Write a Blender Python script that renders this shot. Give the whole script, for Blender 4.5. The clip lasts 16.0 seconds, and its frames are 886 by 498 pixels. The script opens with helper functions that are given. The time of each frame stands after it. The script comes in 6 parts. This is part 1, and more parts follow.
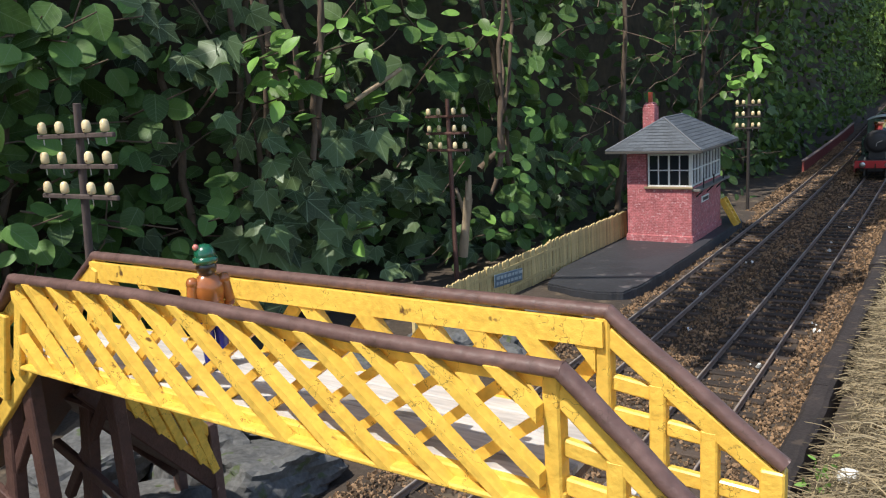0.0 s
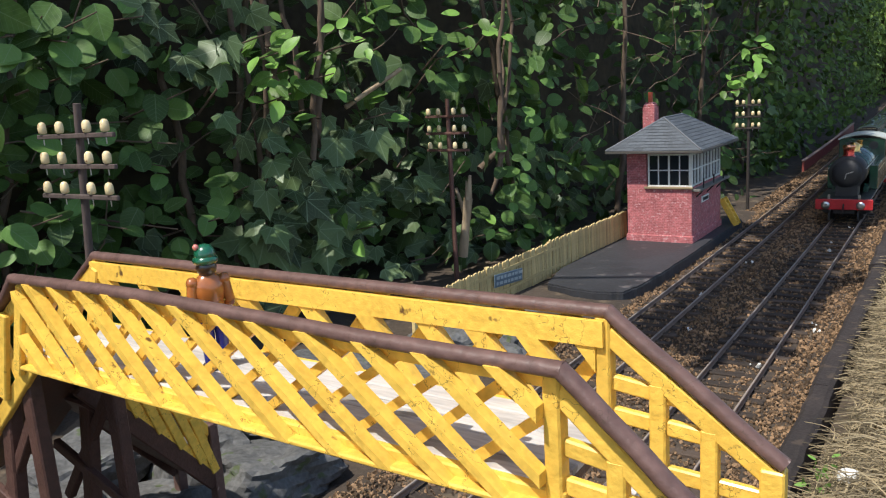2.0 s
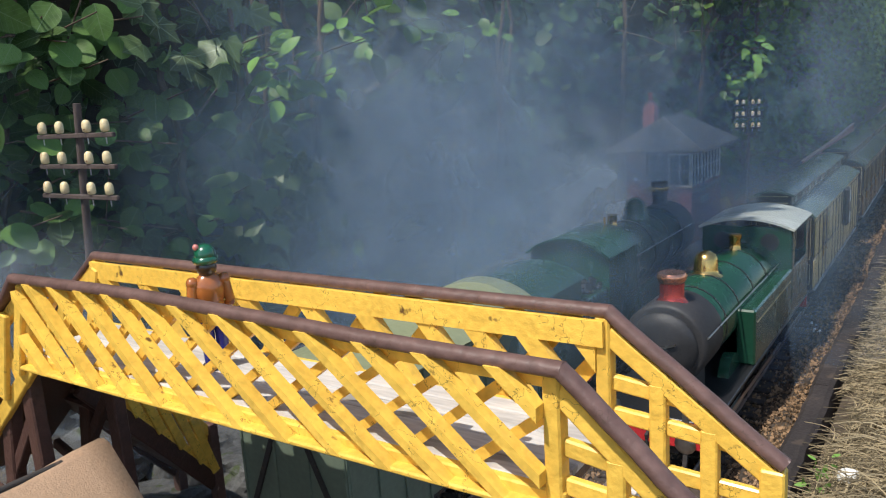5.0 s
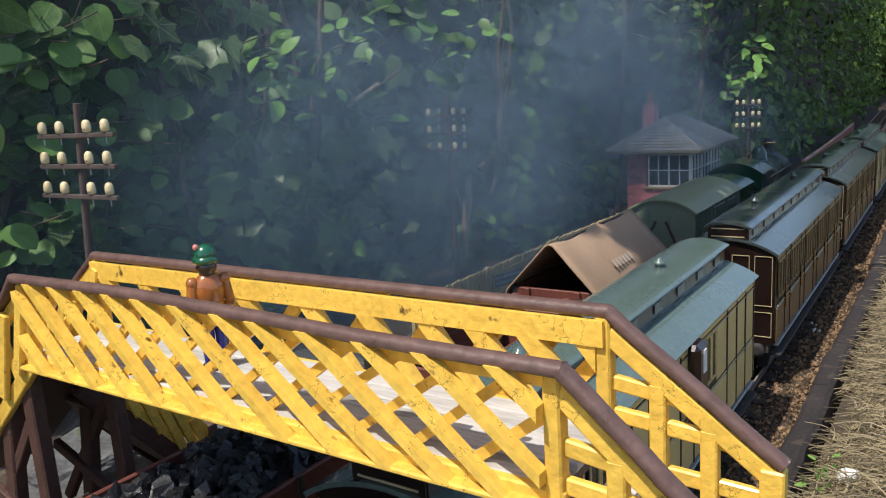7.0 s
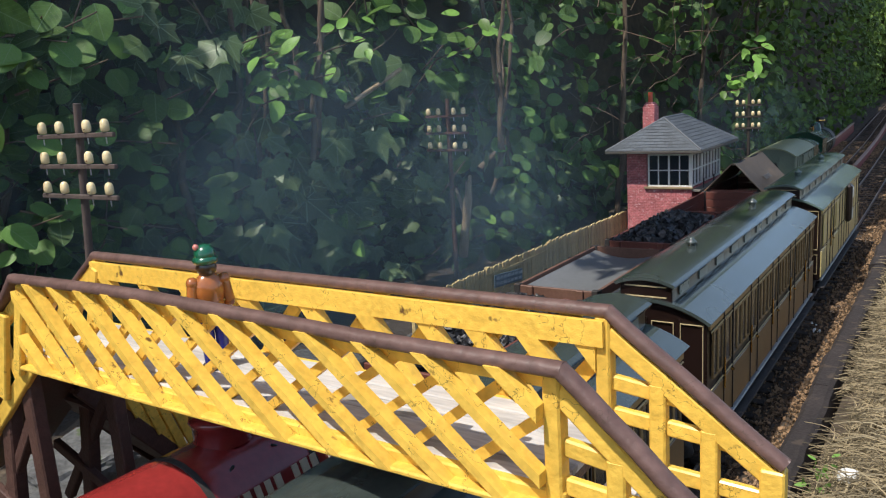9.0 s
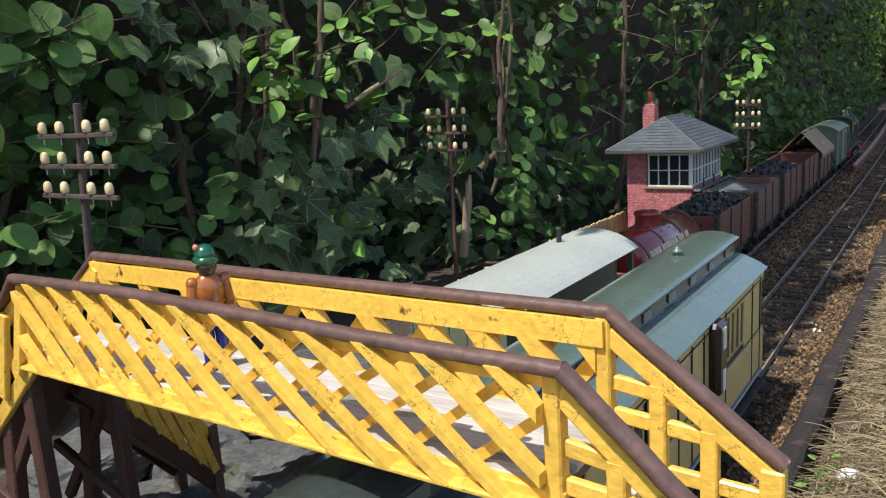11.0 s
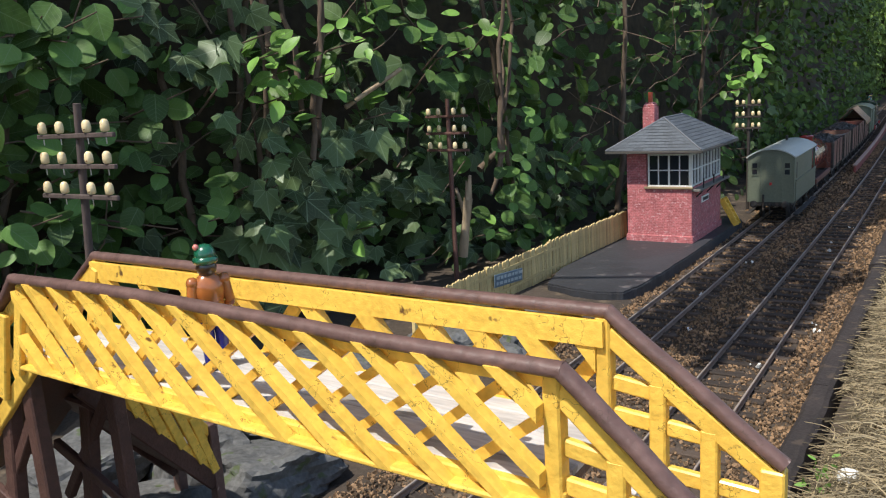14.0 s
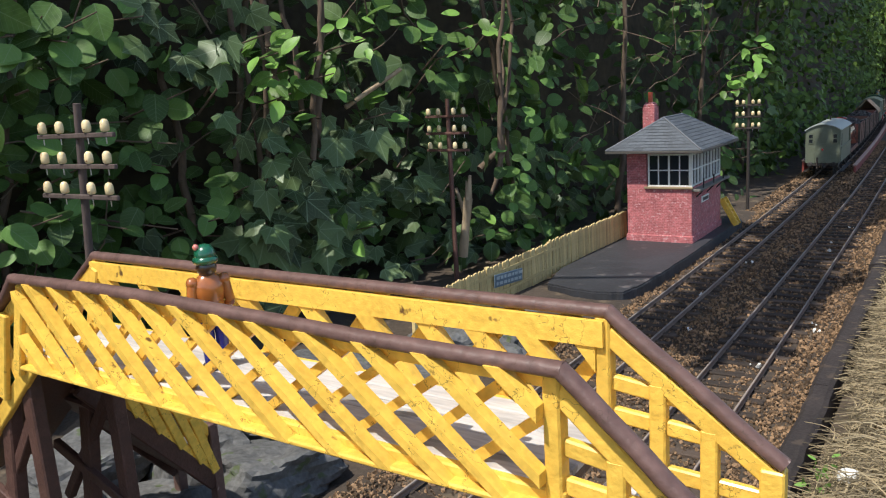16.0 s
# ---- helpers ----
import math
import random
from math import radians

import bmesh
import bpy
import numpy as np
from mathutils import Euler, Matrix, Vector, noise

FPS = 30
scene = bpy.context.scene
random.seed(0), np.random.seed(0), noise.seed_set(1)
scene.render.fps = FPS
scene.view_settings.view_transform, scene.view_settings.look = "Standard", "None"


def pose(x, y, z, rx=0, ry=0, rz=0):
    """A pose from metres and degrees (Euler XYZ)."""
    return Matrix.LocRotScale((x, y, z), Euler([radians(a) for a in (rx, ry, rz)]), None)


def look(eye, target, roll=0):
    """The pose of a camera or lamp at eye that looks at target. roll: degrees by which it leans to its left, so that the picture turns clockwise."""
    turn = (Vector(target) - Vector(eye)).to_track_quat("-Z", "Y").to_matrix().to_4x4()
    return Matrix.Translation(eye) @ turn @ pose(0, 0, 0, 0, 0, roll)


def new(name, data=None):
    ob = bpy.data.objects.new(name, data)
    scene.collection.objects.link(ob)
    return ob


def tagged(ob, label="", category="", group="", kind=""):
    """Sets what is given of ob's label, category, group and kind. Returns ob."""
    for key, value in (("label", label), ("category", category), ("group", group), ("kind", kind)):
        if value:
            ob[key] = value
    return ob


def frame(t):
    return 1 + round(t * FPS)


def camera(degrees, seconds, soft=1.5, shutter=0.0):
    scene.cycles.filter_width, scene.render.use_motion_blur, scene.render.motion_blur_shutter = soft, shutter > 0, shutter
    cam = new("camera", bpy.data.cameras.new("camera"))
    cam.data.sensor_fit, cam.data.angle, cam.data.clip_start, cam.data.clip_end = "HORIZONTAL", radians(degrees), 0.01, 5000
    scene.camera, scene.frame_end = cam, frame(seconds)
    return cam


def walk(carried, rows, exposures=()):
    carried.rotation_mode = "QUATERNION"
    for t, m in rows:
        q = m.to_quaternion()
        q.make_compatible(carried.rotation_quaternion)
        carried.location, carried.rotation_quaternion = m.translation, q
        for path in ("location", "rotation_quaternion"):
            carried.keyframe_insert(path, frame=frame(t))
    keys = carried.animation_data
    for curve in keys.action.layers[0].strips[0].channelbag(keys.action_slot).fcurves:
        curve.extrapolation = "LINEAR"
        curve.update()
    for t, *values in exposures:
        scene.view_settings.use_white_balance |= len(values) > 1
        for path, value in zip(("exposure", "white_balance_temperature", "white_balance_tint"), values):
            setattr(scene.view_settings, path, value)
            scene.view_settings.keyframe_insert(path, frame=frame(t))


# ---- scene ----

# ---------------- camera ----------------
cam = camera(59.66, 16.0, soft=1.15)
EYE = Vector((0.1697, 0.0, 0.2704))
YAW, TILT = radians(34.44), radians(11.362)
AIM = EYE + Vector((-math.sin(YAW) * math.cos(TILT), math.cos(YAW) * math.cos(TILT), -math.sin(TILT)))
VIEW = look(EYE, AIM, -3.655)
walk(cam, [(0.0, VIEW), (16.0, VIEW)], exposures=[(0.0, 0.66), (2.2, 0.66), (3.5, 0.64), (6.3, 0.50), (9.2, 0.54), (11.3, 0.62), (13.0, 0.66), (16.0, 0.66)])

# ---------------- light ----------------
SUN_FROM = Vector((-0.13, -0.50, 0.92)).normalized()
world = bpy.data.worlds.new("sky")
scene.world = world
world.use_nodes = True
wn = world.node_tree
sky = wn.nodes.new("ShaderNodeTexSky")
sky.sky_type = 'NISHITA'
sky.sun_disc = False
sky.sun_elevation = math.asin(SUN_FROM.z)
sky.sun_rotation = math.atan2(SUN_FROM.x, SUN_FROM.y)
wn.links.new(sky.outputs[0], wn.nodes["Background"].inputs[0])
wn.nodes["Background"].inputs[1].default_value = 0.125
sun = new("sun", bpy.data.lights.new("sun", 'SUN'))
sun.data.energy = 3.35
sun.data.angle = radians(0.6)
sun.data.color = (1.0, 0.95, 0.87)
sun.matrix_world = look(SUN_FROM * 5, (0, 0, 0))
scene.cycles.transparent_max_bounces = 64


# ---------------- materials ----------------
def material(name, colour, rough=0.6, metal=0.0, fine=400.0, coarse=40.0, vary=0.25, dirt=None, dirt_at=0.62, bump=0.15, bump_scale=600.0,
             stretch=(1, 1, 1), spec=0.5, per_piece=0.0, island=False, coat=0.0, thin=0.0, cracks=0.0):
    m = bpy.data.materials.new(name)
    m.use_nodes = True
    nt = m.node_tree
    n, ln = nt.nodes, nt.links
    b = n["Principled BSDF"]
    tc = n.new("ShaderNodeTexCoord")
    mp = n.new("ShaderNodeMapping")
    mp.inputs["Scale"].default_value = stretch
    ln.new(tc.outputs["Object"], mp.inputs[0])

    def tex(scale, detail=4.0):
        t = n.new("ShaderNodeTexNoise")
        t.inputs["Scale"].default_value = scale
        t.inputs["Detail"].default_value = detail
        ln.new(mp.outputs[0], t.inputs["Vector"])
        return t.outputs[0]

    def math_node(op, a, v):
        k = n.new("ShaderNodeMath")
        k.operation = op
        ln.new(a, k.inputs[0])
        if isinstance(v, (int, float)):
            k.inputs[1].default_value = v
        else:
            ln.new(v, k.inputs[1])
        return k.outputs[0]
    f, c = tex(fine), tex(coarse)
    total = math_node('ADD', math_node('MULTIPLY', f, 0.5), math_node('MULTIPLY', c, 0.5))
    if per_piece:
        if island:
            g = n.new("ShaderNodeNewGeometry")
            r = g.outputs["Random Per Island"]
        else:
            g = n.new("ShaderNodeObjectInfo")
            r = g.outputs["Random"]
        r = math_node('MULTIPLY', math_node('SUBTRACT', r, 0.5), per_piece)
        total = math_node('ADD', total, r)
    ramp = n.new("ShaderNodeMapRange")
    ramp.inputs[1].default_value, ramp.inputs[2].default_value = 0.3, 0.7
    ramp.inputs[3].default_value, ramp.inputs[4].default_value = 1 - vary, 1 + vary
    ln.new(total, ramp.inputs[0])
    col = n.new("ShaderNodeMix")
    col.data_type = 'RGBA'
    col.blend_type = 'MULTIPLY'
    col.inputs["Factor"].default_value = 1.0
    col.inputs["A"].default_value = (*colour, 1)
    ln.new(ramp.outputs[0], col.inputs["B"])
    out = col.outputs["Result"]
    if dirt:
        th = n.new("ShaderNodeMapRange")
        th.inputs[1].default_value, th.inputs[2].default_value = dirt_at, dirt_at + 0.06
        ln.new(tex(coarse * 2.3, 8.0), th.inputs[0])
        mx = n.new("ShaderNodeMix")
        mx.data_type = 'RGBA'
        ln.new(th.outputs[0], mx.inputs["Factor"])
        ln.new(out, mx.inputs["A"])
        mx.inputs["B"].default_value = (*dirt, 1)
        out = mx.outputs["Result"]
    if cracks:
        line = math_node('ABSOLUTE', math_node('SUBTRACT', tex(120, 6.0), 0.5), 0)
        near = math_node('LESS_THAN', line, 0.005)
        where = math_node('GREATER_THAN', tex(60, 3.0), 0.52)
        mk = n.new("ShaderNodeMix")
        mk.data_type = 'RGBA'
        ln.new(math_node('MULTIPLY', math_node('MULTIPLY', near, where), cracks), mk.inputs["Factor"])
        ln.new(out, mk.inputs["A"])
        mk.inputs["B"].default_value = (0.07, 0.045, 0.025, 1)
        out = mk.outputs["Result"]
    ln.new(out, b.inputs["Base Color"])
    rr = n.new("ShaderNodeMapRange")
    rr.inputs[3].default_value, rr.inputs[4].default_value = max(0.02, rough - 0.12), min(1, rough + 0.12)
    ln.new(c, rr.inputs[0])
    ln.new(rr.outputs[0], b.inputs["Roughness"])
    b.inputs["Metallic"].default_value = metal
    b.inputs["Specular IOR Level"].default_value = spec
    b.inputs["Coat Weight"].default_value = coat
    b.inputs["Coat Roughness"].default_value = 0.15
    if bump:
        bp = n.new("ShaderNodeBump")
        bp.inputs["Strength"].default_value = bump
        bp.inputs["Distance"].default_value = 0.0015
        ln.new(tex(bump_scale, 5.0), bp.inputs["Height"])
        ln.new(bp.outputs[0], b.inputs["Normal"])
    if thin:
        tr = n.new("ShaderNodeBsdfTranslucent")
        ln.new(out, tr.inputs[0])
        ms = n.new("ShaderNodeMixShader")
        ms.inputs[0].default_value = thin
        ln.new(b.outputs[0], ms.inputs[1])
        ln.new(tr.outputs[0], ms.inputs[2])
        ln.new(ms.outputs[0], n["Material Output"].inputs[0])
    return m


YELLOW = material("yellow_paint", (0.83, 0.520, 0.088), 0.44, fine=300, coarse=60, vary=0.22, dirt=(0.16, 0.085, 0.03), dirt_at=0.675, bump=0.35, bump_scale=330, per_piece=0.16, spec=0.22, coat=0.05, cracks=0.6)
BROWN = material("brown_paint", (0.130, 0.074, 0.062), 0.5, fine=300, coarse=90, vary=0.34, dirt=(0.38, 0.29, 0.25), dirt_at=0.70, bump=0.3, bump_scale=300, cracks=0.5)
BROWN_DARK = material("dark_brown_timber", (0.075, 0.035, 0.026), 0.6, fine=300, coarse=60, vary=0.35, bump=0.4)
DECK = material("bleached_deck_boards", (0.50, 0.48, 0.46), 0.75, fine=700, coarse=60, vary=0.3, stretch=(0.15, 1, 1), dirt=(0.25, 0.24, 0.22), dirt_at=0.6, per_piece=0.15)
SOIL = material("soil", (0.060, 0.044, 0.031), 0.95, fine=220, coarse=14, vary=0.5, dirt=(0.12, 0.09, 0.06), dirt_at=0.58, bump=0.9, bump_scale=260)
STONES = material("ballast_stones", (0.185, 0.115, 0.062), 0.85, fine=500, coarse=10, vary=0.6, per_piece=0.9, island=True, bump=0.4)
SLEEPER = material("weathered_sleeper", (0.058, 0.041, 0.030), 0.85, fine=500, coarse=50, vary=0.45, per_piece=0.6, bump=0.5)
RAIL = material("rusty_rail", (0.19, 0.125, 0.09), 0.7, 0.0, fine=500, coarse=30, vary=0.4)
RAILTOP = material("worn_rail_head", (0.34, 0.28, 0.235), 0.5, 0.2, fine=600, coarse=25, vary=0.3, bump=0.05)
SLATE = material("slate_slab", (0.036, 0.037, 0.042), 0.6, fine=200, coarse=18, vary=0.35, dirt=(0.12, 0.11, 0.11), dirt_at=0.63, bump=0.4, bump_scale=150)
ROOFSLATE = material("slate_tile", (0.082, 0.094, 0.110), 0.62, fine=300, coarse=40, vary=0.3, per_piece=0.22, bump=0.3)
CREAM = material("cream_fence_paint", (0.55, 0.42, 0.19), 0.6, fine=500, coarse=40, vary=0.25, per_piece=0.35, dirt=(0.25, 0.2, 0.1), dirt_at=0.7)
WHITE = material("white_paint", (0.75, 0.75, 0.71), 0.5, fine=400, coarse=60, vary=0.12, bump=0.1)
BLACK = material("black_paint", (0.016, 0.016, 0.018), 0.38, fine=400, coarse=60, vary=0.4, bump=0.1)
SOOT = material("sooty_black", (0.022, 0.021, 0.022), 0.55, fine=400, coarse=60, vary=0.5)
DULL = material("dark_underframe", (0.032, 0.028, 0.026), 0.7, fine=400, coarse=60, vary=0.5, dirt=(0.09, 0.06, 0.045), dirt_at=0.6)
GREEN = material("loco_green", (0.010, 0.052, 0.030), 0.25, fine=300, coarse=40, vary=0.2, bump=0.03, coat=0.5)
BUFFER_RED = material("buffer_red", (0.50, 0.025, 0.03), 0.35, fine=300, coarse=40, vary=0.18, bump=0.05, coat=0.3)
BRASS = material("brass", (0.72, 0.46, 0.16), 0.22, 1.0, fine=300, coarse=50, vary=0.2, bump=0.02)
COPPER = material("copper", (0.62, 0.09, 0.07), 0.25, 0.85, fine=300, coarse=50, vary=0.2, bump=0.02)
STEEL = material("bright_steel", (0.56, 0.55, 0.54), 0.3, 1.0, fine=300, coarse=50, vary=0.25, bump=0.05)
GREYROOF = material("grey_green_roof", (0.110, 0.155, 0.135), 0.24, fine=260, coarse=16, vary=0.2, bump=0.04, coat=0.8)
DARKROOF = material("dark_grey_roof", (0.050, 0.064, 0.059), 0.25, fine=260, coarse=16, vary=0.25, bump=0.04, coat=0.9)
PALEROOF = material("pale_roof", (0.44, 0.47, 0.43), 0.42, fine=260, coarse=20, vary=0.14, bump=0.06)
KHAKIROOF = material("khaki_roof", (0.24, 0.26, 0.15), 0.42, fine=260, coarse=20, vary=0.14, bump=0.06)
COACH_CREAM = material("coach_cream", (0.60, 0.46, 0.19), 0.35, fine=300, coarse=30, vary=0.14, bump=0.04, coat=0.3)
COACH_OCHRE = material("coach_ochre", (0.23, 0.145, 0.060), 0.35, fine=300, coarse=30, vary=0.16, bump=0.04, coat=0.3)
COACH_TEAK = material("coach_teak", (0.145, 0.085, 0.036), 0.35, fine=300, coarse=30, vary=0.2, bump=0.04, coat=0.3)
COACH_BROWN = material("coach_brown", (0.015, 0.0075, 0.006), 0.32, fine=300, coarse=30, vary=0.2, bump=0.04, coat=0.3)
GREYBOARD = material("pale_grey_footboard", (0.34, 0.34, 0.33), 0.5, fine=300, coarse=40, vary=0.25, bump=0.05)
GOLD = material("gold_lining", (0.50, 0.40, 0.22), 0.45, 0.0, vary=0.1, bump=0.0)
OLIVE = material("olive_van", (0.13, 0.15, 0.105), 0.55, fine=300, coarse=30, vary=0.16, bump=0.1)
VANGREEN = material("grey_green_van", (0.13, 0.165, 0.12), 0.5, fine=300, coarse=30, vary=0.18, bump=0.08)
RUST = material("red_oxide", (0.15, 0.047, 0.033), 0.5, fine=300, coarse=30, vary=0.25, bump=0.1)
TANKRED = material("tank_red", (0.25, 0.026, 0.024), 0.2, fine=300, coarse=30, vary=0.2, bump=0.03, coat=0.7)
TAN = material("tan_wagon", (0.15, 0.075, 0.05), 0.6, fine=400, coarse=30, vary=0.3, bump=0.15)
SHEETGREY = material("grey_sheet", (0.14, 0.145, 0.15), 0.5, fine=300, coarse=20, vary=0.2, bump=0.15)
CANVAS = material("brown_canvas", (0.37, 0.245, 0.155), 0.8, fine=900, coarse=25, vary=0.25, bump=0.3, bump_scale=1500)
COAL = material("coal", (0.022, 0.022, 0.024), 0.35, fine=300, coarse=60, vary=0.6, per_piece=1.0, island=True, bump=0.5)
INSUL = material("ceramic_insulator", (0.84, 0.68, 0.38), 0.3, fine=300, coarse=160, vary=0.12, dirt=(0.35, 0.16, 0.06), dirt_at=0.62, per_piece=0.3, coat=0.3)
POLEWOOD = material("pole_timber", (0.085, 0.062, 0.055), 0.8, fine=500, coarse=60, vary=0.35, stretch=(1, 1, 0.2), bump=0.4)
POLEDARK = material("black_pole_timber", (0.035, 0.028, 0.024), 0.8, fine=500, coarse=60, vary=0.35, bump=0.3)
POLEBROWN = material("red_brown_pole", (0.115, 0.055, 0.042), 0.75, fine=500, coarse=60, vary=0.3, bump=0.3)
ROCK = material("grey_rock", (0.105, 0.105, 0.102), 0.85, fine=260, coarse=30, vary=0.6, dirt=(0.07, 0.09, 0.04), dirt_at=0.6, bump=0.9, bump_scale=90)
REDWALL = material("red_girder", (0.26, 0.055, 0.045), 0.6, fine=200, coarse=30, vary=0.3, dirt=(0.3, 0.2, 0.16), dirt_at=0.68)
EDGE = material("tarred_edge_board", (0.030, 0.023, 0.021), 0.85, fine=300, coarse=25, vary=0.6, dirt=(0.065, 0.048, 0.036), dirt_at=0.58, bump=0.6)
STRAW = material("dry_straw", (0.35, 0.285, 0.175), 0.8, fine=150, coarse=30, vary=0.6, per_piece=0.9, island=True, bump=0.0, thin=0.15)
BARK = material("bark", (0.12, 0.085, 0.058), 0.9, fine=200, coarse=30, vary=0.45, stretch=(1, 1, 0.3), bump=0.9, bump_scale=150)
SIGNBLUE = material("blue_sign", (0.10, 0.15, 0.19), 0.5, vary=0.15, bump=0.05)


def brick_material():
    m = material("pink_brick", (0.46, 0.135, 0.14), 0.8, fine=350, coarse=90, vary=0.42, dirt=(0.56, 0.27, 0.27), dirt_at=0.57, bump=0.5)
    nt = m.node_tree
    n, ln = nt.nodes, nt.links
    b = n["Principled BSDF"]
    old = b.inputs["Base Color"].links[0].from_socket
    tc = n.new("ShaderNodeTexCoord")
    sp = n.new("ShaderNodeSeparateXYZ")
    ln.new(tc.outputs["Object"], sp.inputs[0])
    ad = n.new("ShaderNodeMath")
    ln.new(sp.outputs[0], ad.inputs[0])
    ln.new(sp.outputs[1], ad.inputs[1])
    cb = n.new("ShaderNodeCombineXYZ")
    ln.new(ad.outputs[0], cb.inputs[0])
    ln.new(sp.outputs[2], cb.inputs[1])
    br = n.new("ShaderNodeTexBrick")
    br.inputs["Scale"].default_value = 1.0
    br.inputs["Brick Width"].default_value = 0.0075
    br.inputs["Row Height"].default_value = 0.0027
    br.inputs["Mortar Size"].default_value = 0.0004
    br.inputs["Color1"].default_value = (1, 1, 1, 1)
    br.inputs["Color2"].default_value = (0.78, 0.72, 0.72, 1)
    br.inputs["Mortar"].default_value = (1.08, 1.35, 1.35, 1)
    ln.new(cb.outputs[0], br.inputs[0])
    mx = n.new("ShaderNodeMix")
    mx.data_type = 'RGBA'
    mx.blend_type = 'MULTIPLY'
    mx.inputs["Factor"].default_value = 1.0
    ln.new(old, mx.inputs["A"])
    ln.new(br.outputs[0], mx.inputs["B"])
    ln.new(mx.outputs["Result"], b.inputs["Base Color"])
    return m


PINK = brick_material()


def glass_material():
    m = bpy.data.materials.new("dark_window_glass")
    m.use_nodes = True
    b = m.node_tree.nodes["Principled BSDF"]
    b.inputs["Base Color"].default_value = (0.02, 0.025, 0.03, 1)
    b.inputs["Roughness"].default_value = 0.08
    b.inputs["Specular IOR Level"].default_value = 0.6
    return m


GLASS = glass_material()


def leaf_material(name, colour, rough=0.48, vary=0.42, island=True, veins="", spec=0.28):
    m = material(name, colour, rough, fine=120, coarse=25, vary=vary, per_piece=1.0, island=island, bump=0.25, bump_scale=120, thin=0.3, spec=spec)
    nt = m.node_tree
    n, ln = nt.nodes, nt.links
    at = n.new("ShaderNodeAttribute")
    at.attribute_name = "leaf"
    sp = n.new("ShaderNodeSeparateXYZ")
    ln.new(at.outputs["Vector"], sp.inputs[0])

    def op(kind, a, b=None):
        k = n.new("ShaderNodeMath")
        k.operation = kind
        for i, v in enumerate((a, b)):
            if v is None:
                continue
            if isinstance(v, (int, float)):
                k.inputs[i].default_value = v
            else:
                ln.new(v, k.inputs[i])
        return k.outputs[0]
    u = op('ABSOLUTE', sp.outputs[0])
    if veins == "ivy":
        ang = op('ARCTAN2', sp.outputs[0], sp.outputs[1])
        far = op('POWER', op('ADD', op('MULTIPLY', u, u), op('MULTIPLY', sp.outputs[1], sp.outputs[1])), 0.5)
        wave = op('ABSOLUTE', op('SUBTRACT', op('FRACT', op('ADD', op('DIVIDE', ang, 0.80), 0.5)), 0.5))
        dist = op('MULTIPLY', wave, far)
        rib = op('LESS_THAN', dist, 0.016)
        side = op('LESS_THAN', op('ABSOLUTE', op('SUBTRACT', op('FRACT', op('MULTIPLY', op('SUBTRACT', far, op('MULTIPLY', wave, 0.5)), 7.0)), 0.5)), 0.06)
        line = op('MAXIMUM', rib, op('MULTIPLY', side, 0.35))
    else:
        rib = op('LESS_THAN', u, 0.014)
        side = op('LESS_THAN', op('ABSOLUTE', op('SUBTRACT', op('FRACT', op('MULTIPLY', op('SUBTRACT', sp.outputs[1], op('MULTIPLY', u, 0.8)), 7.0)), 0.5)), 0.07)
        line = op('MAXIMUM', op('MULTIPLY', rib, 0.7), op('MULTIPLY', side, 0.3))
    b = n["Principled BSDF"]
    old = b.inputs["Base Color"].links[0].from_socket
    mx = n.new("ShaderNodeMix")
    mx.data_type = 'RGBA'
    ln.new(op('MULTIPLY', line, 0.6), mx.inputs["Factor"])
    ln.new(old, mx.inputs["A"])
    mx.inputs["B"].default_value = (0.26, 0.36, 0.20, 1)
    ln.new(mx.outputs["Result"], b.inputs["Base Color"])
    return m


LEAF_ROUND = leaf_material("round_leaf_green", (0.092, 0.178, 0.044))
LEAF_IVY = leaf_material("ivy_green", (0.088, 0.135, 0.052), 0.42, veins="ivy", spec=0.35)
# fresh green, raised in colour to pass for leaves in the sun
LEAF_LIGHT = leaf_material("fresh_sunlit_leaf_green", (0.165, 0.315, 0.062), 0.42)
LEAF_DARK = leaf_material("shaded_leaf_green", (0.082, 0.145, 0.038), 0.5)
LEAF_FAR = leaf_material("far_leaf_green", (0.090, 0.155, 0.024), 0.55)
ONE_ROUND = leaf_material("round_leaf_single", (0.100, 0.192, 0.047), island=False)
ONE_IVY = leaf_material("ivy_leaf_single", (0.094, 0.145, 0.054), 0.42, island=False, veins="ivy", spec=0.35)
ONE_LIGHT = leaf_material("fresh_sunlit_leaf_single", (0.175, 0.33, 0.065), 0.42, island=False)


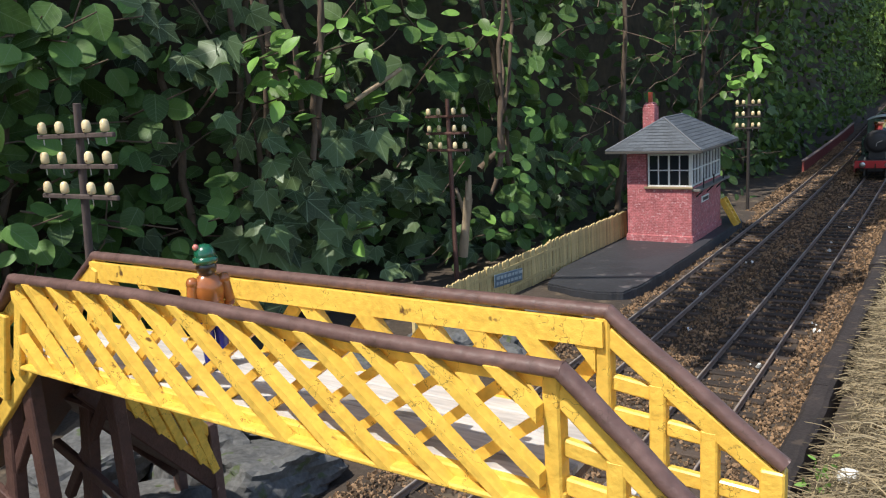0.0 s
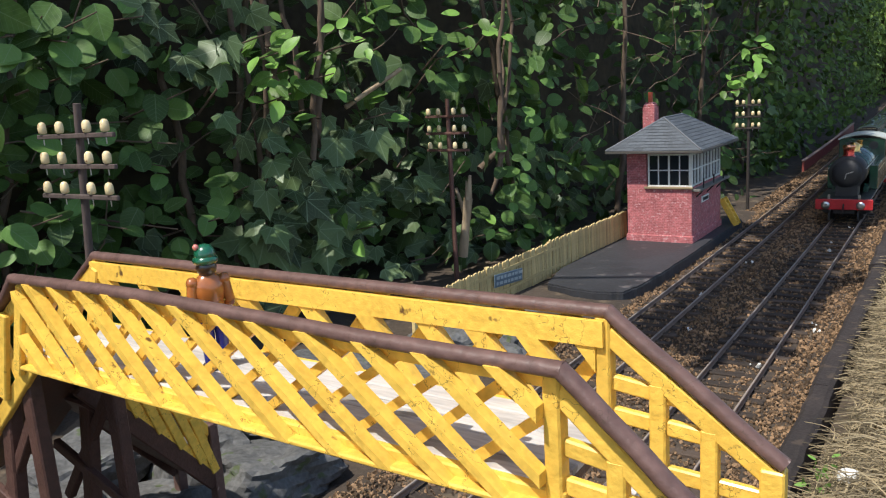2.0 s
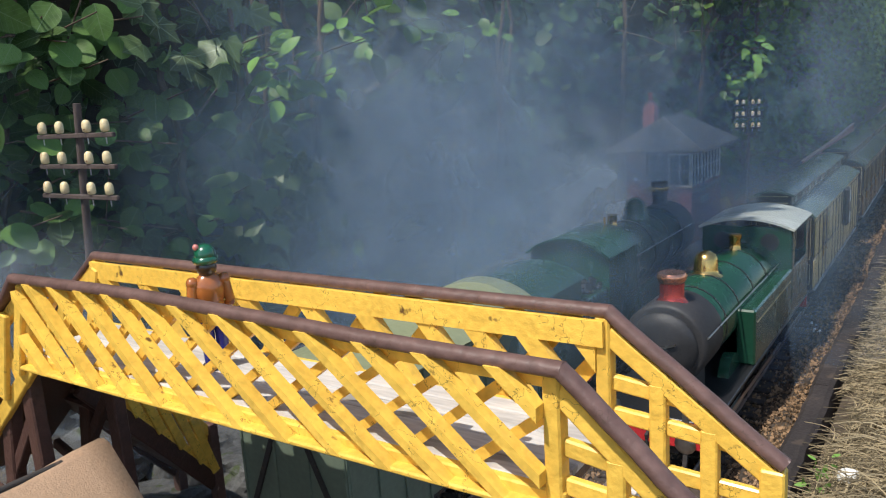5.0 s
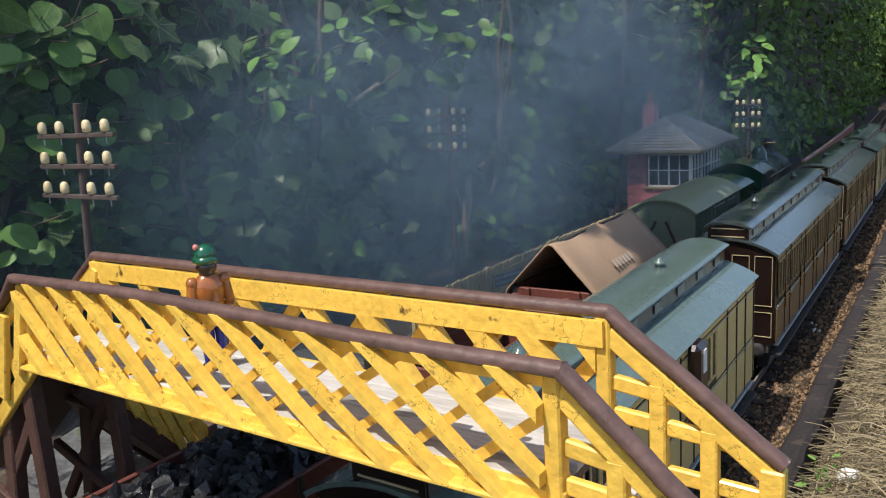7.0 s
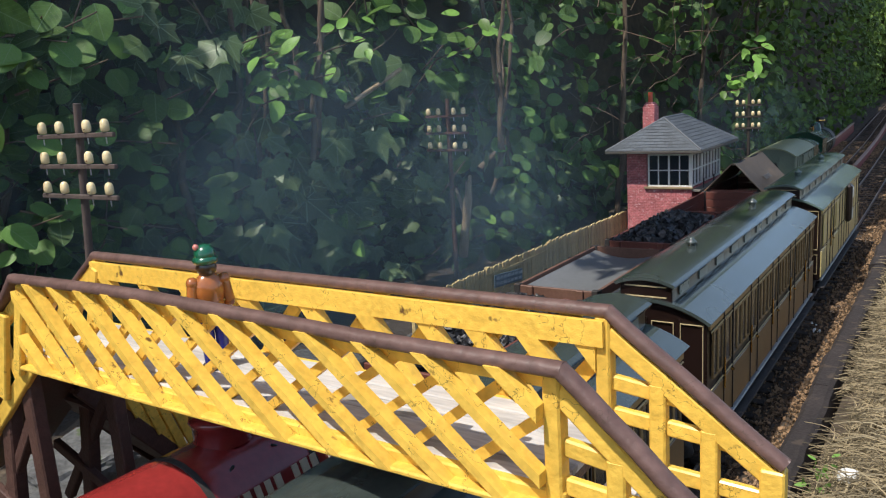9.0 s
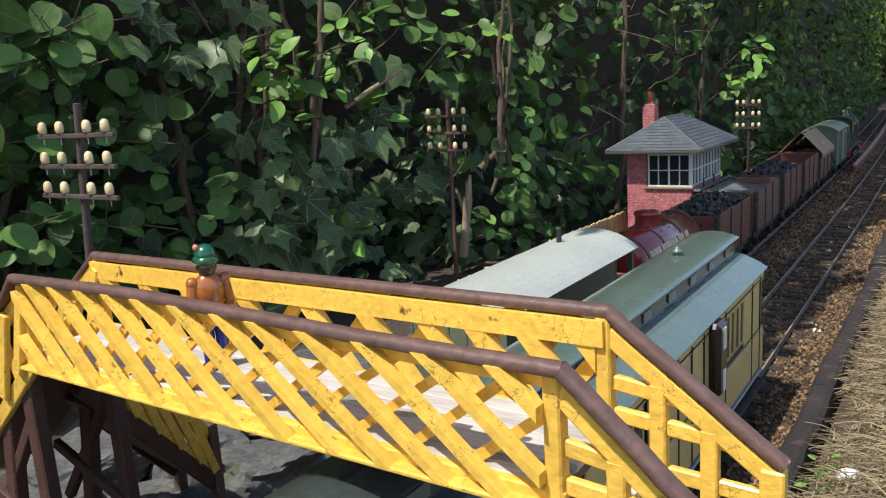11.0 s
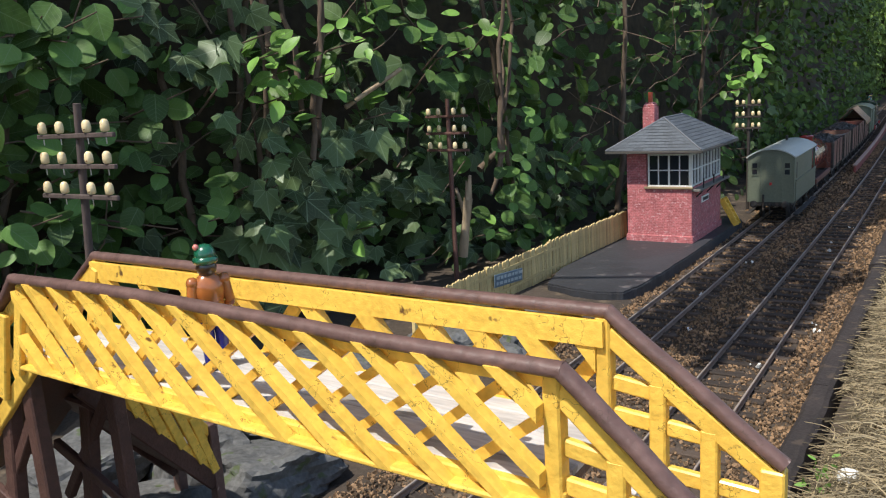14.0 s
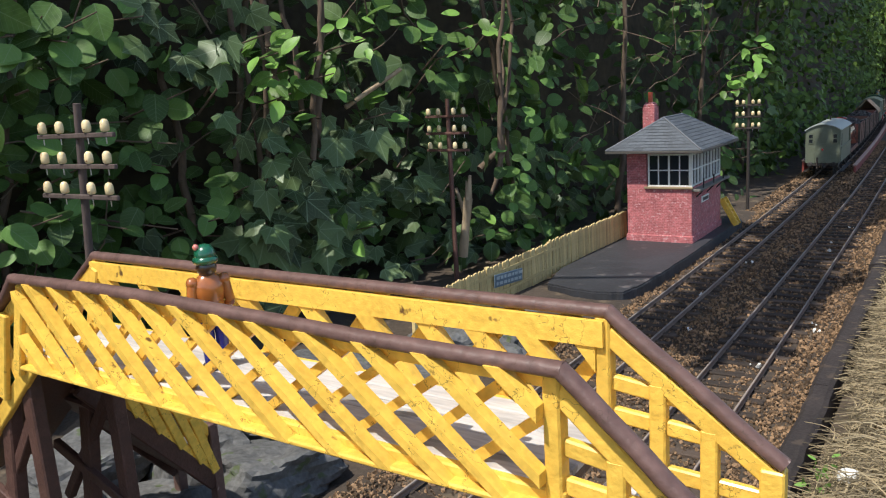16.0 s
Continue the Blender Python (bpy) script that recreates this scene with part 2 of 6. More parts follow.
# ---------------- mesh tools ----------------
class Shape:
    """Collects vertices and faces of one mesh."""

    def __init__(self):
        self.v, self.f, self.mi, self.smooth = [], [], [], []
        self.leaf = []

    def add(self, verts, faces, mi=0, smooth=False):
        k = len(self.v)
        self.v.extend(tuple(p) for p in verts)
        for fc in faces:
            self.f.append(tuple(i + k for i in fc))
            self.mi.append(mi)
            self.smooth.append(smooth)
        return self

    def box(self, centre, size, bevel=0.0, m=None, mi=0):
        """A box with chamfered edges; m: a matrix that is applied last."""
        h = [s / 2 for s in size]
        b = min(bevel, *[x * 0.9 for x in h]) if bevel else 0
        c = Vector(centre)
        if not b:
            vs = [c + Vector((sx * h[0], sy * h[1], sz * h[2])) for sx in (-1, 1) for sy in (-1, 1) for sz in (-1, 1)]
            fs = [(0, 1, 3, 2), (4, 6, 7, 5), (0, 4, 5, 1), (2, 3, 7, 6), (0, 2, 6, 4), (1, 5, 7, 3)]
        else:
            vs, fs, idx = [], [], {}
            for sx in (-1, 1):
                for sy in (-1, 1):
                    for sz in (-1, 1):
                        s = (sx, sy, sz)
                        for a in range(3):
                            idx[s, a] = len(vs)
                            vs.append(c + Vector([s[i] * (h[i] if i == a else h[i] - b) for i in range(3)]))
            for a in range(3):
                u, w = (a + 1) % 3, (a + 2) % 3
                for sg in (-1, 1):
                    q = []
                    for su, sw in ((-1, -1), (1, -1), (1, 1), (-1, 1)):
                        s = [0, 0, 0]
                        s[a], s[u], s[w] = sg, su, sw
                        q.append(idx[tuple(s), a])
                    fs.append(tuple(q if sg > 0 else q[::-1]))
                for su in (-1, 1):
                    for sw in (-1, 1):
                        s0, s1 = [0, 0, 0], [0, 0, 0]
                        s0[a], s0[u], s0[w] = -1, su, sw
                        s1[a], s1[u], s1[w] = 1, su, sw
                        q = [idx[tuple(s0), u], idx[tuple(s1), u], idx[tuple(s1), w], idx[tuple(s0), w]]
                        fs.append(tuple(q if su * sw < 0 else q[::-1]))
            for sx in (-1, 1):
                for sy in (-1, 1):
                    for sz in (-1, 1):
                        s = (sx, sy, sz)
                        q = [idx[s, 0], idx[s, 1], idx[s, 2]]
                        fs.append(tuple(q if sx * sy * sz > 0 else q[::-1]))
        if m is not None:
            vs = [m @ p for p in vs]
        return self.add(vs, fs, mi)

    def beam(self, a, b, width, depth, up=(0, 0, 1), bevel=0.0, mi=0):
        """A beam from a to b; width across, depth along up."""
        a, b = Vector(a), Vector(b)
        y = (b - a).normalized()
        x = y.cross(Vector(up)).normalized()
        z = x.cross(y)
        m = Matrix((x, y, z)).transposed().to_4x4()
        m.translation = (a + b) / 2
        return self.box((0, 0, 0), (width, (b - a).length, depth), bevel, m, mi)

    def tube(self, a, b, r0, r1=None, n=10, mi=0, caps=True):
        a, b = Vector(a), Vector(b)
        r1 = r0 if r1 is None else r1
        q = (b - a).to_track_quat('Z', 'Y').to_matrix()
        vs = []
        for p, r in ((a, r0), (b, r1)):
            for i in range(n):
                t = 2 * math.pi * i / n
                vs.append(p + q @ Vector((r * math.cos(t), r * math.sin(t), 0)))
        self.add(vs, [(i, (i + 1) % n, n + (i + 1) % n, n + i) for i in range(n)], mi, True)
        if caps:
            self.add(vs[:n], [tuple(range(n))[::-1]], mi)
            self.add(vs[n:], [tuple(range(n))], mi)
        return self

    def lathe(self, base, axis, profile, n=16, mi=0):
        """profile: (distance along axis, radius) pairs."""
        base, axis = Vector(base), Vector(axis).normalized()
        q = axis.to_track_quat('Z', 'Y').to_matrix()
        vs = []
        for d, r in profile:
            for i in range(n):
                t = 2 * math.pi * i / n
                vs.append(base + q @ Vector((r * math.cos(t), r * math.sin(t), d)))
        fs = [(j * n + i, j * n + (i + 1) % n, (j + 1) * n + (i + 1) % n, (j + 1) * n + i) for j in range(len(profile) - 1) for i in range(n)]
        self.add(vs, fs, mi, True)
        k = len(profile) - 1
        self.add(vs[:n], [tuple(range(n))[::-1]], mi)
        self.add(vs[k * n:], [tuple(range(n))], mi)
        return self

    def sweep(self, section, path, mi=0, smooth=False, closed=True):
        """section: (across, up) pairs; path: (point, across vector, up vector)."""
        k = len(section)
        vs = [p + ax * s[0] + up * s[1] for p, ax, up in path for s in section]
        fs = []
        for j in range(len(path) - 1):
            for i in range(k if closed else k - 1):
                a, b = j * k + i, j * k + (i + 1) % k
                fs.append((a, b, b + k, a + k))
        self.add(vs, fs, mi, smooth)
        if closed:
            self.add(vs[:k], [tuple(range(k))[::-1]], mi)
            self.add(vs[-k:], [tuple(range(k))], mi)
        return self

    def prism(self, outline, axis, d0, d1, mi=0):
        """A flat outline pushed along 'x', 'y' or 'z' from d0 to d1."""
        def place(p, d):
            return {'x': (d, p[0], p[1]), 'y': (p[0], d, p[1]), 'z': (p[0], p[1], d)}[axis]
        n = len(outline)
        vs = [place(p, d0) for p in outline] + [place(p, d1) for p in outline]
        fs = [(i, (i + 1) % n, n + (i + 1) % n, n + i) for i in range(n)] + [tuple(range(n))[::-1], tuple(range(n, 2 * n))]
        return self.add(vs, fs, mi)

    def mesh(self, name, mats):
        me = bpy.data.meshes.new(name)
        me.from_pydata(self.v, [], self.f)
        for mt in (mats if isinstance(mats, (list, tuple)) else [mats]):
            me.materials.append(mt)
        me.polygons.foreach_set("material_index", self.mi)
        me.polygons.foreach_set("use_smooth", self.smooth)
        if self.leaf:
            at = me.attributes.new("leaf", 'FLOAT_VECTOR', 'POINT')
            at.data.foreach_set("vector", [c for p in self.leaf for c in p])
        bm = bmesh.new()
        bm.from_mesh(me)
        if len(bm.faces) < 20000:
            bmesh.ops.recalc_face_normals(bm, faces=bm.faces)
        bm.to_mesh(me)
        bm.free()
        return me


def part(name, shape, mats, parent=None, label="", at=None):
    ob = new(name, shape.mesh(name, mats) if isinstance(shape, Shape) else shape)
    if parent is not None:
        ob.parent = parent
    if at is not None:
        ob.matrix_basis = at
    if label:
        ob["label"] = label
    return ob


def thing(name, label, category, group="", kind="", at=None):
    ob = new(name)
    ob.empty_display_size = 0.02
    if at is not None:
        ob.matrix_basis = at
    return tagged(ob, label, category, group, kind)


def smoothstep(a, b, x):
    t = min(1, max(0, (x - a) / (b - a)))
    return t * t * (3 - 2 * t)


# ---------------- the line of the tracks ----------------
LEFT_TRACK = -0.1214
STEP = 0.01


def build_line():
    rows, x, y = [], 0.0, -3.0
    for i in range(1300):
        s = -3.0 + i * STEP
        u = max(s - 0.53, 0)
        th = 0.006575 * min(u, 3.0) + 0.002506 * min(u, 3.0) ** 2
        rows.append((x, y, th))
        x -= math.sin(th) * STEP
        y += math.cos(th) * STEP
    return rows


LINE = build_line()


def on_line(s, off=0.0):
    k = min(max((s + 3.0) / STEP, 0), len(LINE) - 1.001)
    i = int(k)
    a, b, w = LINE[i], LINE[i + 1], k - i
    x, y, th = (a[j] * (1 - w) + b[j] * w for j in range(3))
    return x + off * math.cos(th), y + off * math.sin(th), th


def line_path(s0, s1, off, z, step=0.05):
    out = []
    n = max(2, int((s1 - s0) / step) + 1)
    for i in range(n):
        x, y, th = on_line(s0 + (s1 - s0) * i / (n - 1), off)
        out.append((Vector((x, y, z)), Vector((math.cos(th), math.sin(th), 0)), Vector((0, 0, 1))))
    return out


# ---------------- ground, tracks, bank ----------------
def hedge_x(y):
    """Where the face of the hedge stands."""
    a = -0.56 + 0.10 * smoothstep(0.45, 0.95, y) + 0.10 * smoothstep(0.95, 1.35, y) + 0.07 * smoothstep(1.4, 1.8, y)
    if y > 1.8:
        a = min(a, on_line(y, LEFT_TRACK)[0] - 0.115)
    return a


def build_ground():
    sh = Shape()
    xs = [-400, -40, -6, -2, -1.2] + [-0.9 + 0.03 * i for i in range(47)] + [0.6, 1.0, 3, 40, 400]
    ys = [-400, -40, -6, -3, -1.5] + [-0.6 + 0.03 * i for i in range(110)] + [2.8 + 0.15 * i for i in range(30)] + [8, 10, 40, 400]
    vs = []
    for y in ys:
        for x in xs:
            z = -0.0165
            if -1.2 < x < 1 and -0.6 < y < 7:
                z += 0.004 * noise.noise((x * 30, y * 30, 0))
                z += 0.02 * smoothstep(-0.19, -0.30, x - (on_line(y)[0] if y > 0 else 0)) * smoothstep(1.0, 0.5, y)
                z -= 0.03 * smoothstep(0.5, 0.3, y) * smoothstep(-0.19, -0.24, x)
                z += 0.0155 * smoothstep(-0.158, -0.175, x) * smoothstep(0.72, 0.86, y) * smoothstep(1.75, 1.6, y)
            vs.append((x, y, z))
    n = len(xs)
    sh.add(vs, [(j * n + i, j * n + i + 1, (j + 1) * n + i + 1, (j + 1) * n + i) for j in range(len(ys) - 1) for i in range(n - 1)], 0, True)
    tagged(part("ground", sh, SOIL), "dark garden soil under the railway", "ground", kind="structure")


def build_track(off, label):
    tr = thing("track", label, "railway track", group="garden railway tracks", kind="structure")
    for side in (-0.0236, 0.0236):
        sh = Shape()
        path = line_path(-2.6, 8.5, off + side, 0)
        sh.sweep([(-0.0014, -0.0056), (0.0014, -0.0056), (0.0014, -0.0049), (0.0006, -0.0042), (0.0006, -0.002), (0.0010, -0.0012), (-0.0010, -0.0012), (-0.0006, -0.002), (-0.0006, -0.0042), (-0.0014, -0.0049)], path)
        sh.sweep([(-0.0008, -0.0012), (0.0008, -0.0012), (0.0008, -0.0003), (0.0005, 0), (-0.0005, 0), (-0.0008, -0.0003)], path, mi=1)
        part("rail", sh, [RAIL, RAILTOP], tr)
    metas = []
    for k in range(4):
        sh = Shape().box((0, 0, 0), (0.080 - 0.002 * k, 0.0085 + 0.0006 * k, 0.006), 0.0009)
        for x in (-0.0236, 0.0236):
            sh.box((x, 0, 0.0035), (0.0066, 0.0042, 0.0016), 0.0005)
        metas.append(sh.mesh("sleeper", SLEEPER))
    rng = random.Random(5 + int(off * 100))
    for i in range(250):
        x, y, th = on_line(-0.9 + i * 0.0295 + rng.uniform(-0.0015, 0.0015), off)
        part("sleeper", metas[i % 4], None, tr, at=pose(x + rng.uniform(-0.0015, 0.0015), y, -0.0088 + rng.uniform(-0.0008, 0.0003), 0, 0, math.degrees(th) + rng.uniform(-1.3, 1.3)))
    return tr


def stone(sh, rng, p, r, mi=0):
    """A small angular stone."""
    q = Euler((rng.uniform(0, 6), rng.uniform(0, 6), rng.uniform(0, 6))).to_matrix()
    sx, sy, sz = r * rng.uniform(0.7, 1.3), r * rng.uniform(0.6, 1.1), r * rng.uniform(0.4, 0.8)
    t = rng.uniform(0.3, 0.7)
    base = [(-sx, -sy * t, -sz), (sx * t, -sy, -sz), (sx, sy * t, -sz * 0.6), (-sx * t, sy, -sz), (-sx * 0.6, -sy * 0.5, sz), (sx * 0.7, -sy * 0.4, sz * 0.8), (sx * 0.2, sy * 0.7, sz)]
    sh.add([Vector(p) + q @ Vector(b) for b in base], [(0, 3, 2, 1), (4, 5, 6), (0, 1, 5, 4), (1, 2, 5), (2, 6, 5), (2, 3, 6), (3, 0, 4, 6)], mi)


def build_ballast():
    rng = random.Random(11)
    sh = Shape()
    count = 0
    while count < 62000:
        y = 0.12 + 3.2 * rng.random() ** 1.9
        x, yy, th = on_line(y, rng.uniform(-0.19, 0.082))
        d1 = abs(x - on_line(y)[0])
        d2 = abs(x - on_line(y, LEFT_TRACK)[0])
        between = min(d1, d2)
        if between < 0.0375 and rng.random() < 0.45:
            continue
        if min(abs(d1 - 0.0236), abs(d2 - 0.0236)) < 0.0032:
            continue
        top = -0.0078 + 0.0030 * smoothstep(0.034, 0.055, between)
        top += 0.009 * smoothstep(0.055, 0.08, x - on_line(y)[0])
        r = (0.0006 + 0.0014 * rng.random() ** 2) * (1 + 0.3 * y)
        stone(sh, rng, (x, yy, top + rng.uniform(-0.001, 0.001)), r)
        count += 1
    tagged(part("ballast", sh, STONES), "brown and buff crushed-stone ballast round the sleepers", "ballast", kind="stuff")
    # a few pale crumbs and scraps lying on the ballast
    sh = Shape()
    for x, y, r in ((0.012, 0.745, 0.0042), (0.048, 0.88, 0.004), (0.043, 0.9, 0.003), (-0.004, 1.36, 0.004), (0.006, 1.30, 0.005), (-0.09, 1.18, 0.004), (-0.055, 0.66, 0.003), (-0.10, 0.98, 0.0035), (0.01, 1.5, 0.003), (-0.075, 0.83, 0.003)):
        for k in range(3):
            stone(sh, rng, (x + rng.uniform(-0.005, 0.005), y + rng.uniform(-0.005, 0.005), -0.0045), r * rng.uniform(0.25, 0.6))
    tagged(part("chalk_crumbs", sh, WHITE), "pale chalky crumbs scattered on the ballast", "debris", kind="stuff")
    # bed of the ballast, a low shaped sheet
    sh = Shape()
    prof = [(-0.215, -0.020), (-0.19, -0.013), (-0.165, -0.0086), (-0.085, -0.0086), (-0.065, -0.0058), (-0.055, -0.0058), (-0.036, -0.0086), (0.04, -0.0086), (0.055, -0.0058), (0.085, 0.001)]
    path = line_path(-2.6, 8.5, 0, 0)
    sh.sweep(prof, path, smooth=True, closed=False)
    tagged(part("track_bed", sh, SOIL), "dark gritty bed beneath both tracks", "track bed", kind="structure")


def build_bank():
    rng = random.Random(3)
    board = thing("edging_board", "blackened timber board edging the track bed", "edging", kind="structure")
    y = 0.2
    while y < 4.0:
        l = 0.46
        x, yy, th = on_line(y + l / 2, 0.0835 + rng.uniform(-0.002, 0.002))
        sh = Shape()
        sec = [(-0.0085, -0.020), (0.0095, -0.020), (0.0095, 0.017), (0.006, 0.0195), (-0.004, 0.0195), (-0.0075, 0.0165)]
        path = []
        for k in range(24):
            yk = -l / 2 + 0.002 + (l - 0.004) * k / 23
            path.append((Vector((0.0028 * noise.noise((yk * 22, y * 3, 1)), yk, 0.0034 * noise.noise((yk * 30, y * 3, 5)))), Vector((1 + 0.2 * noise.noise((yk * 40, y, 9)), 0, 0)), Vector((0, 0, 1))))
        sh.sweep(sec, path, smooth=False)
        part("board", sh, EDGE, board, at=pose(x, yy, -0.002, 0, rng.uniform(-4, 2), math.degrees(th) + rng.uniform(-0.6, 0.6)))
        y += l
    # the bank
    sh = Shape()
    prof = [(0.094, -0.02), (0.097, 0.004), (0.110, 0.013), (0.135, 0.018), (0.2, 0.022), (0.5, 0.03), (1.2, 0.02), (1.5, -0.03)]
    path = [(Vector((on_line(s)[0], on_line(s)[1], 0.003 * noise.noise((s * 9, 0, 0)))), Vector((1, 0, 0)), Vector((0, 0, 1))) for s in [-2.5 + 0.06 * i for i in range(180)]]
    sh.sweep(prof, path, smooth=True, closed=False)
    tagged(part("bank", sh, material("dry_bank_soil", (0.10, 0.075, 0.05), 0.95, fine=200, coarse=20, vary=0.5, bump=0.8)), "dry earth bank beside the track", "bank", kind="structure")
    sh = Shape()
    for i in range(44000):
        y = 0.36 + 1.5 * rng.random() ** 1.5
        x0 = on_line(y)[0] + 0.099 + 0.006 * smoothstep(0.80, 0.45, y) + 0.010 * noise.noise((y * 14, 0, 2)) + 0.17 * rng.random() ** 1.15
        if noise.noise((x0 * 34, y * 34, 7)) < -0.30:
            continue
        a = rng.uniform(0, 2 * math.pi)
        l = rng.uniform(0.012, 0.060)
        lift = rng.uniform(-0.1, 1.5)
        p = Vector((x0, y, 0.010 + 0.028 * rng.random() * smoothstep(0.09, 0.15, x0 - on_line(y)[0])))
        if x0 < on_line(y)[0] + 0.145:
            l *= 0.55
            if rng.random() < 0.85:
                a = rng.choice((1, -1)) * math.pi / 2 + rng.gauss(0, 0.5)
        d = Vector((math.cos(a), math.sin(a), lift)).normalized()
        if x0 < on_line(y)[0] + 0.150 and d.x < 0:
            d.x = -d.x
        side = d.cross(Vector((0, 0, 1))).normalized() * rng.uniform(0.00026, 0.00058)
        bend = rng.gauss(0, 3.2)
        vs = []
        for k in range(6):
            vs += [p + side * (1 - 0.15 * k), p + Vector((0, 0, 0.0005)), p - side * (1 - 0.15 * k)]
            p = p + d * l / 5
            d = (d + side.normalized() * bend * 0.28 + Vector((0, 0, -0.22))).normalized()
            if p.z < 0.006:
                p.z = 0.006
        sh.add(vs, [(k * 3 + i, k * 3 + i + 1, k * 3 + i + 4, k * 3 + i + 3) for k in range(5) for i in range(2)])
    tagged(part("dry_grass", sh, STRAW), "tangled bleached dry grass on the bank", "dry grass", kind="stuff")
    # a white pebble and a green tuft at the edge
    peb = Shape()
    stone(peb, rng, (0.121, 0.497, 0.022), 0.0085)
    bmr = part("pebble", peb, WHITE)
    bv = bmr.modifiers.new("round", 'BEVEL')
    bv.width, bv.segments = 0.003, 2
    tagged(bmr, "white pebble among dry grass at the bank's edge", "pebble")
    tuft = Shape()
    for k in range(22):
        m = leaf_pose(rng, Vector((0.104 + rng.uniform(-0.006, 0.010), 0.497 + rng.uniform(-0.02, 0.02), 0.016 + rng.uniform(0, 0.012)))) @ Matrix.Scale(rng.uniform(0.2, 0.36), 4)
        lf = leaf_shape(0.026, 0.010, 0.8)
        tuft.add([m @ Vector(q) for q in lf.v], lf.f, 0, True)
        tuft.leaf += lf.leaf
    tagged(part("weed_tuft", tuft, LEAF_LIGHT), "small green weed tuft growing by the edging board", "weed")


def build_rocks():
    rng = random.Random(8)
    spots = [(-0.255, 0.37, 0.05), (-0.30, 0.44, 0.06), (-0.245, 0.47, 0.045), (-0.33, 0.36, 0.05), (-0.25, 0.56, 0.05), (-0.29, 0.63, 0.055), (-0.235, 0.66, 0.04),
             (-0.235, 0.73, 0.04), (-0.30, 0.73, 0.05), (-0.27, 0.80, 0.035), (-0.36, 0.55, 0.05), (-0.38, 0.43, 0.05), (-0.27, 0.28, 0.045), (-0.33, 0.25, 0.05), (-0.40, 0.30, 0.05)]
    for i, (x, y, r) in enumerate(spots):
        bm = bmesh.new()
        bmesh.ops.create_icosphere(bm, subdivisions=4, radius=1)
        sq = (rng.uniform(0.85, 1.2), rng.uniform(0.85, 1.2), rng.uniform(0.5, 0.75))
        o = Vector((rng.uniform(0, 50), 0, 0))
        for v in bm.verts:
            p = v.co.copy()
            k = 1 + 0.30 * noise.noise(p * 1.3 + o) + 0.14 * noise.noise(p * 3.5 + o) + 0.06 * noise.noise(p * 8 + o)
            p = Vector([max(-0.72, min(0.72, c)) for c in p]) * k
            v.co = Vector([p[a] * sq[a] * r for a in range(3)])
        me = bpy.data.meshes.new("rock")
        bm.to_mesh(me)
        bm.free()
        me.materials.append(ROCK)
        ob = new("rock", me)
        ob.matrix_basis = pose(x, y, -0.012 + 0.12 * r, rng.uniform(-15, 15), rng.uniform(-15, 15), rng.uniform(0, 360))
        tagged(ob, "weathered grey rock with a mossy stain beside the line", "rock", group="rocks along the line")


def build_platform():
    sh = Shape()
    rng = random.Random(2)
    pts = [(-0.292, 0.915), (-0.245, 0.900), (-0.205, 0.898), (-0.181, 0.906), (-0.1715, 0.955), (-0.1675, 1.05), (-0.1655, 1.2), (-0.165, 1.36), (-0.166, 1.47), (-0.33, 1.48), (-0.318, 1.25), (-0.312, 1.0)]
    fine = []
    for i in range(len(pts)):
        a, b = pts[i], pts[(i + 1) % len(pts)]
        for k in range(6):
            w = k / 6
            fine.append((a[0] * (1 - w) + b[0] * w + rng.uniform(-0.0012, 0.0012), a[1] * (1 - w) + b[1] * w + rng.uniform(-0.0012, 0.0012)))
    sh.prism(fine, 'z', -0.010, 0.0075)
    cx, cy = -0.24, 1.2
    sh.prism([(cx + (x - cx) * 0.985, cy + (y - cy) * 0.993) for x, y in fine], 'z', 0.0075, 0.0098)
    tagged(part("platform", sh, SLATE), "dark slate slab platform below the signal box", "platform", kind="structure")


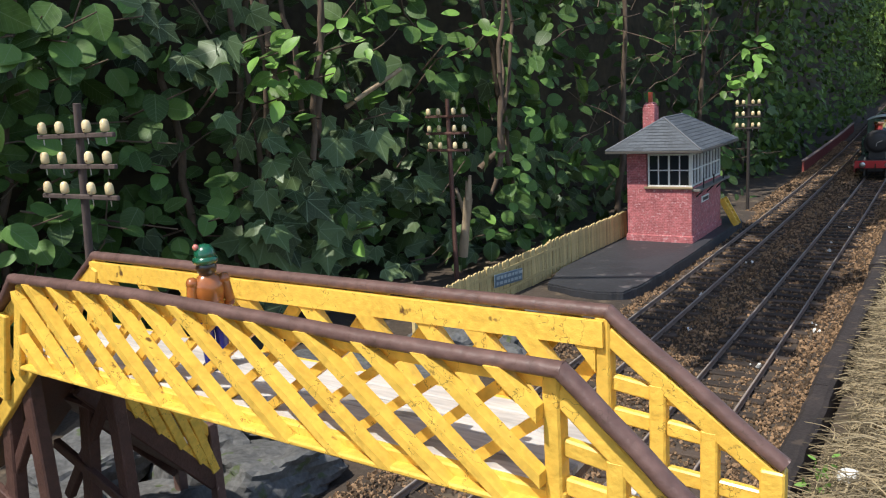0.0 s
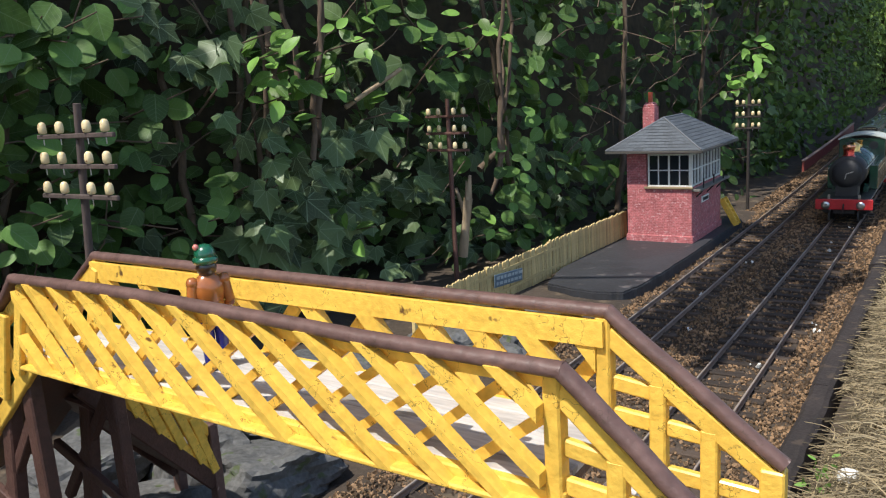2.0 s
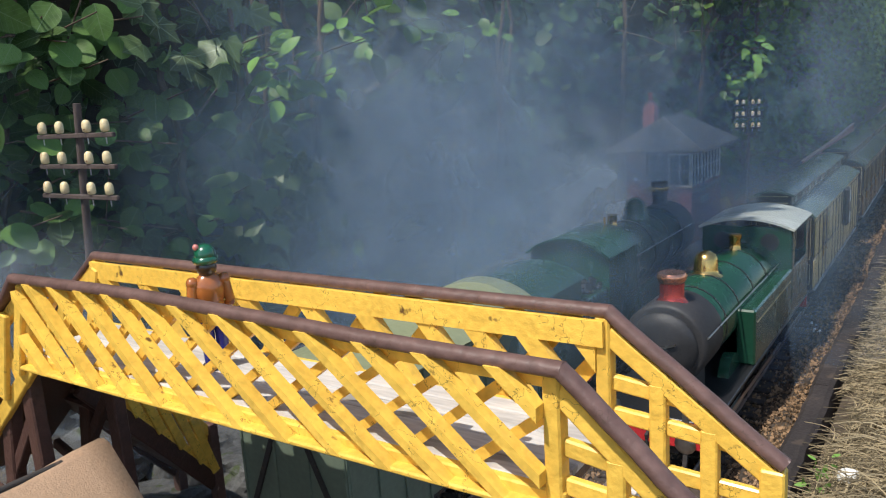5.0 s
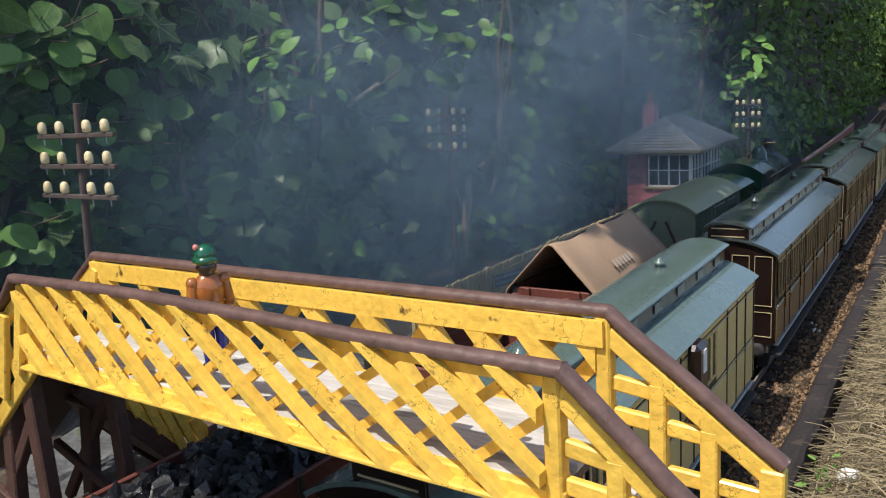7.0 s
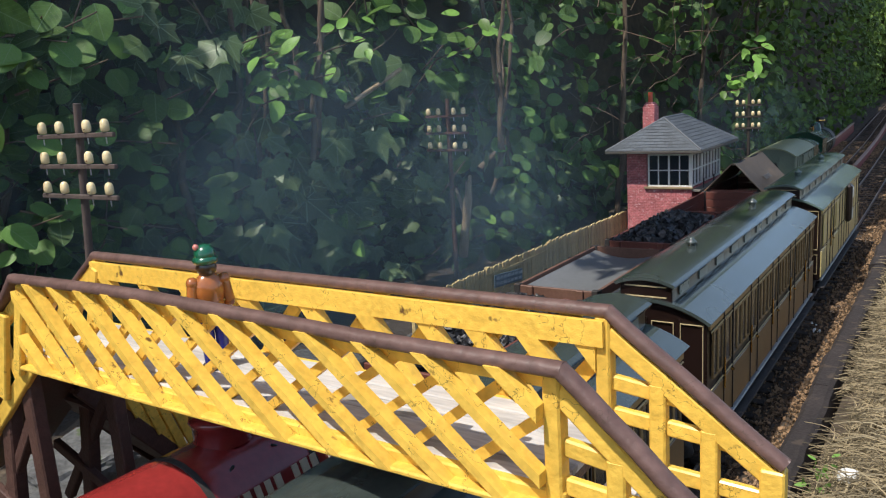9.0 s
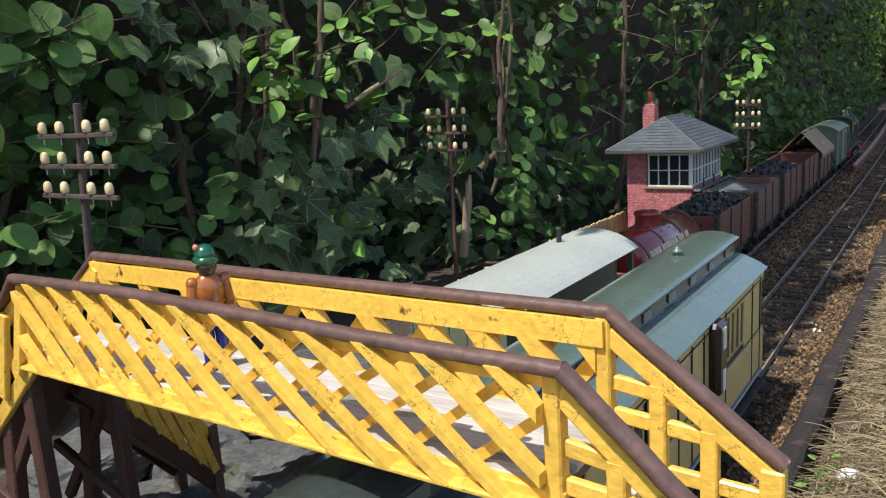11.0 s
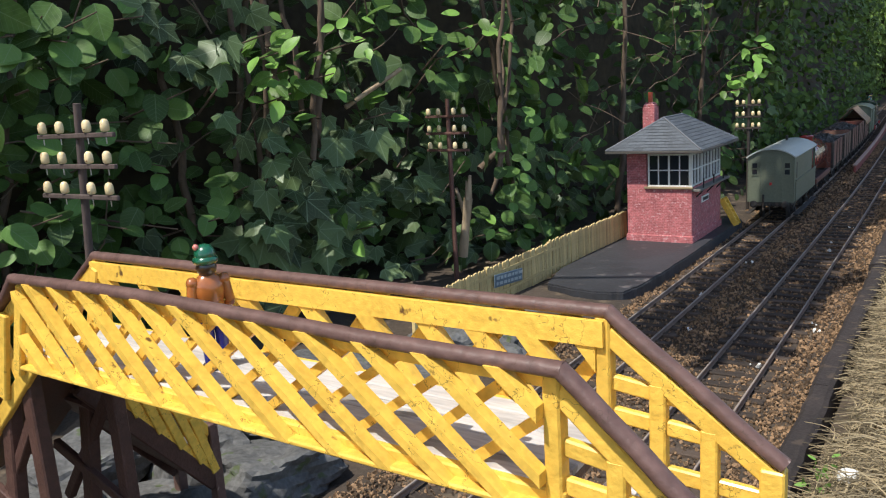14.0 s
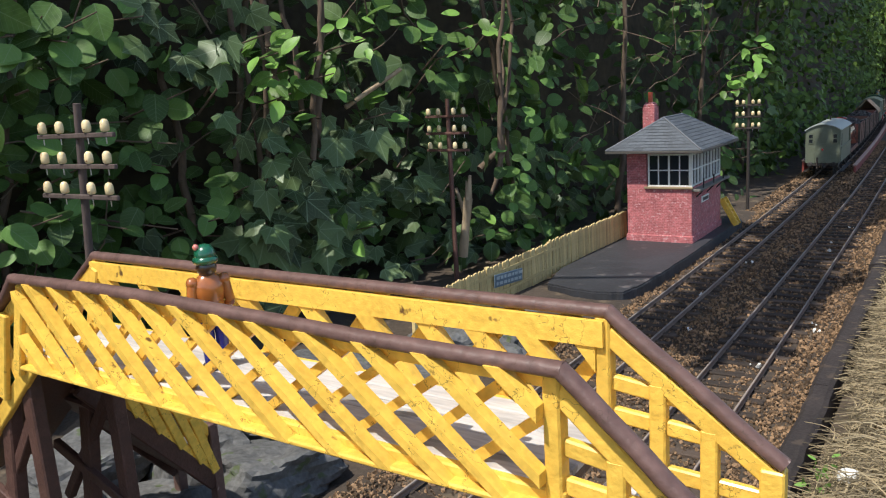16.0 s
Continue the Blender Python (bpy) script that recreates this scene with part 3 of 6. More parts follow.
# ---------------- fence ----------------
def build_fence():
    fence = thing("picket_fence", "cream-painted low picket fence behind the platform", "fence")
    metas = []
    for k in range(4):
        w, h = 0.0055 + 0.0003 * (k % 3), 0.051 + 0.0005 * (k - 1)
        sh = Shape().prism([(-w / 2, 0), (w / 2, 0), (w / 2, h - 0.0018), (0, h), (-w / 2, h - 0.0018)], 'x', -0.001, 0.001)
        metas.append(sh.mesh("picket", CREAM))
    rng = random.Random(4)
    y, i = 0.655, 0
    while y < 1.262:
        x = -0.322 + 0.012 * smoothstep(0.85, 1.26, y)
        jump = 0.0025 if 0.985 < y else 0
        part("picket", metas[i % 4], None, fence, at=pose(x + rng.uniform(-0.0005, 0.0005), y, 0.0005 + jump + rng.uniform(-0.0004, 0.0004), rng.uniform(-1.5, 1.5), 0, 0))
        y += 0.0060
        i += 1
    for z in (0.013, 0.040):
        part("fence_rail", Shape().beam((-0.3245, 0.652, z), (-0.3125, 1.262, z + 0.001), 0.002, 0.004), CREAM, fence)
    for y in (0.66, 0.82, 0.99, 1.16, 1.258):
        part("fence_post", Shape().box((-0.327 + 0.012 * smoothstep(0.85, 1.26, y), y, 0.02), (0.005, 0.006, 0.062), 0.0006), CREAM, fence)
    sign = thing("fence_sign", "weathered blue-grey sign with two lines of unreadable lettering on the fence", "sign", at=pose(-0.3175, 0.858, 0.0291, -5))
    part("board", Shape().box((0, 0, 0), (0.0016, 0.074, 0.0165), 0.0004), SIGNBLUE, sign)
    rng = random.Random(9)
    for z in (0.0036, -0.0036):
        y = -0.033
        while y < 0.03:
            l = rng.uniform(0.004, 0.011)
            part("lettering_bar", Shape().box((0.001, y + l / 2, z), (0.0006, l, 0.0038)), material("pale_letter", (0.36, 0.42, 0.44), vary=0.1, bump=0) if "pale_letter" not in bpy.data.materials else bpy.data.materials["pale_letter"], sign)
            y += l + 0.003


# ---------------- signal box ----------------
def build_signal_box():
    X0, X1, Y0, Y1, B = -0.2935, -0.187, 1.2265, 1.399, 0.010
    SILL, TOP = 0.099, 0.157
    box = thing("signal_box", "pink brick signal box with hipped slate roof on slate slab", "signal box")
    sh = Shape().box(((X0 + X1) / 2, (Y0 + Y1) / 2, (B + SILL) / 2), (X1 - X0, Y1 - Y0, SILL - B), 0.0008)
    part("lower_wall", sh, PINK, box)
    sh = Shape().box(((X0 + X1) / 2, (Y0 + Y1) / 2, B + 0.005), (X1 - X0 + 0.004, Y1 - Y0 + 0.004, 0.012), 0.001)
    part("plinth", sh, PINK, box)
    sh = Shape().box((X0 + 0.0165, (Y0 + Y1) / 2, (SILL + TOP) / 2), (0.033, Y1 - Y0, TOP - SILL))
    part("upper_wall", sh, PINK, box, "pink brick pier beside the windows")
    dark = material("dim_interior", (0.05, 0.05, 0.055), 0.9, vary=0.3)
    sh = Shape().box(((X0 + 0.033 + X1 - 0.003) / 2, (Y0 + Y1) / 2, SILL + 0.002), (X1 - X0 - 0.038, Y1 - Y0 - 0.006, 0.003))
    part("floor_board", sh, dark, box)
    sill = Shape().box(((X0 + 0.030 + X1 + 0.002) / 2, Y0 - 0.001, SILL), (X1 - X0 - 0.028, 0.006, 0.0035), 0.0006)
    part("window_sill", sill, material("sill_wood", (0.28, 0.21, 0.12), 0.6), box)

    def window(name, a, b, n, axis):
        """A glazed light from a to b with n columns of two panes."""
        w = thing(name, "", "")
        w.parent = box
        length = b - a
        def at(u, z, su, sz, depth, off=0.0):
            if axis == 'x':
                return (u, Y0 + 0.0015 + off, z), (su, depth, sz)
            return (X1 - 0.0015 - off, u, z), (depth, su, sz)
        z0, z1 = SILL + 0.003, TOP - 0.005
        fr = Shape()
        for u in (a + 0.001, b - 0.001):
            fr.box(*at(u, (z0 + z1) / 2, 0.0022, z1 - z0, 0.003))
        for z in (z0, z1):
            fr.box(*at((a + b) / 2, z, length, 0.0022, 0.003))
        me = fr.mesh("window_frame", WHITE)
        ob = part("window_frame", me, None, box)
        for i in range(1, n):
            part("glazing_bar", Shape().box(*at(a + length * i / n, (z0 + z1) / 2, 0.0016 if i % 2 else 0.0026, z1 - z0 - 0.003, 0.0024)), WHITE, ob)
        part("glazing_bar", Shape().box(*at((a + b) / 2, (z0 + z1) / 2, length - 0.003, 0.0016, 0.0022)), WHITE, ob)
        for i in range(n):
            for z in (0.25, 0.75):
                part("pane", Shape().box(*at(a + length * (i + 0.5) / n, z0 + (z1 - z0) * z, length / n - 0.001, (z1 - z0) / 2 - 0.001, 0.0006, 0.0012)), GLASS, ob)
        bpy.data.objects.remove(w)
    window("window_front", X0 + 0.0355, X1 - 0.003, 4, 'x')
    third = (Y1 - Y0 - 0.008) / 3
    for i in range(3):
        window("window_side", Y0 + 0.003 + i * (third + 0.001), Y0 + 0.003 + i * (third + 0.001) + third, 3, 'y')
    part("corner_post", Shape().box((X1 - 0.0015, Y0 + 0.0015, (SILL + TOP) / 2), (0.0034, 0.0034, TOP - SILL)), WHITE, box)
    part("back_wall", Shape().box(((X0 + X1) / 2, Y1 - 0.003, (SILL + TOP) / 2), (X1 - X0 - 0.002, 0.004, TOP - SILL)), PINK, box)
    part("head_board", Shape().box(((X0 + X1) / 2, (Y0 + Y1) / 2, TOP + 0.0005), (X1 - X0 + 0.003, Y1 - Y0 + 0.003, 0.005)), material("dark_fascia", (0.06, 0.05, 0.045), 0.6), box)
    # hipped roof
    ex0, ex1, ey0, ey1, ez, rz = -0.3195, -0.165, 1.200, 1.424, 0.1605, 0.2085
    ra, rb = Vector((-0.243, 1.2615, rz)), Vector((-0.243, 1.365, rz))
    roof = part("roof", Shape().add([(ex0, ey0, ez), (ex1, ey0, ez), (ex1, ey1, ez), (ex0, ey1, ez), ra, rb, (ex0, ey0, ez - 0.003), (ex1, ey0, ez - 0.003), (ex1, ey1, ez - 0.003), (ex0, ey1, ez - 0.003)],
                [(0, 1, 4), (1, 2, 5, 4), (2, 3, 5), (3, 0, 4, 5), (9, 8, 7, 6), (0, 6, 7, 1), (1, 7, 8, 2), (2, 8, 9, 3), (3, 9, 6, 0)]), ROOFSLATE, box, "grey slate hipped roof")
    slopes = [(Vector((ex0, ey0, ez)), Vector((ex1, ey0, ez)), ra, ra), (Vector((ex1, ey0, ez)), Vector((ex1, ey1, ez)), ra, rb), (Vector((ex0, ey1, ez)), Vector((ex0, ey0, ez)), rb, ra)]
    rng = random.Random(12)
    for a, b, c, d in slopes:
        nrm = (b - a).cross(c - a).normalized()
        rows = 11
        for r in range(rows):
            w0, w1 = r / rows, min(1.0, (r + 1.25) / rows)
            l0, l1 = a.lerp(c, w0), b.lerp(d, w0)
            u0, u1 = a.lerp(c, w1), b.lerp(d, w1)
            n = max(1, int((l1 - l0).length / 0.015))
            for k in range(n):
                f0, f1 = (k + 0.03) / n, (k + 0.97) / n
                q = [l0.lerp(l1, f0) + nrm * 0.0012, l0.lerp(l1, f1) + nrm * 0.0012, u0.lerp(u1, f1) + nrm * 0.0004, u0.lerp(u1, f0) + nrm * 0.0004]
                o = nrm * rng.uniform(0, 0.0003)
                vs = [p + o for p in q] + [p - nrm * 0.0004 for p in q[:2]]
                part("slate", Shape().add(vs, [(0, 1, 2, 3), (4, 5, 1, 0)]), ROOFSLATE, roof)
    lead = material("lead_flashing", (0.13, 0.14, 0.155), 0.6)
    for a, b in ((Vector((ex0, ey0, ez)), ra), (Vector((ex1, ey0, ez)), ra), (Vector((ex1, ey1, ez)), rb), (ra, rb)):
        part("hip_flashing", Shape().tube(a + Vector((0, 0, 0.001)), b + Vector((0, 0, 0.001)), 0.0016, n=6), lead, roof)
    part("gutter", Shape().beam((ex0, ey0 - 0.001, ez - 0.002), (ex1, ey0 - 0.001, ez - 0.002), 0.003, 0.004, bevel=0.0005), material("weathered_gutter", (0.075, 0.068, 0.06), 0.6), roof)
    part("gutter", Shape().beam((ex1 + 0.001, ey0, ez - 0.002), (ex1 + 0.001, ey1, ez - 0.002), 0.003, 0.004, bevel=0.0005), bpy.data.materials["weathered_gutter"], roof)
    # chimney stack on the far wall
    cx, cy = -0.290, 1.335
    ch = part("chimney", Shape().box((cx, cy, 0.1165), (0.021, 0.023, 0.219), 0.001).box((cx, cy, 0.2275), (0.019, 0.021, 0.005), 0.0018).box((cx, cy, 0.2310), (0.014, 0.016, 0.004), 0.0015), PINK, box)
    part("chimney_pot", Shape().lathe((cx, cy, 0.232), (0, 0, 1), [(0, 0.0044), (0.010, 0.0037), (0.0165, 0.0040), (0.018, 0.0040)], 12), material("terracotta_pot", (0.50, 0.085, 0.04), 0.6), ch)
    # walkway below the side windows
    wood = material("grey_walkway", (0.16, 0.15, 0.13), 0.7)
    part("walkway", Shape().box((X1 + 0.006, (Y0 + Y1) / 2 + 0.006, SILL - 0.004), (0.014, Y1 - Y0 + 0.012, 0.0035), 0.0005), wood, box)
    for y in (Y0 + 0.025, Y0 + 0.085, Y0 + 0.145):
        part("walkway_post", Shape().box((X1 + 0.0115, y, SILL + 0.004), (0.0018, 0.0018, 0.018)), BLACK, box)
        part("bracket", Shape().beam((X1, y, SILL - 0.018), (X1 + 0.011, y, SILL - 0.006), 0.0022, 0.002), BLACK, box)
    plate = part("name_board", Shape().box((X1 + 0.0012, 1.297, 0.0735), (0.0018, 0.041, 0.0105), 0.0004), WHITE, box, "white name board with unreadable dark lettering")
    part("lettering_bar", Shape().box((X1 + 0.0023, 1.297, 0.0735), (0.0005, 0.032, 0.0052)), BLACK, plate)
    # yellow steps down the far side
    for y in (1.405, 1.423):
        part("stair_side", Shape().beam((-0.187, y, 0.056), (-0.162, y + 0.004, 0.008), 0.010, 0.003, (0, 1, 0), 0.0005), YELLOW, box)
    for i in range(6):
        w = (i + 0.5) / 6
        part("tread", Shape().box((-0.187 + 0.025 * w, 1.416, 0.056 - 0.047 * w), (0.006, 0.016, 0.002)), YELLOW, box)


# ---------------- telegraph poles ----------------
def build_pole(x, y, z0, top, lean, arm_tilt, wood, label, arm=0.070):
    p = thing("telegraph_pole", label, "telegraph pole", group="telegraph poles", at=pose(x, y, z0, 0, 0, 0) @ pose(0, 0, 0, 0, lean, 0))
    h = top - z0
    part("pole", Shape().tube((0, 0, 0), (0, 0, h), 0.0036, 0.0030, 10), wood, p)
    for k in range(3):
        zc = h - 0.024 - 0.0235 * k
        ar = part("cross_arm", Shape().box((0, -0.004, 0), (arm, 0.003, 0.0036), 0.0005), wood, p, at=pose(0, 0, zc, 0, arm_tilt, 0))
        for u in (-0.43, -0.19, 0.17, 0.40):
            ins = part("insulator", Shape().lathe((u * arm, -0.004, 0.0022), (0, 0, 1), [(0, 0.0018), (0.0008, 0.0031), (0.004, 0.0033), (0.0072, 0.0030), (0.0088, 0.002), (0.0094, 0.0007)], 12), INSUL, ar)
        for u in (-0.43, -0.19, 0.17, 0.40):
            part("pin", Shape().tube((u * arm, -0.004, -0.0065), (u * arm, -0.004, -0.0018), 0.0005, n=5), STEEL, ar)
    return p


# ---------------- footbridge ----------------
ZB, ZR, YF, YK = 0.1585, 0.2015, 0.175, 0.2245


def build_bridge():
    br = thing("footbridge", "yellow lattice footbridge with brown handrails over both tracks", "footbridge")
    rng = random.Random(21)

    def plank(name, a, b, w, d, mat, up=(0, 1, 0), bevel=0.0006, parent=None):
        j = lambda: rng.uniform(-0.0003, 0.0003)
        return part(name, Shape().beam(Vector(a) + Vector((j(), 0, j())), Vector(b) + Vector((j(), 0, j())), w, d, up, bevel), mat, parent or br)

    def bow(x, y):
        """The front rail is warped a little upwards towards its left half."""
        return float(np.interp(x, (-0.19, -0.11, -0.07, -0.017, 0.03, 0.08), (0.0018, 0.0032, 0.0030, 0.0012, 0.0003, 0.0))) if y < 0.2 and x > -0.189 else 0.0

    def handrail(pts, y):
        sec = [(0.82 * a, 0.82 * b) for a, b in [(-0.0030, -0.0020), (0.0030, -0.0020), (0.0034, -0.0012), (0.0035, 0.0002), (0.0031, 0.0013), (0.0023, 0.0021), (0.0012, 0.0026), (0, 0.0027), (-0.0012, 0.0026), (-0.0023, 0.0021), (-0.0031, 0.0013), (-0.0035, 0.0002), (-0.0034, -0.0012)]]
        for a, b in zip(pts[:-1], pts[1:]):
            a, b = Vector((a[0], y, a[1])), Vector((b[0], y, b[1]))
            d = (b - a).normalized()
            a, b = a - d * 0.0007, b + d * 0.0007
            up = Vector((0, -1, 0)).cross(d).normalized()
            if up.z < 0:
                up = -up
            path = [(a.lerp(b, k / 8) + Vector((0, 0, bow(a.lerp(b, k / 8).x, y))) + up * (0.0005 * noise.noise((k * 1.7 + a.x * 90, y * 60, 0))), Vector((0, 1, 0)), up) for k in range(9)]
            part("handrail", Shape().sweep(sec, path, smooth=True), BROWN, br)

    for y, xl, xr, sgn, deep, rr in ((YF, -0.1835, 0.0835, -1, 0.0046, 0.89), (YK, -0.204, 0.0775, 1, 0.0085, 0.76)):
        bend = 0.0030 if sgn < 0 else 0.0005
        handrail([(xl - 0.085, ZR - 0.0035 - 0.085 * 0.72), (xl, ZR - 0.0026), (xr + bend, ZR - 0.0026), (xr + bend + 0.053, ZR - 0.0026 - 0.053 * rr)], y - 0.0034 if sgn < 0 else y)
        zt = ZR - 0.0050 - deep / 2
        yp = y + 0.001 if sgn < 0 else y - 0.0026
        sweep_y = [(Vector((xl + (xr - xl) * k / 12, yp, zt + 0.7 * bow(xl + (xr - xl) * k / 12, y) + 0.0003 * noise.noise((k * 1.3, y * 50, 2)))), Vector((0, 1, 0)), Vector((0, 0, 1))) for k in range(13)]
        part("top_plank", Shape().sweep([(-0.0015, -deep / 2), (0.0015, -deep / 2), (0.0015, deep / 2), (-0.0015, deep / 2)], sweep_y), YELLOW, br)
        plank("bottom_plank", (xl - 0.002, y, ZB + 0.0024), (xr + 0.002, y, ZB + 0.0024), 0.0044, 0.0040, YELLOW)
        plank("ledge", (xl - 0.002, y - 0.0030, ZB + 0.0002), (xr + 0.002, y - 0.0030, ZB + 0.0002), 0.0020, 0.0070, YELLOW)
        zlo, zhi = ZB + 0.0012, ZR - 0.0052
        lo, hi = xl + 0.002, xr - 0.003

        def strip(x_top, x_low, w, y0, y1):
            """A diagonal strip with level ends, cut off at the end posts."""
            poly = [Vector((x_top - w, zhi)), Vector((x_top + w, zhi)), Vector((x_low + w, zlo)), Vector((x_low - w, zlo))]
            for edge, keep in ((lo, 1), (hi, -1)):
                out = []
                for p, q in zip(poly, poly[1:] + poly[:1]):
                    ip, iq = (p.x - edge) * keep >= 0, (q.x - edge) * keep >= 0
                    if ip:
                        out.append(p)
                    if ip != iq:
                        out.append(p.lerp(q, (edge - p.x) / (q.x - p.x)))
                poly = out
            if len(poly) > 2:
                jit = rng.uniform(-0.0004, 0.0004)
                part("lattice_strip", Shape().prism([(p.x, p.y) for p in poly], 'y', y0 + jit, y1 + jit), YELLOW, br)
        if sgn < 0:
            # diagonals of the front parapet: right-hand edge at the rail and at the foot
            for x_top, x_low in ((-0.2065, -0.1625), (-0.1850, -0.1418), (-0.1654, -0.1233), (-0.1466, -0.1021), (-0.1259, -0.0806), (-0.1065, -0.0575), (-0.0872, -0.0350), (-0.0647, -0.0128), (-0.0421, 0.0098), (-0.0240, 0.0308), (-0.0008, 0.0520), (0.0225, 0.0708), (0.0454, 0.0940), (0.0700, 0.1150)):
                x_top, x_low = x_top - 0.0028, x_low - 0.0028
                zlo, zhi = ZB + 0.0002, ZR - 0.0036 + bow(x_top, y)
                strip(x_top, x_low, 0.0022 + rng.uniform(-0.0002, 0.0003), y - 0.0068, y - 0.0021)
                zlo, zhi = ZB + 0.0012, ZR - 0.0052
                strip(x_low + 0.006, x_top + 0.006, 0.0029, y + 0.0030, y + 0.0058)
            steps = ()
        else:
            steps = (-0.192, -0.160, -0.1276, -0.089, -0.0504, -0.0190, 0.0091, 0.0309, 0.0520, 0.0730)
        for x_top in steps:
            x_top -= 0.0085
            # outer diagonals stand proud, those of the inner layer lie behind the planks
            strip(x_top, x_top + 0.030, 0.0042 + rng.uniform(-0.0003, 0.0003), y - 0.0037, y + 0.0006)
            strip(x_top + 0.042, x_top + 0.010, 0.0036, y + 0.0032, y + 0.0060)
        for x in (xl, xr - 0.001):
            plank("post", (x, y + 0.0004, ZB - 0.003), (x, y + 0.0004, ZR - 0.0042), 0.0050, 0.0058, YELLOW, up=(0, 1, 0))
        # right-hand ramp: sloping plank under the handrail, level rails between posts
        top = lambda u: ZR - 0.0085 - u * rr
        plank("ramp_plank", (xr, y, top(0) - 0.0012), (xr + 0.052, y, top(0.052) - 0.0012), 0.0062, 0.0036, YELLOW)
        for z in (0.1752, 0.1640, 0.1480):
            u = min(0.052, (top(0) - 0.003 - z) / rr + 0.004)
            plank("ramp_rail", (xr, y + 0.0012, z), (xr + u, y + 0.0012, z - 0.0025), 0.0052, 0.0030, YELLOW)
        for u in (0.0165, 0.0325):
            plank("ramp_post", (xr + u, y + 0.0006, 0.125), (xr + u, y + 0.0006, top(u) - 0.003), 0.0052, 0.0050, YELLOW)
        plank("newel_post", (xr + 0.0510, y, 0.018), (xr + 0.0510, y, ZR - 0.0062 - 0.051 * rr), 0.0070, 0.0060, YELLOW)
        plank("ramp_stringer", (xr - 0.002, y + 0.0004, ZB - 0.004), (xr + 0.10, y + 0.0004, ZB - 0.004 - 0.10 * 0.88), 0.008, 0.0040, YELLOW)
        # left-hand ramp parapet
        topl = lambda u: ZR - 0.0085 - u * 0.72
        plank("ramp_plank", (xl, y, topl(0)), (xl - 0.085, y, topl(0.085)), 0.006, 0.0036, YELLOW)
        plank("ramp_stringer", (xl, y, ZB + 0.002), (xl - 0.10, y, ZB + 0.002 - 0.10 * 0.85), 0.008, 0.0036, YELLOW)
        for i in range(5):
            u = 0.006 + 0.018 * i
            plank("lattice_strip", (xl - u + 0.010, y - 0.0034, topl(max(u - 0.010, 0))), (xl - u - 0.004, y - 0.0034, ZB + 0.004 - (u + 0.004) * 0.85), 0.006, 0.0030, YELLOW)
            plank("lattice_strip", (xl - u - 0.012, y + 0.004, topl(u + 0.012)), (xl - u, y + 0.004, ZB + 0.004 - u * 0.85), 0.0055, 0.0024, YELLOW)
        plank("newel_post", (xl - 0.087, y, 0.0), (xl - 0.087, y, topl(0.085) + 0.004), 0.0075, 0.0065, YELLOW)
    # deck of boards along the span, and joists
    for k in range(5):
        y = YF + 0.0055 + k * 0.0096
        part("deck_board", Shape().box((-0.056, y, ZB + 0.0035), (0.276, 0.0090, 0.0028), 0.0005), DECK, br)
    for i in range(12):
        part("joist", Shape().box((-0.185 + 0.024 * i, (YF + YK) / 2, ZB + 0.0005), (0.005, YK - YF - 0.005, 0.003)), BROWN_DARK, br)
    for y in (YF + 0.007, YK - 0.007):
        part("side_beam", Shape().box((-0.056, y, ZB + 0.0008), (0.274, 0.005, 0.0024)), BROWN_DARK, br)
    # treads of both ramps
    for i in range(9):
        u = 0.006 + i * 0.010
        part("tread", Shape().box((0.082 + u, (YF + YK) / 2, ZB - 0.0055 - u * 0.9), (0.0105, YK - YF - 0.006, 0.0025)), DECK, br)
    # brown trestle below the left end
    for y in (YF + 0.004, YK - 0.004):
        for x0, x1 in ((-0.200, -0.186), (-0.222, -0.246)):
            part("trestle_leg", Shape().beam((x0, y, ZB - 0.002 - (0.02 if x0 < -0.21 else 0)), (x1 - 0.012, y, -0.06), 0.009, 0.007, (0, 1, 0), 0.0008), BROWN_DARK, br)
        part("trestle_brace", Shape().beam((-0.200, y, 0.13), (-0.262, y, 0.05), 0.006, 0.005, (0, 1, 0), 0.0006), BROWN_DARK, br)
        part("trestle_brace", Shape().beam((-0.190, y - 0.003, 0.06), (-0.262, y - 0.003, 0.085), 0.006, 0.004, (0, 1, 0), 0.0006), BROWN_DARK, br)
    for y in (YF, YK):
        part("trestle_leg", Shape().beam((0.092, y, ZB - 0.01), (0.098, y, -0.02), 0.008, 0.007, (0, 1, 0), 0.0008), BROWN_DARK, br)
    part("ramp_soffit", Shape().beam((-0.190, (YF + YK) / 2, ZB), (-0.290, (YF + YK) / 2, ZB - 0.085), YK - YF - 0.004, 0.003), BROWN_DARK, br)
    # flight of steps that leads away along the line
    for dxs in (0.0, -0.040):
        a, b = Vector((-0.2190 + dxs, 0.2131, 0.128)), Vector((-0.2330 + dxs, 0.3014, 0.026))
        part("stair_stringer", Shape().beam(a, b, 0.010, 0.004, (1, 0, 0), 0.0006), BROWN_DARK, br)
        part("stair_rail", Shape().beam(a + Vector((0, 0, 0.040)), b + Vector((0, 0, 0.036)), 0.006, 0.0036, (1, 0, 0), 0.0006), YELLOW, br)
        part("stair_plank", Shape().beam(a + Vector((0, 0, 0.0085)), b + Vector((0, 0, 0.0085)), 0.007, 0.0042, (1, 0, 0), 0.0006), YELLOW, br)
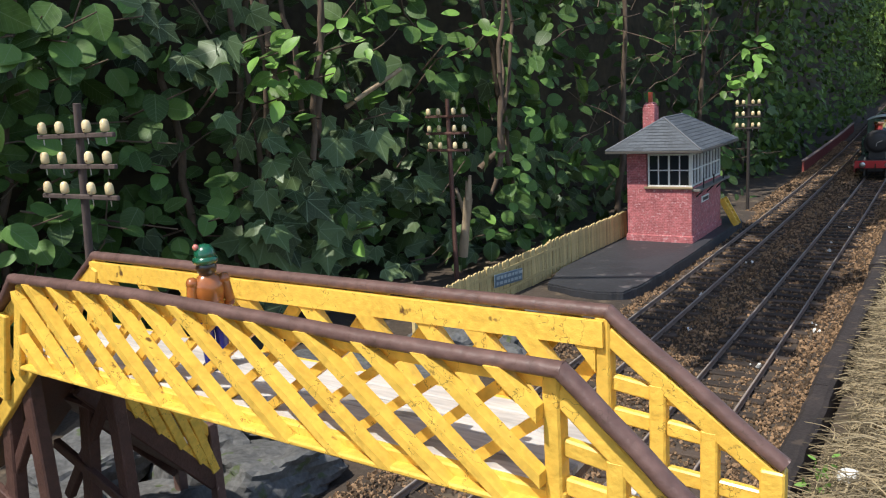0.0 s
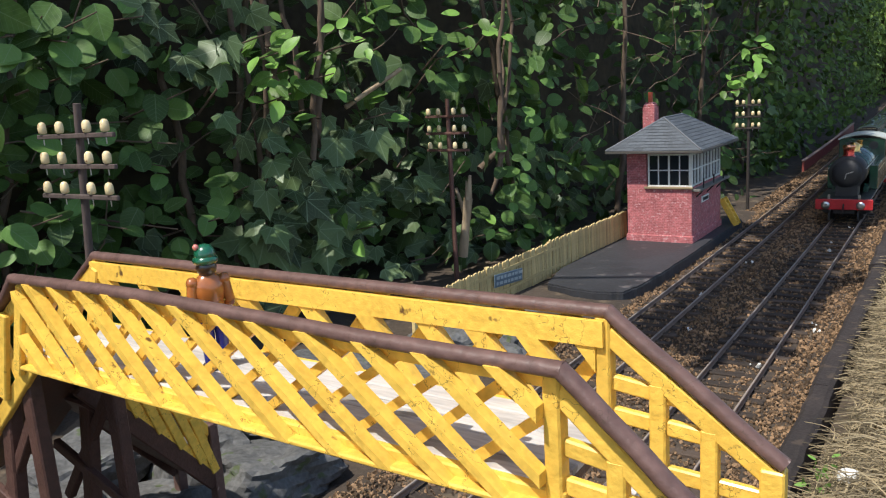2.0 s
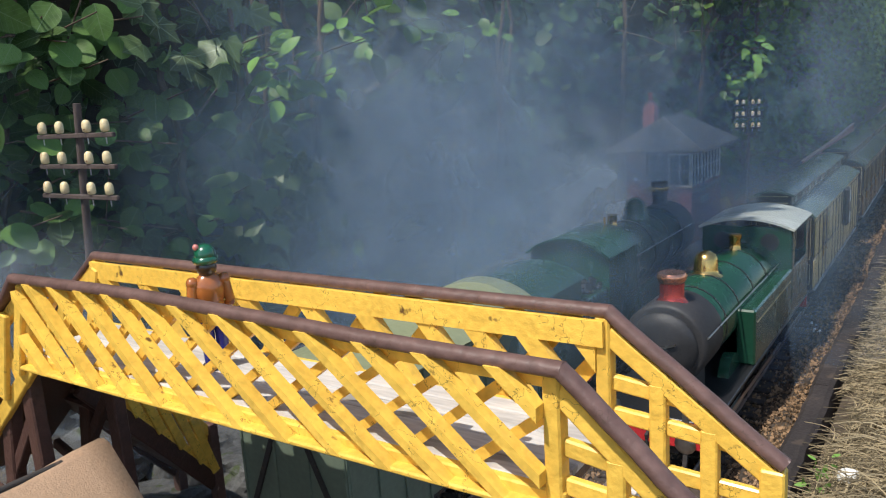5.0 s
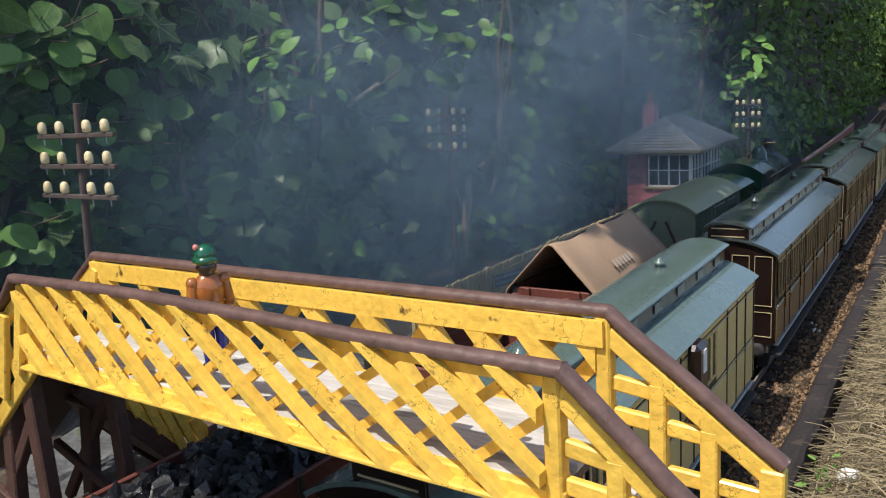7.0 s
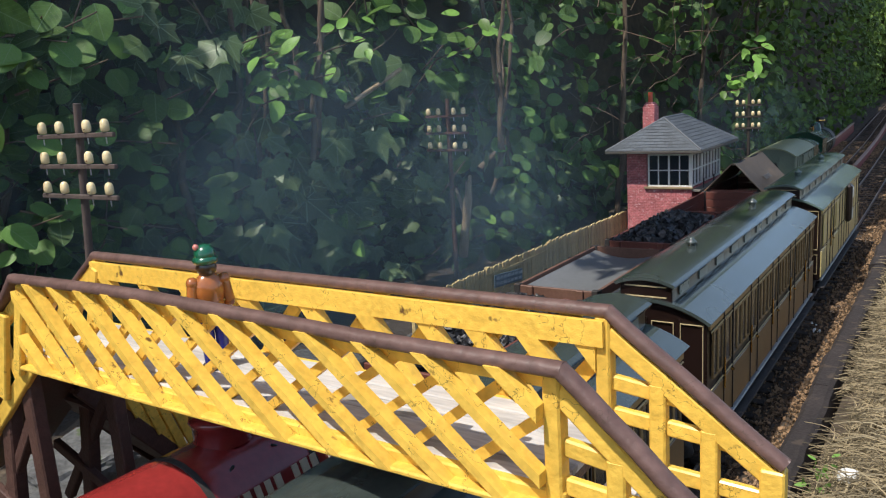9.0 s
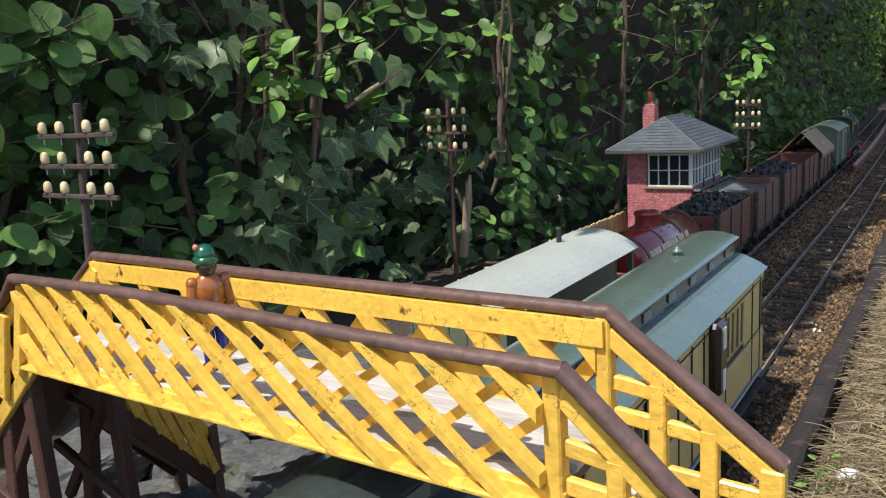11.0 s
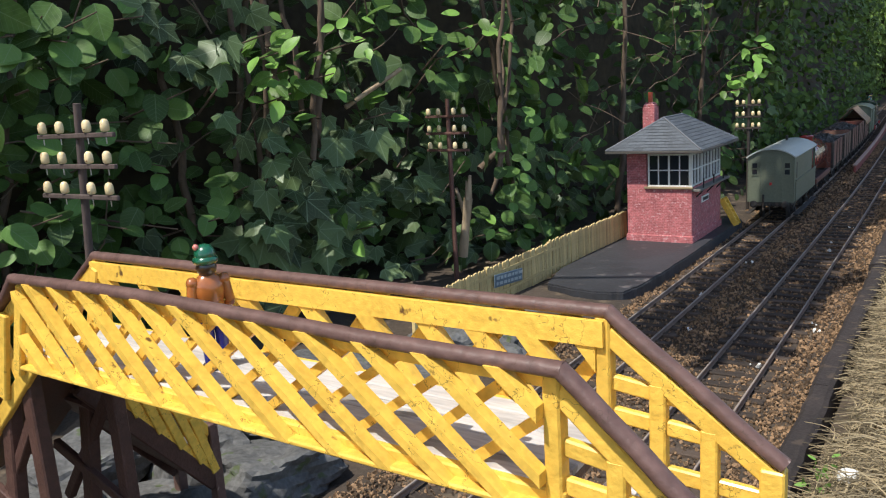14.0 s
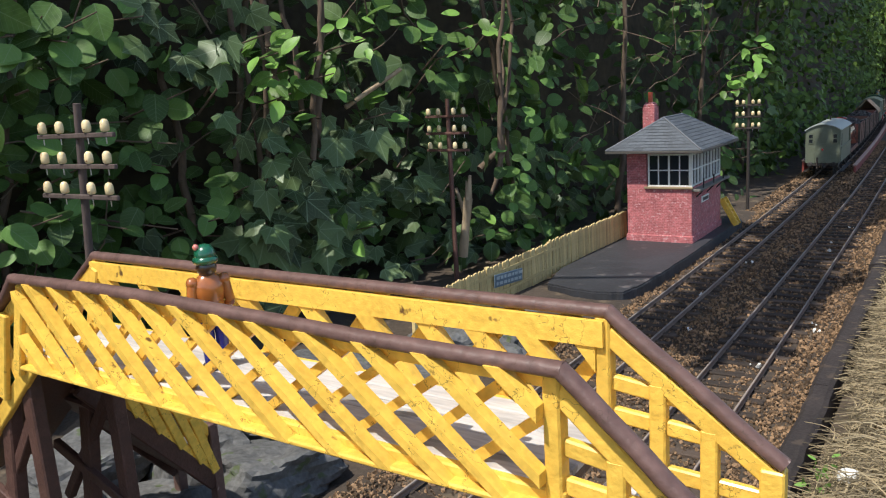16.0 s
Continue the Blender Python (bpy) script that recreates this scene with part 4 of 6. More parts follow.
        for k in range(6):
            w0, w1 = k / 6, min(1, (k + 1.3) / 6)
            part("lattice_strip", Shape().beam(a.lerp(b, w0) + Vector((0.003, 0, 0.036)), a.lerp(b, w1) + Vector((0.003, 0, 0.009)), 0.0058, 0.0022, (1, 0, 0), 0.0004), YELLOW, br)
            part("lattice_strip", Shape().beam(a.lerp(b, w1) + Vector((-0.001, 0, 0.036)), a.lerp(b, w0) + Vector((-0.001, 0, 0.009)), 0.0058, 0.0022, (1, 0, 0), 0.0004), YELLOW, br)
        part("newel_post", Shape().box((b.x, b.y + 0.002, 0.022), (0.007, 0.007, 0.092), 0.0006), BROWN, br)
    for k in range(9):
        w = (k + 0.5) / 9
        part("tread", Shape().box((-0.2390 - 0.0140 * w, 0.2131 + 0.088 * w, 0.130 - 0.092 * w), (0.038, 0.0105, 0.003)), BROWN_DARK, br)
    part("stair_soffit", Shape().beam((-0.2390, 0.2120, 0.120), (-0.253, 0.2994, 0.029), 0.002, 0.038, (1, 0, 0)), BROWN_DARK, br)


def build_figure():
    """A small painted figurine on the deck, seen from behind."""
    sh = Shape()
    def blob(c, r, mi, n=12):
        c = Vector(c)
        prof = [(-math.cos(math.pi * k / 8), math.sin(math.pi * k / 8)) for k in range(9)]
        q = []
        for d, rad in prof:
            for i in range(n):
                t = 2 * math.pi * i / n
                q.append((c.x + r[0] * rad * math.cos(t), c.y + r[1] * rad * math.sin(t), c.z + r[2] * d))
        sh.add(q, [(j * n + i, j * n + (i + 1) % n, (j + 1) * n + (i + 1) % n, (j + 1) * n + i) for j in range(8) for i in range(n)], mi, True)
    blob((0, 0, 0.0535), (0.0062, 0.0066, 0.0030), 0)
    blob((0, 0, 0.0560), (0.0052, 0.0054, 0.0052), 0)
    blob((-0.004, -0.001, 0.0600), (0.0015, 0.0015, 0.0015), 4)
    blob((0, 0, 0.0500), (0.0050, 0.0052, 0.0048), 1)
    blob((0, 0, 0.0385), (0.0076, 0.0058, 0.0095), 2)
    blob((0, 0, 0.031), (0.0068, 0.0055, 0.0085), 2)
    for s in (-1, 1):
        sh.tube((s * 0.0075, 0, 0.043), (s * 0.0092, -0.0015, 0.0325), 0.0026, 0.0024, 10, 2)
        blob((s * 0.0075, 0, 0.0432), (0.003, 0.003, 0.003), 2)
        sh.tube((s * 0.0092, -0.0015, 0.0325), (s * 0.006, 0.005, 0.028), 0.0023, 0.0018, 10, 2)
        sh.tube((s * 0.0032, 0, 0.027), (s * 0.0034, 0, 0.002), 0.0035, 0.0028, 10, 3)
        sh.box((s * 0.0034, 0.002, 0.001), (0.005, 0.010, 0.003), 0.0008, mi=1)
    gloss = dict(fine=300, coarse=80, vary=0.2, bump=0.02, coat=0.8)
    mats = [material("glossy_green", (0.01, 0.10, 0.05), 0.2, **gloss), material("dark_glossy_brown", (0.03, 0.015, 0.01), 0.3, **gloss),
            material("glossy_orange_brown", (0.36, 0.12, 0.03), 0.22, **gloss), material("glossy_blue", (0.02, 0.025, 0.22), 0.25, **gloss), material("glossy_pink", (0.6, 0.2, 0.16), 0.3, **gloss)]
    me = sh.mesh("figurine", mats)
    ob = new("figurine", me)
    ob.matrix_basis = pose(-0.0850, 0.2, ZB + 0.0049, 0, 0, 65)
    ob.scale = (0.86, 0.86, 0.875)
    tagged(ob, "glossy painted figurine in a green hat on the footbridge", "figurine")


def build_girders():
    for off, s0, s1, h, label in ((-0.187, 2.33, 3.9, 0.026, "low red parapet wall with a pale coping beside the line"), (-0.058, 2.30, 4.6, 0.016, "low red parapet between the two tracks")):
        g = thing("red_parapet", label, "parapet", group="red parapets")
        s = s0
        while s < s1:
            x, y, th = on_line(s + 0.2, off)
            part("panel", Shape().box((0, 0, h / 2 - 0.008), (0.006, 0.397, h + 0.012), 0.001), REDWALL, g, at=pose(x, y, 0, 0, 0, math.degrees(th)))
            part("coping", Shape().box((0, 0, h), (0.010, 0.398, 0.004), 0.001), material("pale_coping", (0.42, 0.28, 0.22), 0.7) if "pale_coping" not in bpy.data.materials else bpy.data.materials["pale_coping"], g, at=pose(x, y, 0, 0, 0, math.degrees(th)))
            s += 0.4


# ---------------- rolling stock ----------------
# every vehicle stands with its middle at the origin, rail top at z = 0, and runs along y
def wheelset(parent, y, r=0.0145, spokes=False):
    sh = Shape()
    sh.tube((-0.03, 0, 0), (0.03, 0, 0), 0.0025, n=8)
    for s in (-1, 1):
        sh.lathe((s * 0.0205, 0, 0), (s, 0, 0), [(0, r + 0.0018), (0.0012, r + 0.0016), (0.0018, r), (0.0058, r - 0.0002), (0.0058, r - 0.0022), (0.0045, r - 0.003), (0.0045, 0.004), (0.0062, 0.0032), (0.007, 0.001)], 20)
        for k in range(8):
            t = k * math.pi / 4
            sh.beam((s * 0.0262, 0.0035 * math.cos(t), 0.0035 * math.sin(t)), (s * 0.0262, (r - 0.002) * math.cos(t), (r - 0.002) * math.sin(t)), 0.0012, 0.0018, (1, 0, 0))
    ob = part("wheelset", sh, DULL, parent, at=pose(0, y, r))
    ob["radius"] = r
    return ob


def buffers(parent, y, face, z=0.033, x=0.0275, r=0.0068, mat=None):
    for s in (-1, 1):
        part("buffer", Shape().tube((s * x, y, z), (s * x, y + face * 0.010, z), 0.0034, 0.003, 10).lathe((s * x, y + face * 0.010, z), (0, face, 0), [(0, 0.003), (0.001, r), (0.002, r * 0.95), (0.0026, r * 0.5)], 14), mat or DULL, parent)
    part("coupling_hook", Shape().beam((0, y, z), (0, y + face * 0.008, z - 0.002), 0.002, 0.004).tube((0, y + face * 0.007, z - 0.004), (0, y + face * 0.007, z - 0.017), 0.0012, n=6), DULL, parent)


def underframe(parent, half, w=0.072, z=0.033):
    sh = Shape()
    for s in (-1, 1):
        sh.box((s * (w / 2 - 0.003), 0, z), (0.004, 2 * half, 0.0085), 0.0006)
        sh.box((0, s * (half - 0.002), z), (w, 0.004, 0.0095), 0.0006)
    sh.box((0, 0, z + 0.003), (w - 0.006, 2 * half - 0.004, 0.002))
    part("underframe", sh, DULL, parent)
    for sx in (-1, 1):
        for sy in (-1, 1):
            y = sy * half * 0.58
            x = sx * 0.0315
            s2 = Shape().prism([(y - 0.011, z), (y + 0.011, z), (y + 0.004, 0.012), (y - 0.004, 0.012)], 'x', x - 0.001, x + 0.001)
            s2.box((x + sx * 0.002, y, 0.0150), (0.004, 0.008, 0.008), 0.0008)
            s2.box((x + sx * 0.001, y, z - 0.0065), (0.003, 0.028, 0.0028), 0.0005)
            part("axle_guard", s2, DULL, parent)
    for sy in (-1, 1):
        wheelset(parent, sy * half * 0.58)


def arc_roof(parent, name, half, w, z_eave, rise, mat, thick=0.0022, over=0.004, label=""):
    n = 14
    R = (w * w / 4 + rise * rise) / (2 * rise)
    a = math.asin(min(1, w / 2 / R))
    sec = []
    for r in (R, R - thick):
        row = [(r * math.sin(-a + 2 * a * i / n), z_eave + rise - R + r * math.cos(-a + 2 * a * i / n)) for i in range(n + 1)]
        sec += row if r == R else row[::-1]
    path = [(Vector((0, y, 0)), Vector((1, 0, 0)), Vector((0, 0, 1))) for y in (-half - over, half + over)]
    return part(name, Shape().sweep(sec, path, smooth=False), mat, parent, label)


def end_outline(w, z0, z_eave, rise, n=12):
    R = (w * w / 4 + rise * rise) / (2 * rise)
    a = math.asin(min(1, w / 2 / R))
    return [(-w / 2, z0), (w / 2, z0)] + [(R * math.sin(a - 2 * a * i / n), z_eave + rise - R + R * math.cos(a - 2 * a * i / n)) for i in range(n + 1)]


def coach(length, cream, guard=False):
    """A clerestory coach."""
    v = thing("passenger_coach", "dark brown and ochre clerestory coach with a dark grey roof" if not cream else "cream and brown clerestory brake coach with a grey-green roof", "railway coach", group="passenger coaches")
    half, w, z0, ze = length / 2, 0.080, 0.036, 0.1185
    upper = COACH_CREAM if cream else COACH_OCHRE
    lead = GREYROOF if cream else DARKROOF
    part("body", Shape().box((0, 0, (z0 + 0.070) / 2), (w, 2 * half, 0.070 - z0), 0.0008), COACH_BROWN if not cream else COACH_BROWN, v)
    part("upper_body", Shape().box((0, 0, (0.070 + ze) / 2), (w - 0.001, 2 * half - 0.0005, ze - 0.070)), COACH_BROWN, v)
    for s in (-1, 1):
        part("end_panel", Shape().prism(end_outline(w - 0.002, z0, ze, 0.012), 'y', s * half - 0.0008, s * half + 0.0012), COACH_BROWN, v)
        for x in (-0.022, 0.0, 0.022):
            part("end_beading", Shape().box((x, s * (half + 0.0016), 0.08), (0.0012, 0.001, 0.075)), COACH_BROWN, v)
        for x in (-0.030, -0.011, 0.011, 0.030):
            for z, hh in ((0.054, 0.022), (0.093, 0.044)):
                ln = Shape()
                for e in (-1, 1):
                    ln.box((x + e * 0.0072, s * (half + 0.0016), z), (0.00042, 0.0009, hh))
                    ln.box((x, s * (half + 0.0016), z + e * hh / 2), (0.0150, 0.0009, 0.00042))
                part("lined_panel", ln, GOLD, v)
    # side panels, doors and windows
    pitch = 0.0262
    n = int((2 * half - 0.012) / pitch)
    start = -n * pitch / 2
    for s in (-1, 1):
        x = s * (w / 2)
        part("waist_panel", Shape().box((x + s * 0.0006, 0, 0.0535), (0.0014, 2 * half - 0.004, 0.030), 0.0003), COACH_TEAK if not cream else COACH_CREAM, v)
        part("cantrail", Shape().box((x + s * 0.0004, 0, 0.1145), (0.0016, 2 * half - 0.003, 0.006), 0.0003), upper, v)
        part("gold_line", Shape().box((x + s * 0.0012, 0, 0.0705), (0.0006, 2 * half - 0.006, 0.0009)), GOLD, v)
        part("gold_line", Shape().box((x + s * 0.0012, 0, 0.110), (0.0006, 2 * half - 0.006, 0.0008)), GOLD, v)
        for i in range(n):
            y = start + (i + 0.5) * pitch
            kind = (i + (2 if guard else 0)) % 3
            if cream and guard and not (i % 7 in (2, 3)):
                # plain vertical panel
                part("panel", Shape().box((x + s * 0.0005, y, 0.0905), (0.0013, pitch - 0.0024, 0.037), 0.0005), upper, v)
                part("beading", Shape().box((x + s * 0.001, y + pitch / 2, 0.076), (0.0016, 0.0014, 0.076)), BLACK, v)
                continue
            door = kind == 1
            for dy in ((-0.0062, 0.0062) if not door else (0,)):
                ww = 0.0092 if not door else 0.0135
                pane = part("window_pane", Shape().box((x + s * 0.0002, y + dy, 0.093), (0.0010, ww, 0.030)), GLASS, v)
                fr = Shape()
                for e in (-1, 1):
                    fr.box((x + s * 0.0008, y + dy + e * (ww / 2 + 0.0006), 0.093), (0.0014, 0.0014, 0.033))
                    fr.box((x + s * 0.0008, y + dy, 0.093 + e * 0.0158), (0.0014, ww + 0.002, 0.0014))
                part("window_frame", fr, upper, pane)
            if door:
                for e in (-1, 1):
                    part("door_edge", Shape().box((x + s * 0.0012, y + e * pitch * 0.46, 0.077), (0.0014, 0.0009, 0.078)), BLACK, v)
                part("door_handle", Shape().tube((x + s * 0.0012, y + 0.009, 0.068), (x + s * 0.0034, y + 0.009, 0.068), 0.0011, n=6), BRASS, v)
                part("grab_rail", Shape().tube((x + s * 0.0026, y - 0.0135, 0.062), (x + s * 0.0026, y - 0.0135, 0.084), 0.0006, n=5), BRASS, v)
        part("footboard", Shape().box((s * 0.0405, 0, 0.0255), (0.008, 2 * half - 0.01, 0.0022), 0.0004), DULL, v)
        part("footboard", Shape().box((s * 0.0395, 0, 0.0345), (0.005, 2 * half - 0.01, 0.0018), 0.0004), GREYBOARD, v)
        if guard and cream:
            # guard's lookout
            duck = Shape().box((x + s * 0.004, half * 0.18, 0.092), (0.009, 0.020, 0.050), 0.003)
            d = part("guard_lookout", duck, COACH_BROWN, v)
            for z in (0.078, 0.106):
                part("lookout_pane", Shape().box((x + s * 0.0088, half * 0.18, z), (0.0006, 0.006, 0.014)), WHITE, d)
    # lower roof in two halves and the raised clerestory
    arc_roof(v, "roof", half, w + 0.006, ze - 0.001, 0.0130, lead)
    cw = 0.036
    part("clerestory_side", Shape().box((0, 0, 0.1335), (cw - 0.001, 2 * half + 0.002, 0.014)), COACH_BROWN, v)
    for s in (-1, 1):
        k = int(2 * half / 0.045)
        for i in range(k):
            y = -half + (i + 0.5) * 2 * half / k
            part("clerestory_light", Shape().box((s * (cw / 2), y, 0.1335), (0.0008, 0.014 if cream else 0.020, 0.0062)), material("milky_light", (0.13, 0.16, 0.15), 0.3, vary=0.2, bump=0.0) if "milky_light" not in bpy.data.materials else bpy.data.materials["milky_light"], v)
        part("clerestory_end", Shape().prism(end_outline(cw - 0.002, 0.127, 0.139, 0.0045), 'y', s * (half + 0.0012), s * (half + 0.0022)), COACH_BROWN, v)
        part("gold_line", Shape().box((0, s * (half + 0.0026), 0.1315), (cw - 0.008, 0.0006, 0.0008)), GOLD, v)
        part("gold_line", Shape().box((0, s * (half + 0.0026), 0.1385), (cw - 0.008, 0.0006, 0.0008)), GOLD, v)
    arc_roof(v, "clerestory_roof", half, cw + 0.005, 0.1405, 0.0045, lead, over=0.005)
    for i in range(2):
        y = -half + (i + 0.5) * 2 * half / 2
        part("roof_vent", Shape().lathe((0, y, 0.1445), (0, 0, 1), [(0, 0.0032), (0.002, 0.0032), (0.0024, 0.0045), (0.0042, 0.0042), (0.0052, 0.002), (0.0070, 0.0012)], 10), lead, v)
    underframe(v, half, 0.070, 0.032)
    for s in (-1, 1):
        wheelset(v, s * half * 0.80)
        buffers(v, s * half, s)
    return v


def open_wagon(body, load, label, length=0.185, top=0.098):
    v = thing("open_wagon", label, "goods wagon", group="goods wagons")
    half, w = length / 2, 0.078
    rows = 5
    z0 = 0.038
    hh = (top - z0) / rows
    for r in range(rows):
        z = z0 + (r + 0.5) * hh
        for s in (-1, 1):
            part("side_plank", Shape().box((s * (w / 2 - 0.0015), 0, z), (0.003, 2 * half, hh - 0.0006), 0.0005), body, v)
            part("end_plank", Shape().box((0, s * (half - 0.0015), z), (w - 0.006, 0.003, hh - 0.0006), 0.0005), body, v)
    for s in (-1, 1):
        for y in (-half * 0.93, -half * 0.3, half * 0.3, half * 0.93):
            part("strapping", Shape().box((s * (w / 2 + 0.0006), y, (z0 + top) / 2), (0.0014, 0.004, top - z0 + 0.001), 0.0003), DULL, v)
        for x in (-0.024, 0.024):
            part("end_stanchion", Shape().box((x, s * (half + 0.001), (z0 + top) / 2), (0.006, 0.003, top - z0), 0.0006), body, v)
        part("corner_plate", Shape().box((w / 2 - 0.002, s * (half - 0.002), (z0 + top) / 2), (0.0056, 0.0056, top - z0 + 0.0014), 0.0005), DULL, v)
        part("corner_plate", Shape().box((-w / 2 + 0.002, s * (half - 0.002), (z0 + top) / 2), (0.0056, 0.0056, top - z0 + 0.0014), 0.0005), DULL, v)
    part("floor", Shape().box((0, 0, z0), (w - 0.004, 2 * half - 0.004, 0.003)), DULL, v)
    if load == "coal":
        sh = Shape()
        rng = random.Random(int(length * 1000) + len(label))
        sh.box((0, 0, top - 0.012), (w - 0.008, 2 * half - 0.008, 0.014))
        for i in range(560):
            x, y = rng.uniform(-1, 1), rng.uniform(-1, 1)
            z = top - 0.004 + 0.016 * (1 - x * x) * (1 - y * y * 0.8) * rng.uniform(0.7, 1)
            stone(sh, rng, (x * (w / 2 - 0.006), y * (half - 0.007), z), rng.uniform(0.003, 0.0062))
        part("coal_load", sh, COAL, v, "heaped lumps of coal")
    if load == "sheet":
        sh = Shape()
        nx, ny = 8, 14
        vs = [((-1 + 2 * i / nx) * (w / 2 - 0.0035), (-1 + 2 * j / ny) * (half - 0.0035), top - 0.004 - 0.007 * (1 - (-1 + 2 * i / nx) ** 2) + 0.001 * noise.noise((i, j, 0))) for j in range(ny + 1) for i in range(nx + 1)]
        sh.add(vs, [(j * (nx + 1) + i, j * (nx + 1) + i + 1, (j + 1) * (nx + 1) + i + 1, (j + 1) * (nx + 1) + i) for j in range(ny) for i in range(nx)], 0, True)
        part("grey_lining", sh, SHEETGREY, v)
    if load == "tarp":
        # ridge tent of canvas over the wagon
        sh = Shape()
        n = 16
        prof = [(-0.046, top - 0.014), (-0.043, top - 0.002), (-0.022, top + 0.020), (-0.004, top + 0.0395), (0, top + 0.041), (0.004, top + 0.0395), (0.022, top + 0.020), (0.043, top - 0.002), (0.046, top - 0.014)]
        vs = []
        for j in range(n + 1):
            y = -half - 0.004 + (2 * half + 0.008) * j / n
            for x, z in prof:
                vs.append((x + 0.0012 * noise.noise((j * 0.7, z * 90, 1)), y, z - 0.003 * abs(math.sin(j * math.pi / n * 2)) * (1 - abs(x) / 0.05) + 0.0014 * noise.noise((j * 0.9, x * 120, 5))))
        k = len(prof)
        sh.add(vs, [(j * k + i, j * k + i + 1, (j + 1) * k + i + 1, (j + 1) * k + i) for j in range(n) for i in range(k - 1)], 0, True)
        cv = part("tarpaulin", sh, CANVAS, v, "sagging brown canvas sheet over a ridge pole")
        sol = cv.modifiers.new("thickness", 'SOLIDIFY')
        sol.thickness = 0.0012
        for s in (1,):
            part("end_flap", Shape().prism([(-0.035, top - 0.002), (0.035, top - 0.002), (0, top + 0.038)], 'y', s * (half - 0.004) - 0.0005, s * (half - 0.004) + 0.0005), CANVAS, v)
        part("ridge_pole", Shape().tube((0, -half, top + 0.038), (0, half, top + 0.038), 0.0015, n=8), DULL, v)
        pale = material("faded_stencil", (0.42, 0.34, 0.26), 0.8, vary=0.2, bump=0.0)
        for i in range(6):
            u = 0.45
            p0 = Vector((0.022, 0, top + 0.020)).lerp(Vector((0.043, 0, top - 0.002)), u)
            sl = Vector((0.021, 0, -0.022)).normalized()
            nrm = Vector((0.022, 0, 0.021)).normalized()
            m = Matrix((sl, Vector((0, 1, 0)), nrm)).transposed().to_4x4()
            m.translation = p0 + nrm * 0.0026 + Vector((0, -0.03 + 0.0075 * i, 0))
            part("stencil_bar", Shape().box((0, 0, 0), (0.008, 0.0048, 0.0004), 0, m), pale, cv)
    underframe(v, half)
    for s in (-1, 1):
        buffers(v, s * half, s)
    return v


def tank_wagon():
    v = thing("tank_wagon", "glossy red tank wagon with cream lettering and wire stays", "goods wagon", group="goods wagons")
    half, zc, r = 0.112, 0.0815, 0.0335
    part("tank", Shape().lathe((0, -half + 0.012, zc), (0, 1, 0), [(0, r * 0.3), (0.002, r * 0.8), (0.005, r * 0.97), (0.007, r), (2 * half - 0.031, r), (2 * half - 0.029, r * 0.97), (2 * half - 0.026, r * 0.8), (2 * half - 0.024, r * 0.3)], 28), TANKRED, v)
    for y in (-0.085, -0.03, 0.03, 0.085):
        part("tank_band", Shape().lathe((0, y - 0.0015, zc), (0, 1, 0), [(0, r + 0.0006), (0.003, r + 0.0006)], 28), DULL, v)
    dome = part("filler_dome", Shape().lathe((0, 0, zc + r - 0.002), (0, 0, 1), [(0, 0.014), (0.010, 0.014), (0.0115, 0.0155), (0.0135, 0.0150), (0.0155, 0.010), (0.016, 0.004)], 18), TANKRED, v)
    for e in (-1, 1):
        for s in (-1, 1):
            part("stay_wire", Shape().tube((s * 0.036, e * 0.105, 0.047), (s * 0.020, e * 0.012, zc + r * 0.82), 0.0008, n=5), DULL, v)
            part("stay_wire", Shape().tube((s * 0.036, e * 0.105, 0.047), (0, e * 0.100, zc + r), 0.0006, n=5), DULL, v)
            part("end_stanchion", Shape().beam((s * 0.024, e * (half - 0.004), 0.040), (s * 0.024, e * (half - 0.004), 0.078), 0.006, 0.005), RUST, v)
        part("end_beam", Shape().box((0, e * (half - 0.004), 0.078), (0.062, 0.006, 0.008), 0.0008), RUST, v)
    part("sole_bar", Shape().box((0.0365, 0, 0.038), (0.004, 2 * half, 0.010), 0.0006), RUST, v)
    part("sole_bar", Shape().box((-0.0365, 0, 0.038), (0.004, 2 * half, 0.010), 0.0006), RUST, v)
    cream = material("cream_lettering", (0.62, 0.52, 0.36), 0.4, vary=0.1, bump=0.0)
    rng = random.Random(6)
    for s in (-1, 1):
        y = -0.078
        word = 0
        for l in (5, 8, 3, 2):
            for k in range(l):
                a = radians(22)
                m = pose(0, y + 0.002, zc, 0, -s * 0, 0) @ Matrix.Rotation(-s * a + (math.pi if s < 0 else 0) * 0, 4, 'Y')
                part("lettering_bar", Shape().box((s * (r + 0.0004), 0, 0), (0.0007, 0.0044 * rng.uniform(0.7, 1.05), 0.0105), 0, m), cream, v)
                y += 0.0063
            y += 0.005
    underframe(v, half)
    for s in (-1, 1):
        buffers(v, s * half, s)
    return v


